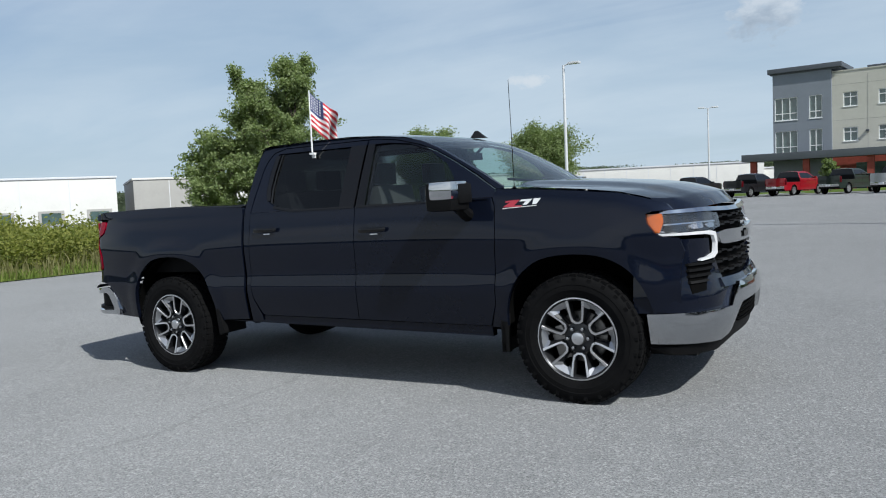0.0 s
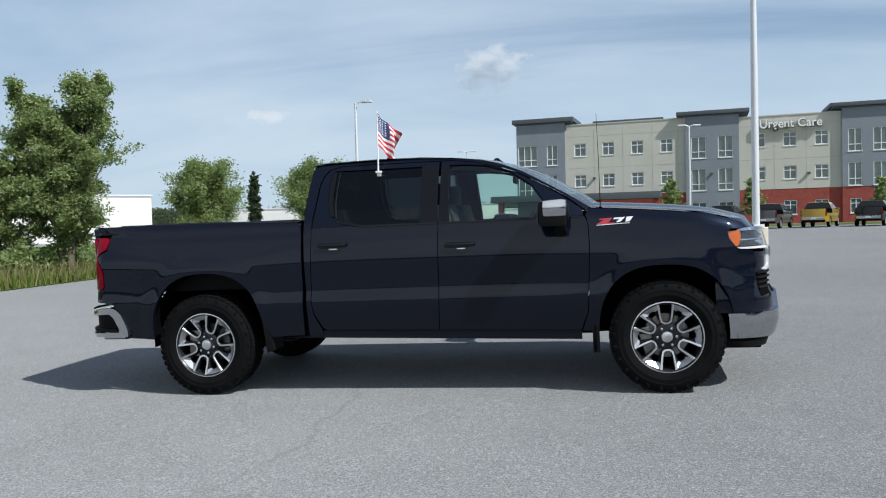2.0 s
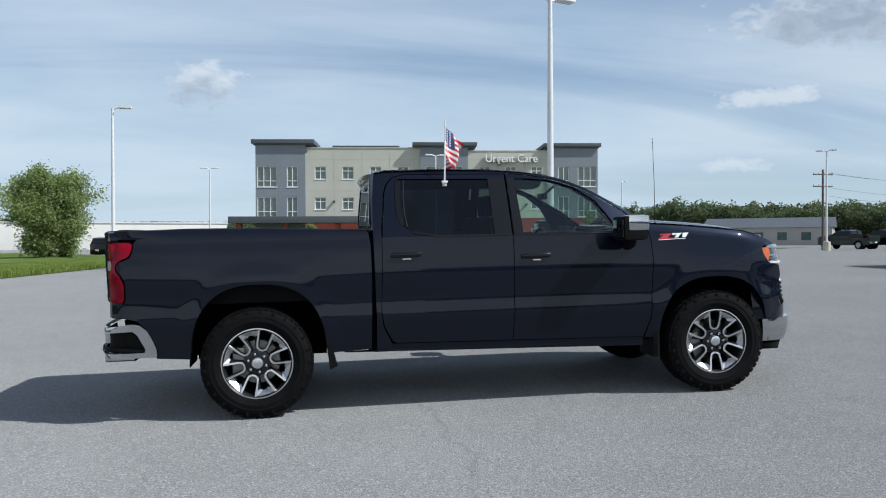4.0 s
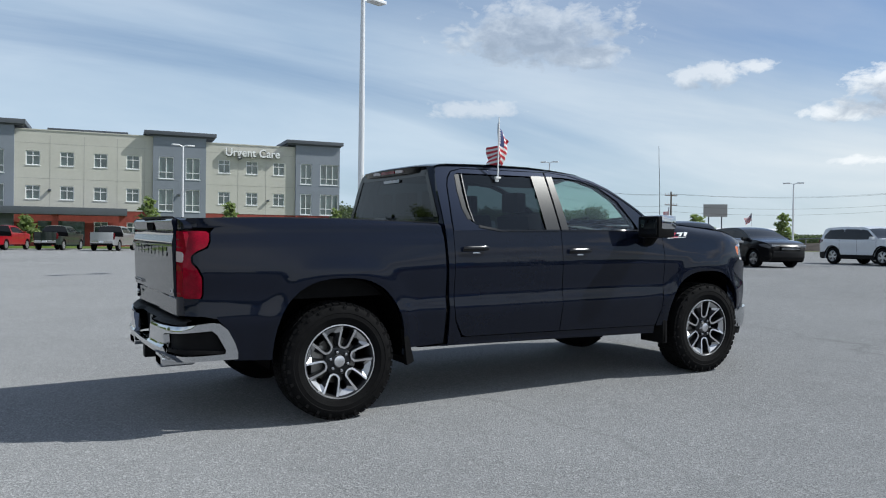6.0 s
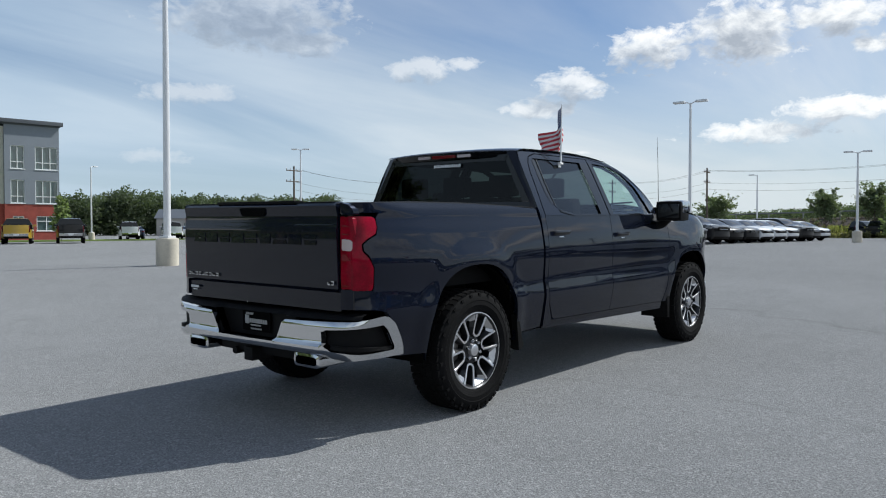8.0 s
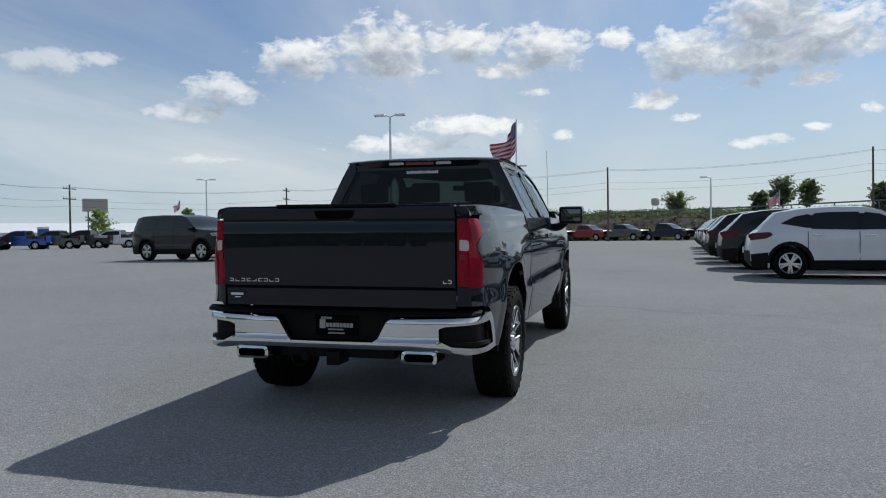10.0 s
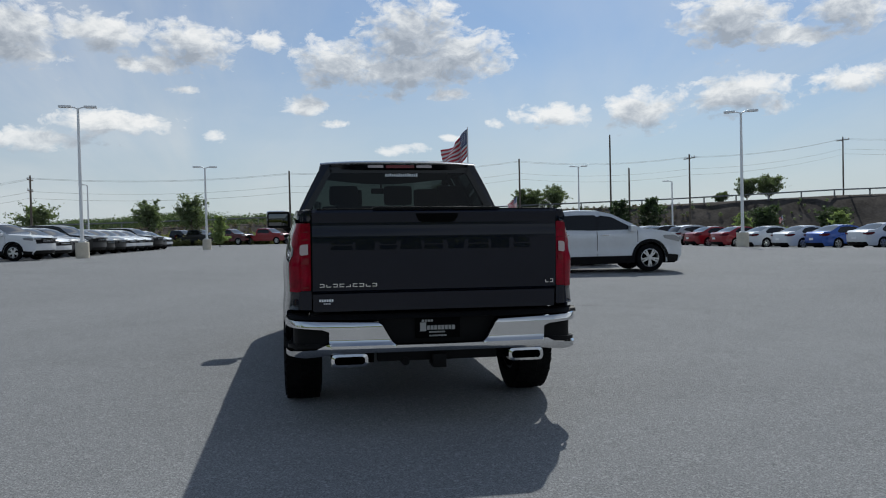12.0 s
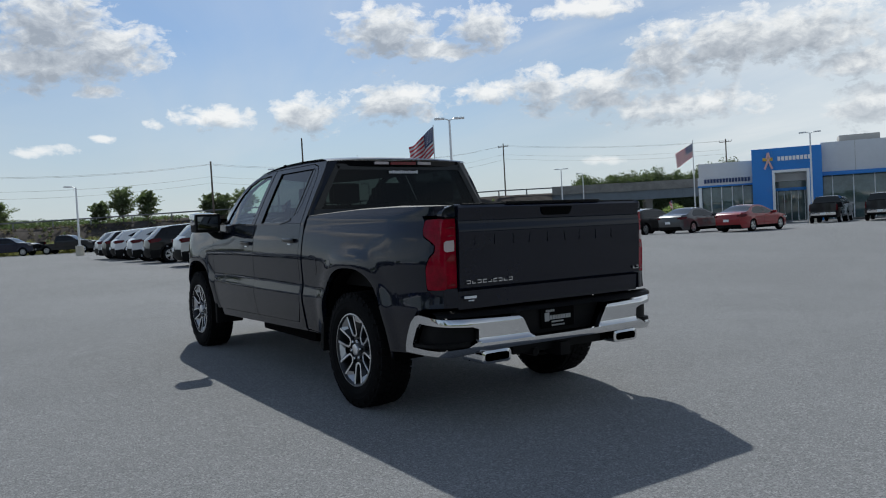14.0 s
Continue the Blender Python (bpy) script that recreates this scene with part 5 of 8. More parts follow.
    part("cabin_trim", bm, M_SEAT, T)
    bm = bmesh.new()

    def lining(u, v):
        x, y, z = roof(u, v)
        return (x, y * 0.98, z - 0.035 - 0.05 * math.sin(math.pi * min(1.0, 1.0 * v)))
    grid_sheet(bm, lining, 10, 8)
    part("headlining", bm, material("headlining_cloth", (0.07, 0.068, 0.066), 0.9), T)
    bm = bmesh.new()
    box(bm, 2.80, 3.22, -0.84, 0.84, 0.95, 1.30, 0.06)
    box(bm, 2.72, 3.0, 0.22, 0.62, 1.22, 1.36, 0.05)
    box(bm, 2.74, 2.80, -0.12, 0.12, 1.20, 1.40, 0.02)
    part("dashboard", bm, M_PLASTIC, T)
    bm = bmesh.new()
    ring = [(2.60 + 0.19 * math.sin(a) * 0.42, 0.42 + 0.19 * math.cos(a), 1.22 + 0.19 * math.sin(a) * 0.9) for a in [2 * math.pi * k / 24 for k in range(25)]]
    tube(bm, ring, 0.017, 8)
    for a in (0.0, math.pi, -math.pi / 2):
        tube(bm, [(2.62, 0.42, 1.22), (2.60 + 0.18 * math.sin(a) * 0.42, 0.42 + 0.18 * math.cos(a), 1.22 + 0.18 * math.sin(a) * 0.9)], 0.014, 6)
    tube(bm, [(2.85, 0.42, 1.10), (2.61, 0.42, 1.22)], 0.05, 8)
    part("steering_wheel", bm, M_PLASTIC, T)
    bm = bmesh.new()
    box(bm, 2.55, 2.58, -0.12, 0.12, 1.655, 1.715, 0.01)
    tube(bm, [(2.58, 0, 1.70), (2.68, 0, 1.78)], 0.012, 6)
    part("inside_mirror", bm, M_PLASTIC, T)

    def seat(x, y, w, rows=1):
        e = new("seat")
        e.parent = T
        bm = bmesh.new()
        box(bm, x, x + 0.52, y - w, y + w, 0.78, 0.98, 0.05)
        part("seat_cushion", bm, M_SEAT, e)
        bm = bmesh.new()
        box(bm, x - 0.07, x + 0.08, y - w, y + w, 0.92, 1.50, 0.05, m=Matrix.Translation((x, 0, 0.95)) @ Matrix.Rotation(radians(-12), 4, "Y") @ Matrix.Translation((-x, 0, -0.95)))
        part("seat_back", bm, M_SEAT, e)
        heads = [y] if rows == 1 else [y - 0.5, y, y + 0.5]
        for h in heads:
            bm = bmesh.new()
            box(bm, x - 0.20, x - 0.10, h - 0.13, h + 0.13, 1.50, 1.68, 0.04)
            tube(bm, [(x - 0.14, h - 0.06, 1.40), (x - 0.14, h - 0.06, 1.55)], 0.008, 6)
            tube(bm, [(x - 0.14, h + 0.06, 1.40), (x - 0.14, h + 0.06, 1.55)], 0.008, 6)
            part("head_restraint", bm, M_SEAT, e)
    seat(2.08, 0.40, 0.25)
    seat(2.08, -0.40, 0.25)
    seat(1.20, 0.0, 0.70, 3)
    # paperwork on the dashboard
    bm = bmesh.new()
    box(bm, 3.02, 3.16, -0.62, -0.42, 1.385, 1.39, m=Matrix.Translation((0, 0, 0)))
    part("window_sheet", bm, M_DECAL, T)
    return T


build_truck()

# ---- window flag clipped to the truck's rear door ----
M_FLAGRED = material("flag_red", (0.52, 0.035, 0.05), 0.75, vary=0.1, vscale=20)
M_FLAGWHITE = material("flag_white", (0.74, 0.73, 0.72), 0.75, vary=0.05, vscale=20)
M_FLAGBLUE = material("flag_blue", (0.03, 0.045, 0.14), 0.75, vary=0.1, vscale=20)


def flag_cloth(bm, w, h, droop, waves, m):
    """Striped cloth from its hoist at the pole: u along the fly, v down the hoist."""
    nu, nv = 30, 26

    def f(u, v):
        x = w * u * math.cos(min(1.3, droop * 1.25)) * (1 - 0.10 * v)
        z = -h * v - w * u * math.sin(min(1.3, droop * 1.25))
        y = waves * (0.35 + u) * math.sin(6.5 * u + 2.2 * v + 0.6) * u + 0.5 * waves * math.sin(13 * u - 3 * v) * u
        return m @ Vector((x, y, z))
    grid_sheet(bm, f, nu, nv)
    bm.faces.ensure_lookup_table()
    for i in range(nu):
        for j in range(nv):
            fc = bm.faces[i * nv + j]
            stripe = j // 2
            if i < 12 and stripe < 7:
                fc.material_index = 1 if (i % 2 == 1 and j % 2 == 1 and i < 11 and j < 13) else 2
            else:
                fc.material_index = 0 if stripe % 2 == 0 else 1


def window_flag():
    e = thing("window_flag", "small striped flag on a white clip-on window pole", "flag")
    bm = bmesh.new()
    tube(bm, [(1.475, -0.785, 1.82), (1.478, -0.790, 2.31)], [0.007, 0.005], 8)
    part("flag_pole", bm, M_WHITE, e)
    bm = bmesh.new()
    box(bm, 1.452, 1.50, -0.795, -0.765, 1.800, 1.818, 0.004)
    box(bm, 1.46, 1.495, -0.772, -0.766, 1.775, 1.80, 0.002)
    part("window_clip", bm, M_WHITE, e)
    bm = bmesh.new()
    flag_cloth(bm, 0.32, 0.27, 0.56, 0.10, Matrix.Translation((1.482, -0.788, 2.295)) @ Matrix.Rotation(radians(54), 4, "Z"))
    part("flag_cloth", bm, [M_FLAGRED, M_FLAGWHITE, M_FLAGBLUE], e, sharp=0)
    return e


WINDOW_FLAG = window_flag()

# ---- lamp posts, poles and wires ----
M_POLE = material("white_pole_paint", (0.66, 0.67, 0.68), 0.4, 0.2, vary=0.05, vscale=1.5)
M_CONC = material("pale_concrete", (0.50, 0.46, 0.38), 0.85, vary=0.18, vscale=2.5, bump=0.4, bscale=30)
M_WOODPOLE = material("weathered_pole_wood", (0.10, 0.08, 0.065), 0.9, vary=0.3, vscale=4, bump=0.5, bscale=20)
M_WIRE = material("black_wire", (0.03, 0.03, 0.03), 0.6)


def lamp_post(x, y, top, turn, heads=2, fat=1.0):
    z = ground_z(x, y)
    e = thing("street_lamp", "white steel parking lot lamp on a round concrete base", "street lamp", "lot lamps", pose(x, y, z, 0, 0, turn))
    h = top - z
    bm = bmesh.new()
    lathe(bm, [(0.31, -0.2), (0.31, 0.74), (0.295, 0.76), (0.0, 0.765)], 24)
    part("concrete_base", bm, M_CONC, e, "pale concrete footing")
    bm = bmesh.new()
    box(bm, -0.16, 0.16, -0.16, 0.16, 0.762, 0.83, 0.01)
    part("base_plate", bm, M_POLE, e)
    bm = bmesh.new()
    tube(bm, [(0, 0, 0.8), (0, 0, h * 0.6), (0, 0, h - 0.05)], [0.085 * fat, 0.075 * fat, 0.055 * fat], 12)
    part("pole", bm, M_POLE, e)
    for s in (1, -1)[:heads]:
        bm = bmesh.new()
        tube(bm, [(0, 0, h - 0.10), (s * 0.18, 0, h - 0.02), (s * 0.32, 0, h)], 0.03, 8)
        part("arm", bm, M_POLE, e)
        bm = bmesh.new()
        box(bm, min(s * 0.28, s * 0.85), max(s * 0.28, s * 0.85), -0.17, 0.17, h - 0.04, h + 0.06, 0.03)
        part("lamp_head", bm, M_POLE, e)


for args in ((7.46, 15.6, 8.62, 20, 2, 1.2), (-8.8, 31.3, 7.62, 0, 1, 1.0), (10.0, 54.3, 8.2, 10, 2, 1.0), (-8.7, 64.9, 7.95, 10, 2, 1.0), (33.8, 11.4, 7.7, 95, 2, 1.0),
             (66.0, -25.4, 7.4, 80, 2, 1.0), (53.4, 7.95, 6.5, 100, 2, 1.0), (31.4, -21.8, 7.25, 60, 2, 1.0), (67.0, -63.0, 7.3, 40, 2, 1.0), (72.5, -72.0, 7.2, 40, 1, 1.0),
             (32.4, -59.6, 7.4, 30, 2, 1.0), (58.0, 37.5, 6.7, 120, 2, 1.0), (43.9, 53.7, 9.0, 130, 2, 1.1), (34.5, 76.0, 8.0, 20, 1, 1.0), (60.8, -6.75, 5.7, 90, 1, 1.0), (61.6, -32.9, 5.6, 60, 1, 1.0), (76.8, 22.1, 6.9, 80, 1, 1.0)):
    lamp_post(*args)


def utility_pole(x, y, top, turn, arms=1, base=None):
    z = ground_z(x, y) if base is None else base
    e = thing("utility_pole", "weathered wooden utility pole with a crossarm", "utility pole", "utility poles", pose(x, y, z, 0, 0, turn))
    h = top - z
    bm = bmesh.new()
    tube(bm, [(0, 0, -0.3), (0, 0, h)], [0.125, 0.085], 10)
    part("pole", bm, M_WOODPOLE, e)
    for k in range(arms):
        bm = bmesh.new()
        box(bm, -1.05, 1.05, -0.05, 0.05, h - 0.50 - 1.1 * k, h - 0.40 - 1.1 * k, 0.01)
        arm = part("crossarm", bm, M_WOODPOLE, e)
        for u in (-1.0, -0.45, 0.45, 1.0):
            bm = bmesh.new()
            lathe(bm, [(0.03, 0), (0.05, 0.06), (0.03, 0.12), (0.05, 0.18), (0.0, 0.22)], 8, m=Matrix.Translation((u, 0, h - 0.40 - 1.1 * k)))
            part("insulator", bm, M_POLE, arm)
    return e


POLES = [(46.6, 58.0, 7.8, 2), (65.0, 58.4, 7.3, 2), (88.6, 44.5, 7.9, 2), (78.4, 27.9, 8.0, 2), (77.9, 2.3, 8.2, 0), (78.8, -23.1, 9.4, 0), (75.0, -41.7, 9.4, 1), (86.7, -69.8, 12.8, 1), (70.0, -100.0, 12.0, 1)]
for px_, py_, pt_, pa_ in POLES:
    utility_pole(px_, py_, pt_, 5, pa_)
utility_pole(80.5, -34.6, 12.3, 5, 0)
utility_pole(76.8, -35.3, 8.1, 5, 0)


def wires():
    e = thing("overhead_wires", "thin black overhead wires sagging between utility poles", "power line")
    for du, dz in ((0.0, -0.25), (1.0, -0.30), (0.4, -1.6), (-0.4, -2.3)):
        for (ax, ay, az, _), (bx, by, bz, _) in zip(POLES, POLES[1:]):
            bm = bmesh.new()
            pts = []
            for i in range(13):
                u = i / 12
                pts.append((ax + (bx - ax) * u + du * 0.7, ay + (by - ay) * u, az + dz + (bz - az) * u - 2.4 * u * (1 - u) * 0.9))
            tube(bm, pts, 0.010, 5, cap=False)
            part("wire", bm, M_WIRE, e)


wires()

# ---- buildings ----
def noise_wall(name, col, rough=0.8, vary=0.08):
    return material(name, col, rough, vary=vary, vscale=0.35, bump=0.15, bscale=14)


M_CREAM = noise_wall("cream_wall_panel", (0.50, 0.49, 0.435))
M_GREY = noise_wall("blue_grey_wall_panel", (0.20, 0.225, 0.26))
M_GREYD = noise_wall("dark_grey_coping", (0.075, 0.085, 0.10), 0.55)
M_BRICK = material("red_brick", (0.27, 0.055, 0.040), 0.85, vary=0.28, vscale=1.6, bump=0.3, bscale=20)
M_WINFRAME = material("white_window_frame", (0.74, 0.76, 0.76), 0.5)
M_WINGLASS = material("window_glass_dark", (0.075, 0.115, 0.112), 0.06, 0.0, coat=1.0, vary=0.45, vscale=0.7)
M_WHITEWALL = noise_wall("white_warehouse_wall", (0.66, 0.65, 0.62), 0.75, 0.05)
M_TANWALL = noise_wall("taupe_warehouse_wall", (0.36, 0.35, 0.33))
M_SIGN = material("white_sign_letters", (0.80, 0.80, 0.79), 0.4)
M_BLUE = material("blue_cladding", (0.004, 0.19, 0.58), 0.4, coat=0.15, vary=0.06, vscale=0.5)
M_SIGNBLUE = material("navy_sign_letters", (0.02, 0.045, 0.14), 0.4)
M_SILVER = material("silver_cladding", (0.62, 0.63, 0.65), 0.5, 0.1, vary=0.06, vscale=0.4)


def wall_sheet(bm, u0, u1, z0, z1, holes, v0, v1, mat=0):
    """A wall from u0 to u1, v0 (face) to v1 (back), with real openings."""
    us = sorted({u0, u1, *[h[0] for h in holes], *[h[1] for h in holes]})
    zs = sorted({z0, z1, *[h[2] for h in holes], *[h[3] for h in holes]})
    for a, b in zip(us, us[1:]):
        run = None
        for c, d in zip(zs, zs[1:]):
            m = ((a + b) / 2, (c + d) / 2)
            if any(h[0] < m[0] < h[1] and h[2] < m[1] < h[3] for h in holes):
                if run:
                    box(bm, a, b, v0, v1, *run, mat=mat)
                run = None
            else:
                run = (run[0], d) if run else (c, d)
        if run:
            box(bm, a, b, v0, v1, *run, mat=mat)


def window_unit(parent, u0, u1, z0, z1, v, cols=2, bar=0.6, fw=0.075):
    w = new("window")
    w.parent = parent
    bm = bmesh.new()
    for a, b in ((u0, u0 + fw), (u1 - fw, u1)):
        box(bm, a, b, v + 0.06, v + 0.16, z0, z1)
    for a, b in ((z0, z0 + fw), (z1 - fw, z1), (z0 + (z1 - z0) * bar - fw / 2, z0 + (z1 - z0) * bar + fw / 2)):
        box(bm, u0 + fw, u1 - fw, v + 0.065, v + 0.155, a, b)
    for k in range(1, cols):
        c = u0 + (u1 - u0) * k / cols
        box(bm, c - fw / 2, c + fw / 2, v + 0.062, v + 0.158, z0 + fw, z1 - fw)
    part("window_frame", bm, M_WINFRAME, w)
    bm = bmesh.new()
    box(bm, u0, u1, v + 0.17, v + 0.19, z0, z1)
    part("pane", bm, M_WINGLASS, w)
    bm = bmesh.new()
    box(bm, u0 - 0.06, u1 + 0.06, v - 0.05, v + 0.06, z0 - 0.07, z0 - 0.002)
    part("window_sill", bm, M_WINFRAME, w)


def text_mesh(name, body, size, depth, mat, parent, m, bold=0.0):
    cu = bpy.data.curves.new(name, "FONT")
    cu.body, cu.size, cu.extrude, cu.bevel_depth = body, size, depth, 0.0
    cu.offset = bold
    tmp = bpy.data.objects.new(name, cu)
    scene.collection.objects.link(tmp)
    dg = bpy.context.evaluated_depsgraph_get()
    me = bpy.data.meshes.new_from_object(tmp.evaluated_get(dg))
    bpy.data.objects.remove(tmp)
    ob = new(name, me)
    me.materials.clear()
    me.materials.append(mat)
    ob.parent = parent
    ob.matrix_basis = m
    return ob


def clinic():
    ang = math.degrees(math.atan2(-5.1, 40.3))
    e = thing("clinic_building", "three storey clinic of cream and blue grey panels over red brick", "building", m=pose(-6.2, 87.7, 0.0, 0, 0, ang))
    cream = [(6.8, 8.15), (10.07, 11.42), (13.35, 14.7), (16.62, 17.95)]
    cream2 = [(26.4, 27.7), (29.53, 30.85), (32.65, 33.98)]
    g1, g2, g3 = [(0.08, 2.40), (3.57, 4.85)], [(19.95, 21.52), (22.80, 24.36)], [(35.82, 37.15), (38.20, 40.45)]
    floors_c, floors_g = [(5.18, 6.62), (8.78, 10.28)], [(4.22, 6.68), (7.85, 10.28)]

    def seg(name, u0, u1, z1, wins, floors, v, mat, z0=-0.6, cols=2):
        holes = [(a, b, c, d) for a, b in wins for c, d in floors]
        bm = bmesh.new()
        wall_sheet(bm, u0, u1, z0, z1, holes, v, v + 0.35)
        w = part("wall", bm, mat, e, sharp=20)
        for a, b, c, d in holes:
            window_unit(e, a, b, c, d, v, 3 if b - a > 2 else 2, 0.66 if d - c < 2 else 0.30)
        return w
    seg("a", -0.1, 5.75, 12.95, g1, floors_g, -0.35, M_GREY)
    seg("b", 5.75, 19.35, 12.45, cream, floors_c, 0.0, M_CREAM, 4.12)
    seg("c", 5.75, 19.35, 4.115, [(13.4, 14.8), (16.7, 18.0)], [(1.37, 2.88)], 0.03, M_BRICK)
    seg("d", 19.35, 25.0, 12.70, g2, floors_g + [(0.58, 2.92)], -0.35, M_GREY)
    seg("e", 25.0, 35.25, 12.10, cream2, floors_c, 0.0, M_CREAM, 4.12)
    seg("f", 25.0, 35.25, 4.115, cream2, [(1.30, 2.86)], 0.03, M_BRICK)
    seg("g", 35.25, 40.6, 12.60, g3, floors_g, -0.35, M_GREY, 4.12)
    seg("h", 35.25, 40.6, 4.115, [(36.0, 37.1), (38.3, 40.3)], [(1.30, 2.86)], -0.32, M_BRICK)
    # thin reveal joints of the cream panels
    for u0, u1, us in ((5.75, 19.35, (9.1, 12.4, 15.7, 18.5)), (25.0, 35.25, (28.6, 31.8))):
        for u in us:
            bm = bmesh.new()
            box(bm, u - 0.018, u + 0.018, -0.012, 0.002, 4.13, 12.0)
            part("joint", bm, M_TANWALL, e)
        for z in (7.4, 11.1):
            bm = bmesh.new()
            box(bm, u0 + 0.02, u1 - 0.02, -0.010, 0.002, z - 0.015, z + 0.015)
            part("joint", bm, M_TANWALL, e)
    # copings and parapets
    for u0, u1, z0, z1, v in ((-0.55, 6.8, 12.95, 13.45, -0.72), (18.4, 26.1, 12.70, 13.12, -0.72), (34.1, 40.95, 12.60, 13.02, -0.72)):
        bm = bmesh.new()
        box(bm, u0, u1, v, 6.0, z0, z1, 0.03)
        box(bm, u0 + 0.25, u1 - 0.25, v + 0.3, 5.8, z0 - 0.16, z0 - 0.002)
        part("coping", bm, M_GREYD, e)
    for u0, u1, z in ((5.75, 19.35, 12.45), (25.0, 35.25, 12.10)):
        bm = bmesh.new()
        box(bm, u0, u1, -0.06, 0.42, z + 0.002, z + 0.12)
        part("parapet_cap", bm, M_CREAM, e)
    bm = bmesh.new()
    box(bm, 8.6, 16.8, 3.0, 9.0, 11.9, 13.15)
    part("roof_screen", bm, M_GREYD, e)
    # closing walls and roof
    bm = bmesh.new()
    box(bm, -0.1, 0.25, 0.02, 17.0, -0.6, 12.9)
    box(bm, 40.25, 40.6, 0.02, 17.0, -0.6, 12.55)
    box(bm, 0.25, 40.25, 16.6, 17.0, -0.6, 12.0)
    part("wall", bm, M_GREY, e)
    bm = bmesh.new()
    box(bm, 0.25, 40.25, 0.4, 16.6, 11.6, 11.9)
    part("roof", bm, M_GREYD, e)
    # entrance canopy
    bm = bmesh.new()
    box(bm, -2.6, 16.7, -3.6, -0.40, 3.52, 4.28, 0.03)
    part("canopy", bm, M_GREYD, e, "grey flat entrance canopy")
    for u in (-1.8, 3.5, 9.5, 15.9):
        bm = bmesh.new()
        box(bm, u, u + 0.6, -3.2, -2.6, -0.6, 3.515)
        part("canopy_column", bm, M_BRICK, e)
    bm = bmesh.new()
    box(bm, 8.0, 12.5, -0.02, 0.02, -0.2, 2.9)
    part("entrance_glazing", bm, M_WINGLASS, e)
    # wall lamps
    for u, z in ((8.95, 6.05), (21.95, 6.0), (31.9, 5.65)):
        bm = bmesh.new()
        box(bm, u, u + 0.28, -0.62 if 19 < u < 25 else -0.3, -0.36 if 19 < u < 25 else -0.01, z, z + 0.2, 0.02)
        part("wall_lamp", bm, M_GREYD, e)
    sign = new("wall_sign")
    sign.parent = e
    t = text_mesh("sign_lettering", "Urgent Care", 1.30, 0.10, M_SIGN, sign, Matrix.Identity(4), 0.022)
    wdt = max(v.co.x for v in t.data.vertices) - min(v.co.x for v in t.data.vertices)
    t.matrix_basis = Matrix.Translation((27.1, -0.34, 10.78)) @ Matrix.Rotation(radians(90), 4, "X") @ Matrix.Diagonal((6.2 / wdt, 1.0, 1.0, 1.0))
    back = text_mesh("letter_returns", "Urgent Care", 1.30, 0.07, M_GREYD, sign, Matrix.Identity(4), 0.045)
    back.matrix_basis = Matrix.Translation((0.03, 0.175, -0.03)) @ t.matrix_basis


clinic()


def warehouse(name, label, x, y, turn, w, d, h, mat, docks=0, seams=0):
    e = thing("warehouse", label, "warehouse", m=pose(x, y, ground_z(x, y) - 0.8, 0, 0, turn))
    bm = bmesh.new()
    box(bm, 0, w, 0, d, 0, h, 0.05)
    part("wall", bm, mat, e)
    bm = bmesh.new()
    box(bm, -0.15, w + 0.15, -0.15, d, h + 0.005, h + 0.28, 0.03)
    part("roof", bm, M_WHITEWALL if mat is not M_WHITEWALL else M_SILVER, e)
    for k in range(docks):
        u = w * (k + 0.6) / docks
        bm = bmesh.new()
        box(bm, u - 1.6, u + 1.6, -0.12, -0.003, 0.8, 2.75)
        dk = part("dock_surround", bm, M_TANWALL, e)
        bm = bmesh.new()
        box(bm, u - 1.2, u + 1.2, -0.16, -0.121, 1.0, 2.45)
        part("dock_door", bm, M_WINGLASS, dk)
    for k in range(1, seams):
        u = w * k / seams
        bm = bmesh.new()
        box(bm, u - 0.05, u + 0.05, -0.03, -0.002, 0.1, h - 0.1)
        part("panel_joint", bm, M_SILVER, e)


warehouse("a", "long low white warehouse with loading docks", -104.0, 40.0, 60, 30.0, 30, 7.0, M_WHITEWALL, 5, 5)
warehouse("b", "taupe grey warehouse with a white end", -88.0, 68.0, 55, 14.5, 26, 6.5, M_TANWALL, 0, 3)
warehouse("c", "white warehouse with a flat roof behind trees", -79.0, 79.0, 50, 26.0, 26, 7.4, M_WHITEWALL, 2, 4)
warehouse("d", "very long pale warehouse on the far side", -78.0, 147.0, 12, 62.0, 40, 6.0, M_WHITEWALL, 0, 14)
warehouse("e", "long pale warehouse with panel joints beside the clinic", -42.0, 158.0, 10, 42.0, 40, 4.6, M_WHITEWALL, 0, 12)


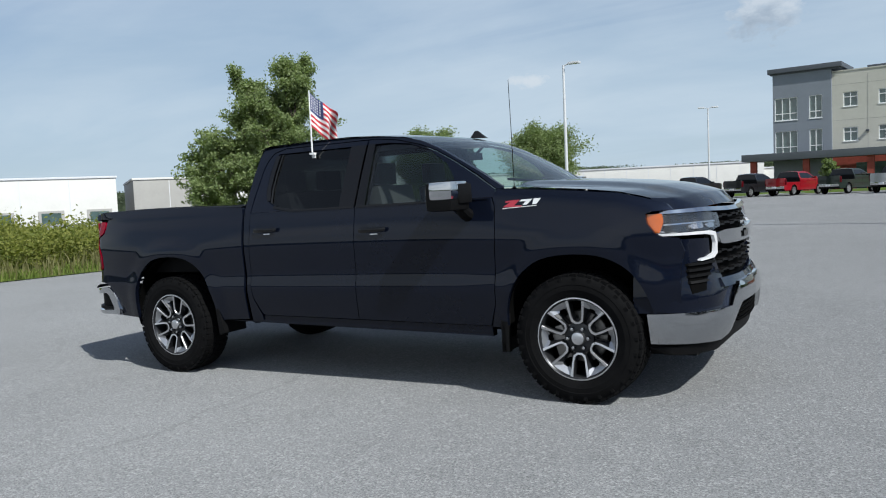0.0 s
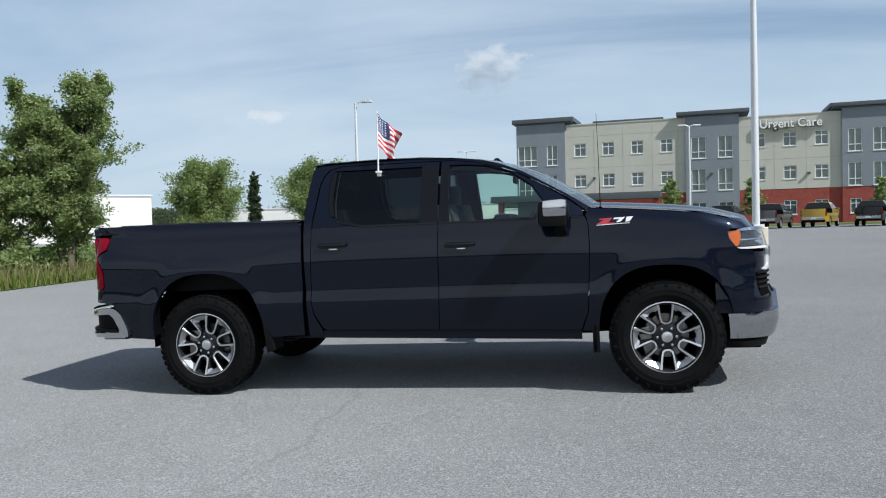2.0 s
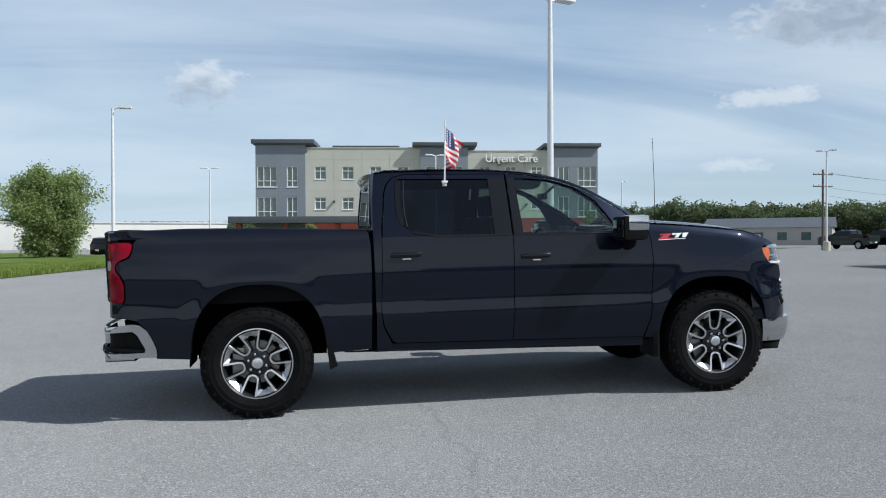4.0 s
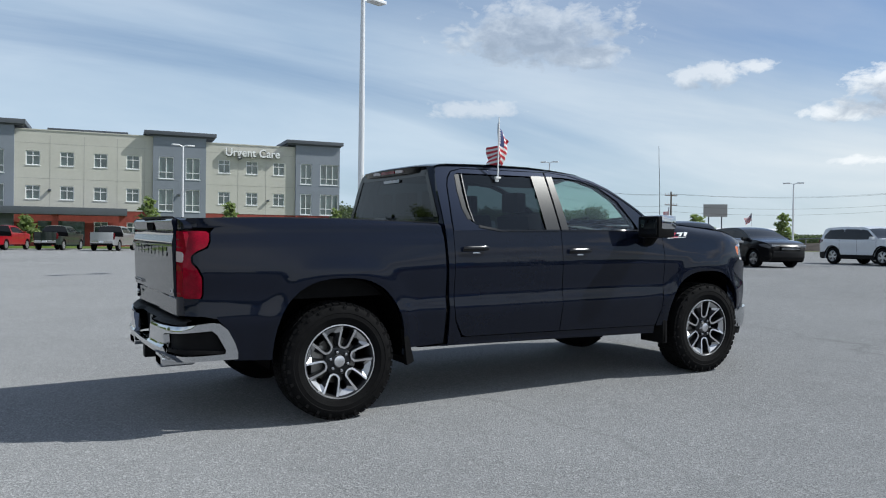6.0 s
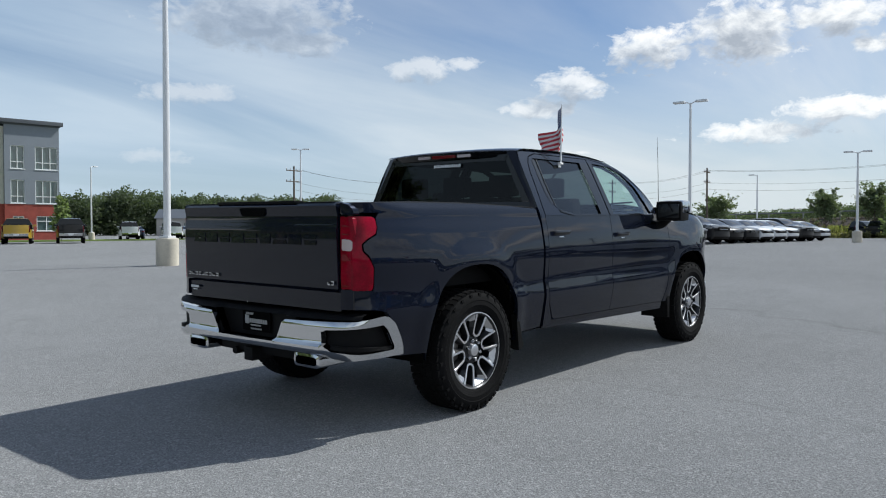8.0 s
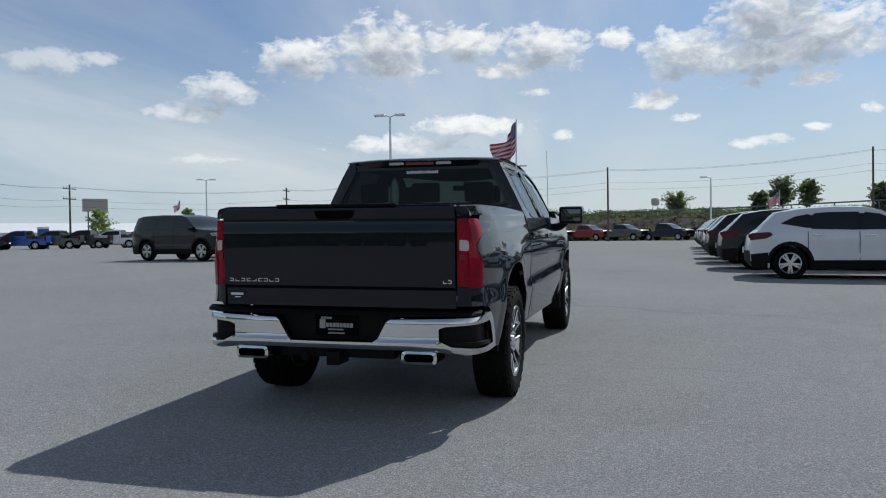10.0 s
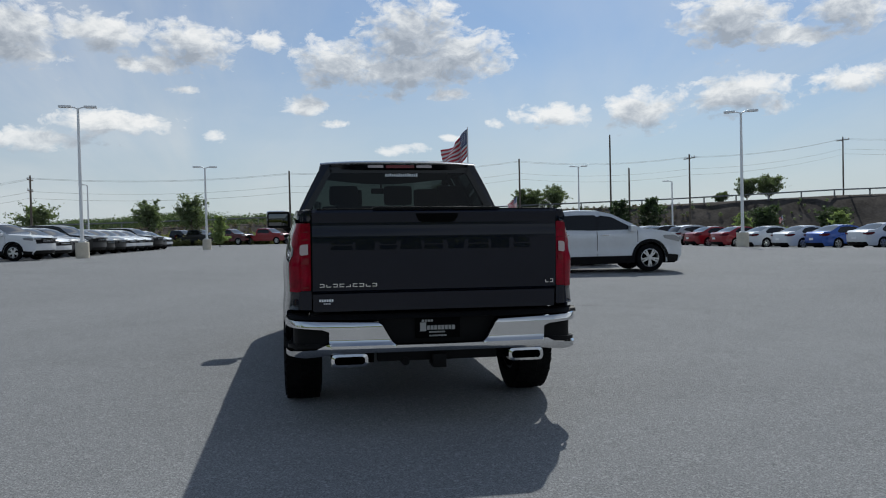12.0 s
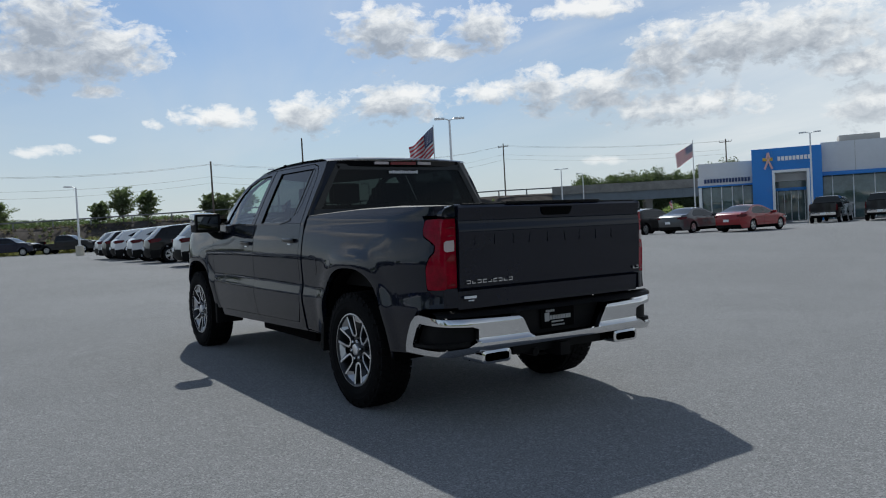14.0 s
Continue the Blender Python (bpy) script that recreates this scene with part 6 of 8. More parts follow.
def dealership():
    e = thing("car_dealership", "silver clad dealership with glass front and blue entrance portal", "building", m=pose(46.4, -62.8, 0.0, 0, 0, math.degrees(math.atan2(-0.545, -0.838))))
    # u runs along the front, v is out of the front towards the lot
    def face(name, u0, u1, v0, v1, z0, z1, mat, label="", bev=0.02):
        bm = bmesh.new()
        box(bm, u0, u1, -v1, -v0, z0, z1, bev)
        return part(name, bm, mat, e, label)
    face("wall", 0.0, 5.3, -12, 0.0, 3.75, 5.95, M_SILVER)
    face("sign_band", -0.1, 5.2, 0.003, 0.12, 3.72, 4.55, M_SILVER)
    for k in range(15):
        bm = bmesh.new()
        text_bars(bm, -0.12, 0.5 + 4.4 * k / 15, 0.5 + 4.4 * (k + 1) / 15, 3.95, 4.35, 1, random.Random(2), axis="y", depth=0.09)
        part("sign_bar", bm, M_SIGNBLUE, e)
    face("fascia", -0.1, 5.2, 0.003, 0.14, 3.55, 3.715, M_BLUE)
    face("glazing", 0.1, 5.3, -0.5, -0.4, 0.0, 3.74, M_WINGLASS)
    for k in range(6):
        face("mullion", 0.1 + k * 1.0, 0.18 + k * 1.0, -0.39, -0.25, 0.0, 3.54, M_WINFRAME, bev=0.0)
    face("column", -0.05, 0.25, -0.35, 0.0, 0.0, 3.54, M_WINFRAME)
    # portal
    for u0, u1, z0, z1 in ((5.1, 6.9, -0.3, 6.9), (10.2, 11.3, -0.3, 6.9), (6.9, 10.2, 4.75, 6.9)):
        face("portal", u0, u1, -2.5, 1.2, z0, z1, M_BLUE)
    for u0, u1, z0, z1 in ((6.9, 7.15, -0.3, 4.75), (9.95, 10.2, -0.3, 4.75), (7.15, 9.95, 4.5, 4.75)):
        face("portal_frame", u0, u1, -2.2, 1.35, z0, z1, M_WINFRAME)
    face("glazing", 7.15, 9.95, -1.6, -1.5, -0.2, 4.5, M_WINGLASS)
    face("fascia", 7.15, 9.95, -1.3, -1.0, 2.75, 3.05, M_BLUE)
    face("fascia", 7.15, 9.95, -1.49, -1.2, 3.7, 4.5, M_SILVER)
    for k in range(5):
        face("mullion", 7.3 + k * 0.62, 7.37 + k * 0.62, -1.49, -1.35, -0.2, 2.74, M_WINFRAME, bev=0.0)
    for k in range(9):
        bm = bmesh.new()
        text_bars(bm, -1.20, 7.4 + k / 3, 7.4 + (k + 1) / 3, 5.65, 6.05, 1, random.Random(2), axis="y", depth=0.09)
        part("sign_bar", bm, M_SIGN, e)
    face("emblem", 6.1, 7.0, 1.205, 1.30, 5.70, 6.0, material("gold_emblem", (0.55, 0.36, 0.06), 0.3, 0.6))
    M_PINK = material("pink_ribbon", (0.72, 0.45, 0.42), 0.6)
    for a, b in (((6.25, 4.9), (6.65, 5.9)), ((6.95, 4.9), (6.55, 5.9)), ((6.45, 5.9), (6.6, 6.5)), ((6.75, 5.9), (6.6, 6.5))):
        bm = bmesh.new()
        tube(bm, [(a[0], -1.32, a[1]), (b[0], -1.34, b[1])], 0.10, 6)
        part("ribbon", bm, M_PINK, e)
    # long right wing
    face("wall", 11.3, 40.0, -12, 0.0, 4.30, 7.15, M_SILVER)
    for k in range(1, 10):
        face("panel_joint", 11.3 + k * 2.9, 11.34 + k * 2.9, 0.002, 0.012, 4.3, 7.1, M_TANWALL, bev=0.0)
    face("fascia", 11.3, 40.0, 0.004, 0.2, 3.95, 4.32, M_BLUE)
    face("glazing", 11.3, 40.0, -0.6, -0.5, -0.2, 4.29, M_WINGLASS)
    for k in range(16):
        face("mullion", 12.2 + k * 1.8, 12.28 + k * 1.8, -0.49, -0.35, -0.2, 3.94, M_WINFRAME, bev=0.0)
    face("column", 18.0, 18.6, -0.3, 0.1, -0.2, 3.94, M_WINFRAME)
    face("wall", 0.3, 39.9, -13, -12.01, -0.3, 5.9, M_SILVER)
    face("rooftop_unit", 13.2, 16.8, -7, -4, 7.16, 8.0, M_TANWALL, "grey rooftop air unit")


dealership()

# ---- verge, embankment, bridge, hills ----
M_GRASS = material("rough_grass", (0.085, 0.125, 0.030), 0.95, spec=0.05, vary=0.45, vscale=0.5, bump=0.6, bscale=9)
M_BANK = material("dry_brown_bank", (0.062, 0.055, 0.050), 0.95, spec=0.02, vary=0.6, vscale=0.35, bump=0.6, bscale=5)
M_FIELD = material("pale_field", (0.15, 0.165, 0.070), 0.95, spec=0.05, vary=0.3, vscale=0.05)
M_LEAF = leaf_material("leaf_green", (0.098, 0.142, 0.055), (0.258, 0.305, 0.145))
M_LEAFY = leaf_material("leaf_yellow_green", (0.080, 0.110, 0.022), (0.270, 0.270, 0.075))
M_LEAFD = leaf_material("leaf_dark", (0.062, 0.086, 0.050), (0.150, 0.180, 0.105))
M_BLADE = leaf_material("grass_blade", (0.070, 0.120, 0.020), (0.220, 0.260, 0.070))
M_WEED = leaf_material("dry_weed", (0.085, 0.080, 0.028), (0.240, 0.225, 0.105))
M_WOODS = leaf_material("woods_foliage", (0.046, 0.064, 0.042), (0.105, 0.130, 0.080))
M_RUST = leaf_material("rust_brown_scrub", (0.075, 0.062, 0.050), (0.145, 0.118, 0.092))
M_EVERGREEN = leaf_material("evergreen_needles", (0.028, 0.046, 0.026), (0.060, 0.085, 0.046))
M_RAIL = material("weathered_galvanised_steel", (0.20, 0.205, 0.21), 0.6, 0.3, vary=0.1, vscale=1.0)
M_BARK = material("grey_bark", (0.11, 0.09, 0.07), 0.9, vary=0.3, vscale=5, bump=0.6, bscale=25)
M_PIER = material("weathered_bridge_concrete", (0.20, 0.195, 0.185), 0.85, spec=0.2, vary=0.3, vscale=0.6)
M_BRIDGE = material("bridge_steel", (0.13, 0.16, 0.19), 0.6, vary=0.15, vscale=0.5)


def strip_land(name, pts_near, pts_far, mat, label, category, nu=4, lift=0.02, hump=None, seg=6):
    """Ground cover between two lines, laid a little above the lot."""
    bm = bmesh.new()
    rows = []
    for i in range(len(pts_near) - 1):
        for k in range(seg + (i == len(pts_near) - 2)):
            u = k / seg
            a = Vector((*pts_near[i], 0)).lerp(Vector((*pts_near[i + 1], 0)), u)
            b = Vector((*pts_far[i], 0)).lerp(Vector((*pts_far[i + 1], 0)), u)
            row = []
            for j in range(nu + 1):
                p = a.lerp(b, j / nu)
                z = ground_z(p.x, p.y) + lift + (hump(j / nu) if hump else 0) + (0.10 * noise.noise((p.x * 0.5, p.y * 0.5, 0)) if 0 < j < nu else 0)
                row.append(bm.verts.new((p.x, p.y, z)))
            rows.append(row)
    for r, s in zip(rows, rows[1:]):
        for j in range(nu):
            bm.faces.new((r[j], s[j], s[j + 1], r[j + 1]))
    ob = mesh_ob(name, bm, mat, sharp=0)
    return tagged(ob, label, category, kind="structure")


VERGE = [(-15.5, -4.0), (-13.9, 4.0), (-12.6, 8.0), (-12.2, 14.0), (-11.6, 20.0), (-10.6, 27.0), (-9.5, 36.0), (-8.5, 50.0), (-20.0, 66.0)]
strip_land("verge", VERGE, [(-60, -6), (-58, 4), (-56, 12), (-54, 18), (-52, 26), (-48, 36), (-44, 48), (-40, 62), (-42, 80)], M_GRASS, "rough green grass verge beside the lot", "grass", nu=10, hump=lambda u: 0.35 * smooth01(u * 6))
strip_land("field", [(96, 70), (96, 40), (95, 14), (94, -10), (92, -30), (88, -48), (78, -66), (66, -82)], [(260, 120), (240, 70), (230, 30), (220, -10), (210, -60), (190, -100), (170, -140), (140, -170)], M_FIELD, "pale grass field behind the lot", "field", nu=4)
strip_land("clinic_verge", [(-16, 66), (0, 68), (20, 66), (34, 64), (48, 68)], [(-14, 84), (2, 84), (22, 80), (38, 78), (60, 80)], M_GRASS, "mown grass strip before the clinic", "grass", nu=3)


def leaf_cloud(pts, size, rng, flat=0.0, long=1.0):
    """Small two-sided leaves at the given points: vertices and faces for from_pydata."""
    n = len(pts)
    P = np.asarray(pts, float)
    a = rng.normal(size=(n, 3))
    a[:, 2] *= 1 - flat
    a /= np.linalg.norm(a, axis=1)[:, None]
    b = np.cross(a, rng.normal(size=(n, 3)))
    b /= np.linalg.norm(b, axis=1)[:, None]
    s = size * rng.uniform(0.6, 1.35, n)[:, None]
    v = np.stack([P - a * s * long, P - b * s * 0.55, P + a * s * long, P + b * s * 0.55], 1).reshape(-1, 3)
    f = np.arange(4 * n).reshape(n, 4)
    return v, f


def mesh_from(name, v, f, mat, parent=None):
    me = bpy.data.meshes.new(name)
    me.from_pydata(v.tolist(), [], f.tolist())
    me.materials.append(mat)
    ob = new(name, me)
    if parent is not None:
        ob.parent = parent
    return ob


def tree(name, label, x, y, height, spread, seed, leaves=9000, leaf=0.13, mat=None, lobes=((0, 0, 1.0),), trunk=0.16, low=0.18, group="", z=None, cone=0.5, rise=0.5, fuzz=0.055):
    """A tapered trunk with limbs; leaf clumps follow the twigs, denser outwards, so that sky shows through."""
    rng = np.random.default_rng(seed)
    gz = ground_z(x, y) if z is None else z
    e = thing(name, label, "tree", group, pose(x, y, gz, 0, 0, 0))
    bm = bmesh.new()
    tips = []
    for lx, ly, lh in lobes:
        H = height * lh
        pts = [Vector((lx * 0.1, ly * 0.1, -0.2))]
        for k in range(1, 9):
            u = k / 8
            pts.append(Vector((lx * u + rng.normal() * 0.04 * H * 0.2, ly * u + rng.normal() * 0.04 * H * 0.2, H * 0.93 * u)))
        tube(bm, pts, [trunk * (1 - 0.11 * k) for k in range(9)], 8)
        n_limb = 34
        for k in range(n_limb):
            u = low + (0.97 - low) * (k + rng.uniform(0, 0.8)) / n_limb
            i = min(7, int(u * 8))
            base = pts[i].lerp(pts[i + 1], u * 8 - i)
            prof = math.sin(math.pi * min(1, (u - low * 0.5) / (1 - low * 0.5)) ** cone) ** 0.8
            ln = spread * (0.35 + 0.75 * prof) * rng.uniform(0.7, 1.12)
            q = 2.4 * k + rng.uniform(-0.5, 0.5)
            up = rng.uniform(0.5, 1.5) * rise
            d = Vector((math.cos(q), math.sin(q), up))
            mid = base + d * ln * 0.5 + Vector((0, 0, 0.04 * ln))
            end = base + d * ln * 0.92 + Vector((0, 0, 0.10 * ln))
            r0 = trunk * 0.42 * (1 - 0.75 * u)
            tube(bm, [base, mid, end], [r0, r0 * 0.6, r0 * 0.2], 5)
            for j in range(9):
                w = rng.uniform(0.25, 1.0)
                tw = base.lerp(mid, w * 2) if w < 0.5 else mid.lerp(end, w * 2 - 1)
                td = Vector(rng.normal(size=3)) * 0.30 * ln
                td.z = abs(td.z) * 0.6
                tips.append((tw, tw + td))
                tube(bm, [tw, tw + td], [r0 * 0.25, r0 * 0.08], 4, cap=False)
    part("trunk", bm, M_BARK, e)
    tips_a = np.array([[*a] for a, b in tips])
    tips_b = np.array([[*b] for a, b in tips])
    pick = rng.integers(0, len(tips), leaves)
    w = rng.uniform(0.1, 1.12, leaves)[:, None]
    P = tips_a[pick] * (1 - w) + tips_b[pick] * w + rng.normal(size=(leaves, 3)) * spread * fuzz
    v, f = leaf_cloud(P, leaf, rng, 0.3)
    mesh_from("crown", v, f, mat or M_LEAF, e)
    return e


tree("tree", "tall leafy tree with two upright crowns at the lot edge", -14.8, 16.8, 7.0, 1.2, 11, 90000, 0.055, M_LEAF, ((1.0, 0.33, 1.0), (-1.0, -0.33, 0.90)), 0.14, 0.10, rise=1.2, fuzz=0.085)
tree("tree", "bushy young tree growing beside the taller one", -16.4, 15.6, 3.9, 1.4, 12, 34000, 0.058, M_LEAF, low=0.03, trunk=0.08, rise=1.1)
tree("tree", "leafy tree with an airy pale green crown", -20.6, 37.2, 5.2, 1.75, 13, 60000, 0.075, M_LEAF, low=0.02, rise=1.0, fuzz=0.11)
tree("tree", "rounded green tree by the verge", -16.0, 45.5, 5.2, 2.1, 14, 60000, 0.078, M_LEAF, low=0.02, rise=0.9, fuzz=0.13)
tree("tree", "slim dark conical evergreen tree", -15.8, 34.2, 4.8, 0.36, 15, 16000, 0.05, M_EVERGREEN, ((0.03, 0, 1.0), (-0.04, 0.05, 0.97), (0.02, -0.06, 0.94), (-0.05, -0.03, 0.90)), 0.05, 0.02, cone=0.9, rise=1.2)
for tx_, ty_, th_, ts_, sd_ in ((0.3, 72.0, 2.9, 0.8, 21), (9.8, 68.0, 4.8, 1.0, 22), (16.6, 66.0, 4.5, 0.9, 26), (27.4, 67.0, 4.1, 0.8, 24)):
    tree("young_tree", "small young tree planted before the clinic", tx_, ty_, th_, ts_, sd_, 2600, 0.13, M_LEAF, group="clinic trees", trunk=0.06)
for tx_, ty_, th_, ts_, sd_ in ((88.0, 18.4, 4.6, 1.5, 31), (90.0, 14.0, 5.4, 1.7, 40), (88.0, 30.5, 4.2, 1.8, 32), (92.5, -55.5, 1.6, 0.7, 55), (91.2, -58.6, 3.2, 1.3, 56), (90.6, -61.5, 3.3, 1.6, 57), (98.8, -15.2, 3.2, 1.0, 36), (98.4, -17.9, 4.9, 1.4, 33), (98.0, -20.8, 4.7, 1.3, 34), (97.4, -28.4, 4.4, 1.0, 35), (97.0, -30.2, 4.2, 1.3, 38), (96.4, -33.0, 4.6, 1.6, 39), (126.0, -6.0, 4.2, 1.8, 37)):
    tree("field_tree", "dark leafy tree standing against the sky", tx_, ty_, th_, ts_ * 1.15, sd_, 4200, 0.14, M_LEAFD, group="far trees", z=ground_z(tx_, ty_) + (2.4 if tx_ > 95 else 4.2 if ty_ < -50 else 0.0), low=0.26, trunk=0.10, rise=0.9)
for tx_, ty_, th_, ts_, sd_ in ((76.5, -34.0, 4.6, 1.3, 51), (75.0, -37.0, 4.8, 1.4, 52), (73.5, -50.0, 3.2, 1.8, 53), (70.0, -56.0, 3.0, 1.7, 54)):
    tree("evergreen_tree", "dark bushy evergreen before the road bank", tx_, ty_, th_, ts_, sd_, 9000, 0.10, M_EVERGREEN, group="bank evergreens", low=0.03, cone=0.8)
for tx_, ty_, th_, ts_, sd_ in ((57.5, -37.5, 2.7, 0.8, 41), (56.0, -46.0, 2.6, 0.85, 42), (55.0, -53.0, 2.6, 0.9, 43), (68.5, 8.6, 3.0, 0.7, 44), (66.5, 56.0, 4.4, 1.2, 45), (69.5, 47.0, 4.4, 0.9, 46), (44.0, -56.0, 2.2, 1.1, 47)):
    tree("young_tree", "small green tree at the far lot edge", tx_, ty_, th_, ts_, sd_, 3800, 0.11, M_LEAF, group="lot edge trees", trunk=0.06, low=0.08)


def scatter_line(line, width, n, rng, side=1):
    """Random ground points along a polyline, up to width to one side."""
    L = [Vector((*p, 0)) for p in line]
    lens = [(b - a).length for a, b in zip(L, L[1:])]
    pick = rng.choice(len(lens), n, p=np.array(lens) / sum(lens))
    out = []
    for k in pick:
        a, b = L[k], L[k + 1]
        d = (b - a).normalized()
        nrm = Vector((-d.y, d.x, 0)) * side
        p = a.lerp(b, rng.uniform()) + nrm * width * rng.uniform() ** 1.3
        out.append((p.x, p.y))
    return out


def blades(name, label, line, width, n, h0, h1, mat, seed, side=1, wide=0.03):
    rng = np.random.default_rng(seed)
    V, F = [], []
    for x, y in scatter_line(line, width, n, rng, side):
        z = ground_z(x, y) + 0.02
        clump = 0.65 + 0.5 * noise.noise((x * 0.35, y * 0.35, 3.0))
        h = rng.uniform(h0, h1) * clump
        q = rng.uniform(0, 6.28)
        cx, cy = math.cos(q) * wide, math.sin(q) * wide
        bend = rng.normal(size=2) * 0.28 * h
        k = len(V)
        V += [(x - cx, y - cy, z), (x + cx, y + cy, z), (x + cx * 0.7 + bend[0] * 0.35, y + cy * 0.7 + bend[1] * 0.35, z + h * 0.62), (x - cx * 0.7 + bend[0] * 0.35, y - cy * 0.7 + bend[1] * 0.35, z + h * 0.62), (x + bend[0], y + bend[1], z + h)]
        F += [(k, k + 1, k + 2, k + 3), (k + 3, k + 2, k + 4)]
    me = bpy.data.meshes.new(name)
    me.from_pydata(V, [], F)
    me.materials.append(mat)
    return tagged(new(name, me), label, "grass", kind="stuff")


blades("tall_grass", "tall uncut green grass along the lot edge", VERGE[:7], 4.0, 26000, 0.12, 0.42, M_BLADE, 51, 1, 0.018)
blades("weeds", "tall seeding weeds mixed with dry stems", VERGE[1:5], 5.0, 2500, 0.4, 1.0, M_WEED, 52, 1, 0.02)
blades("field_weeds", "tall dry weeds at the foot of the bank", [(95.5, 24), (94, 8), (92.5, -6), (91, -20), (88, -34)], -5.0, 9000, 0.9, 2.2, M_WEED, 53, 1, 0.07)
blades("field_weeds", "green weeds at the foot of the bank", [(94.5, 24), (93, 8), (91.5, -6), (90, -20), (87, -34)], -3.0, 9000, 0.8, 1.9, M_BLADE, 54, 1, 0.07)


def thicket(name, label, line, width, n, height, leaf, mat, seed, side=1, z=None):
    rng = np.random.default_rng(seed)
    base = scatter_line(line, width, n // 40, rng, side)
    P = []
    for x, y in base:
        gz = ground_z(x, y) if z is None else (z(x, y) if callable(z) else z)
        hh = height * (0.55 + 0.6 * abs(noise.noise((x * 0.45, y * 0.45, seed)))) * rng.uniform(0.7, 1.1)
        c = np.array([x, y, gz + hh * 0.55])
        d = rng.normal(size=(40, 3))
        d /= np.linalg.norm(d, axis=1)[:, None]
        P.append(c + d * np.array([hh * 0.5, hh * 0.5, hh * 0.55]) * rng.uniform(0.5, 1.05, (40, 1)))
    v, f = leaf_cloud(np.concatenate(P), leaf, rng, 0.2)
    ob = mesh_from(name, v, f, mat)
    return tagged(ob, label, "bushes", kind="stuff")


thicket("hedge_bushes", "dense yellow green bushes along the verge", [(-18.5, -6.0), (-16.2, 3.0), (-14.6, 8.5), (-14.6, 13.0)], 8.0, 90000, 1.85, 0.060, M_LEAFY, 61)
thicket("hedge_bushes", "low green bushes beneath the trees", [(-15.4, 13.0), (-15.0, 20.0), (-14.0, 26.0)], 4.0, 16000, 1.2, 0.08, M_LEAF, 62)


def woods(name, label, line, width, clumps, height, mat, seed, side=1, z0=0.0):
    """Many small leaf clumps piled into tree crowns of uneven height."""
    rng = np.random.default_rng(seed)
    P = []
    for x, y in scatter_line(line, width, clumps, rng, side):
        crown = height * (0.72 + 0.30 * noise.noise((x * 0.11, y * 0.11, seed)) + 0.16 * noise.noise((x * 0.3, y * 0.3, seed)))
        r = rng.uniform(0.9, 1.9)
        d = rng.normal(size=(46, 3))
        d /= np.linalg.norm(d, axis=1)[:, None]
        c = np.array([x, y, z0 + ground_z(x, y) + crown * rng.uniform(0.12, 1.0) ** 0.7 - r * 0.5])
        P.append(c + d * r * rng.uniform(0.55, 1.05, (46, 1)))
    v, f = leaf_cloud(np.concatenate(P), 0.27, rng, 0.2)
    return tagged(mesh_from(name, v, f, mat), label, "woods", kind="stuff")


woods("far_woods", "dense green woods behind the parking lot", [(52, 162), (78, 160), (100, 152), (124, 142)], -16.0, 3600, 11.0, M_WOODS, 65)
woods("far_woods", "distant woods behind the dealership", [(152, -146), (134, -160), (116, -168)], 18.0, 3000, 14.0, M_WOODS, 66, z0=1.6)


# ---- the road bank, its barrier and the bridge ----
CREST = [(135, 140, 1.2), (116, 80, 1.6), (104, 42, 2.6), (100, 11, 3.0), (98.5, -14, 3.6), (96.5, -28, 4.0), (92.5, -48, 4.4), (86.0, -67.5, 5.0), (80.5, -73.5, 4.95)]


def bank():
    bm = bmesh.new()
    rows = []
    for i in range(len(CREST) - 1):
        for k in range(8 + (i == len(CREST) - 2)):
            p = Vector(CREST[i]).lerp(Vector(CREST[i + 1]), k / 8)
            d = (Vector(CREST[i + 1]) - Vector(CREST[i]))
            out = Vector((d.y, -d.x, 0)).normalized()
            row = []
            for w, hh in ((-34, 0.0), (-14, 1.0), (0, 1.0), (1.5, 0.93), (4.0, 0.55), (7.0, 0.18), (9.5, 0.0)):
                q = p + out * w
                g = ground_z(q.x, q.y)
                row.append(bm.verts.new((q.x, q.y, g + (p.z - g) * hh - (0.3 if hh == 0 else 0) + (0.25 * noise.noise((q.x * 0.3, q.y * 0.3, 0)) if 0 < hh < 0.95 else 0))))
            rows.append(row)
    for r, s in zip(rows, rows[1:]):
        for j in range(6):
            bm.faces.new((r[j], s[j], s[j + 1], r[j + 1]))
    tagged(mesh_ob("road_bank", bm, M_BANK, sharp=0), "brown scrubby highway embankment", "embankment", kind="structure")
    e = thing("guard_rail", "pale steel guard rail along the highway", "guard rail")
    bm = bmesh.new()
    pts = [(x - 0.6, y, z + 0.72) for x, y, z in CREST]
    tube(bm, pts, 0.10, 6)
    part("rail", bm, M_RAIL, e)
    for a, b in zip(CREST, CREST[1:]):
        n = int((Vector(b) - Vector(a)).length / 4)
        for k in range(n):
            p = Vector(a).lerp(Vector(b), k / n)
            bm = bmesh.new()
            box(bm, p.x - 0.67, p.x - 0.53, p.y - 0.07, p.y + 0.07, p.z - 0.3, p.z + 0.75)
            part("post", bm, M_RAIL, e)


bank()


def bank_z(x, y):
    """Height of the bank's slope above the plan."""
    line = sorted((c[1], c) for c in CREST)
    cx = lerp_table([(k, c[0]) for k, c in line], y)
    cz = lerp_table([(k, c[2]) for k, c in line], y)
    g = ground_z(x, y)
    return g + (cz - g) * smooth01((x - (cx - 9.0)) / 8.5) - 0.15


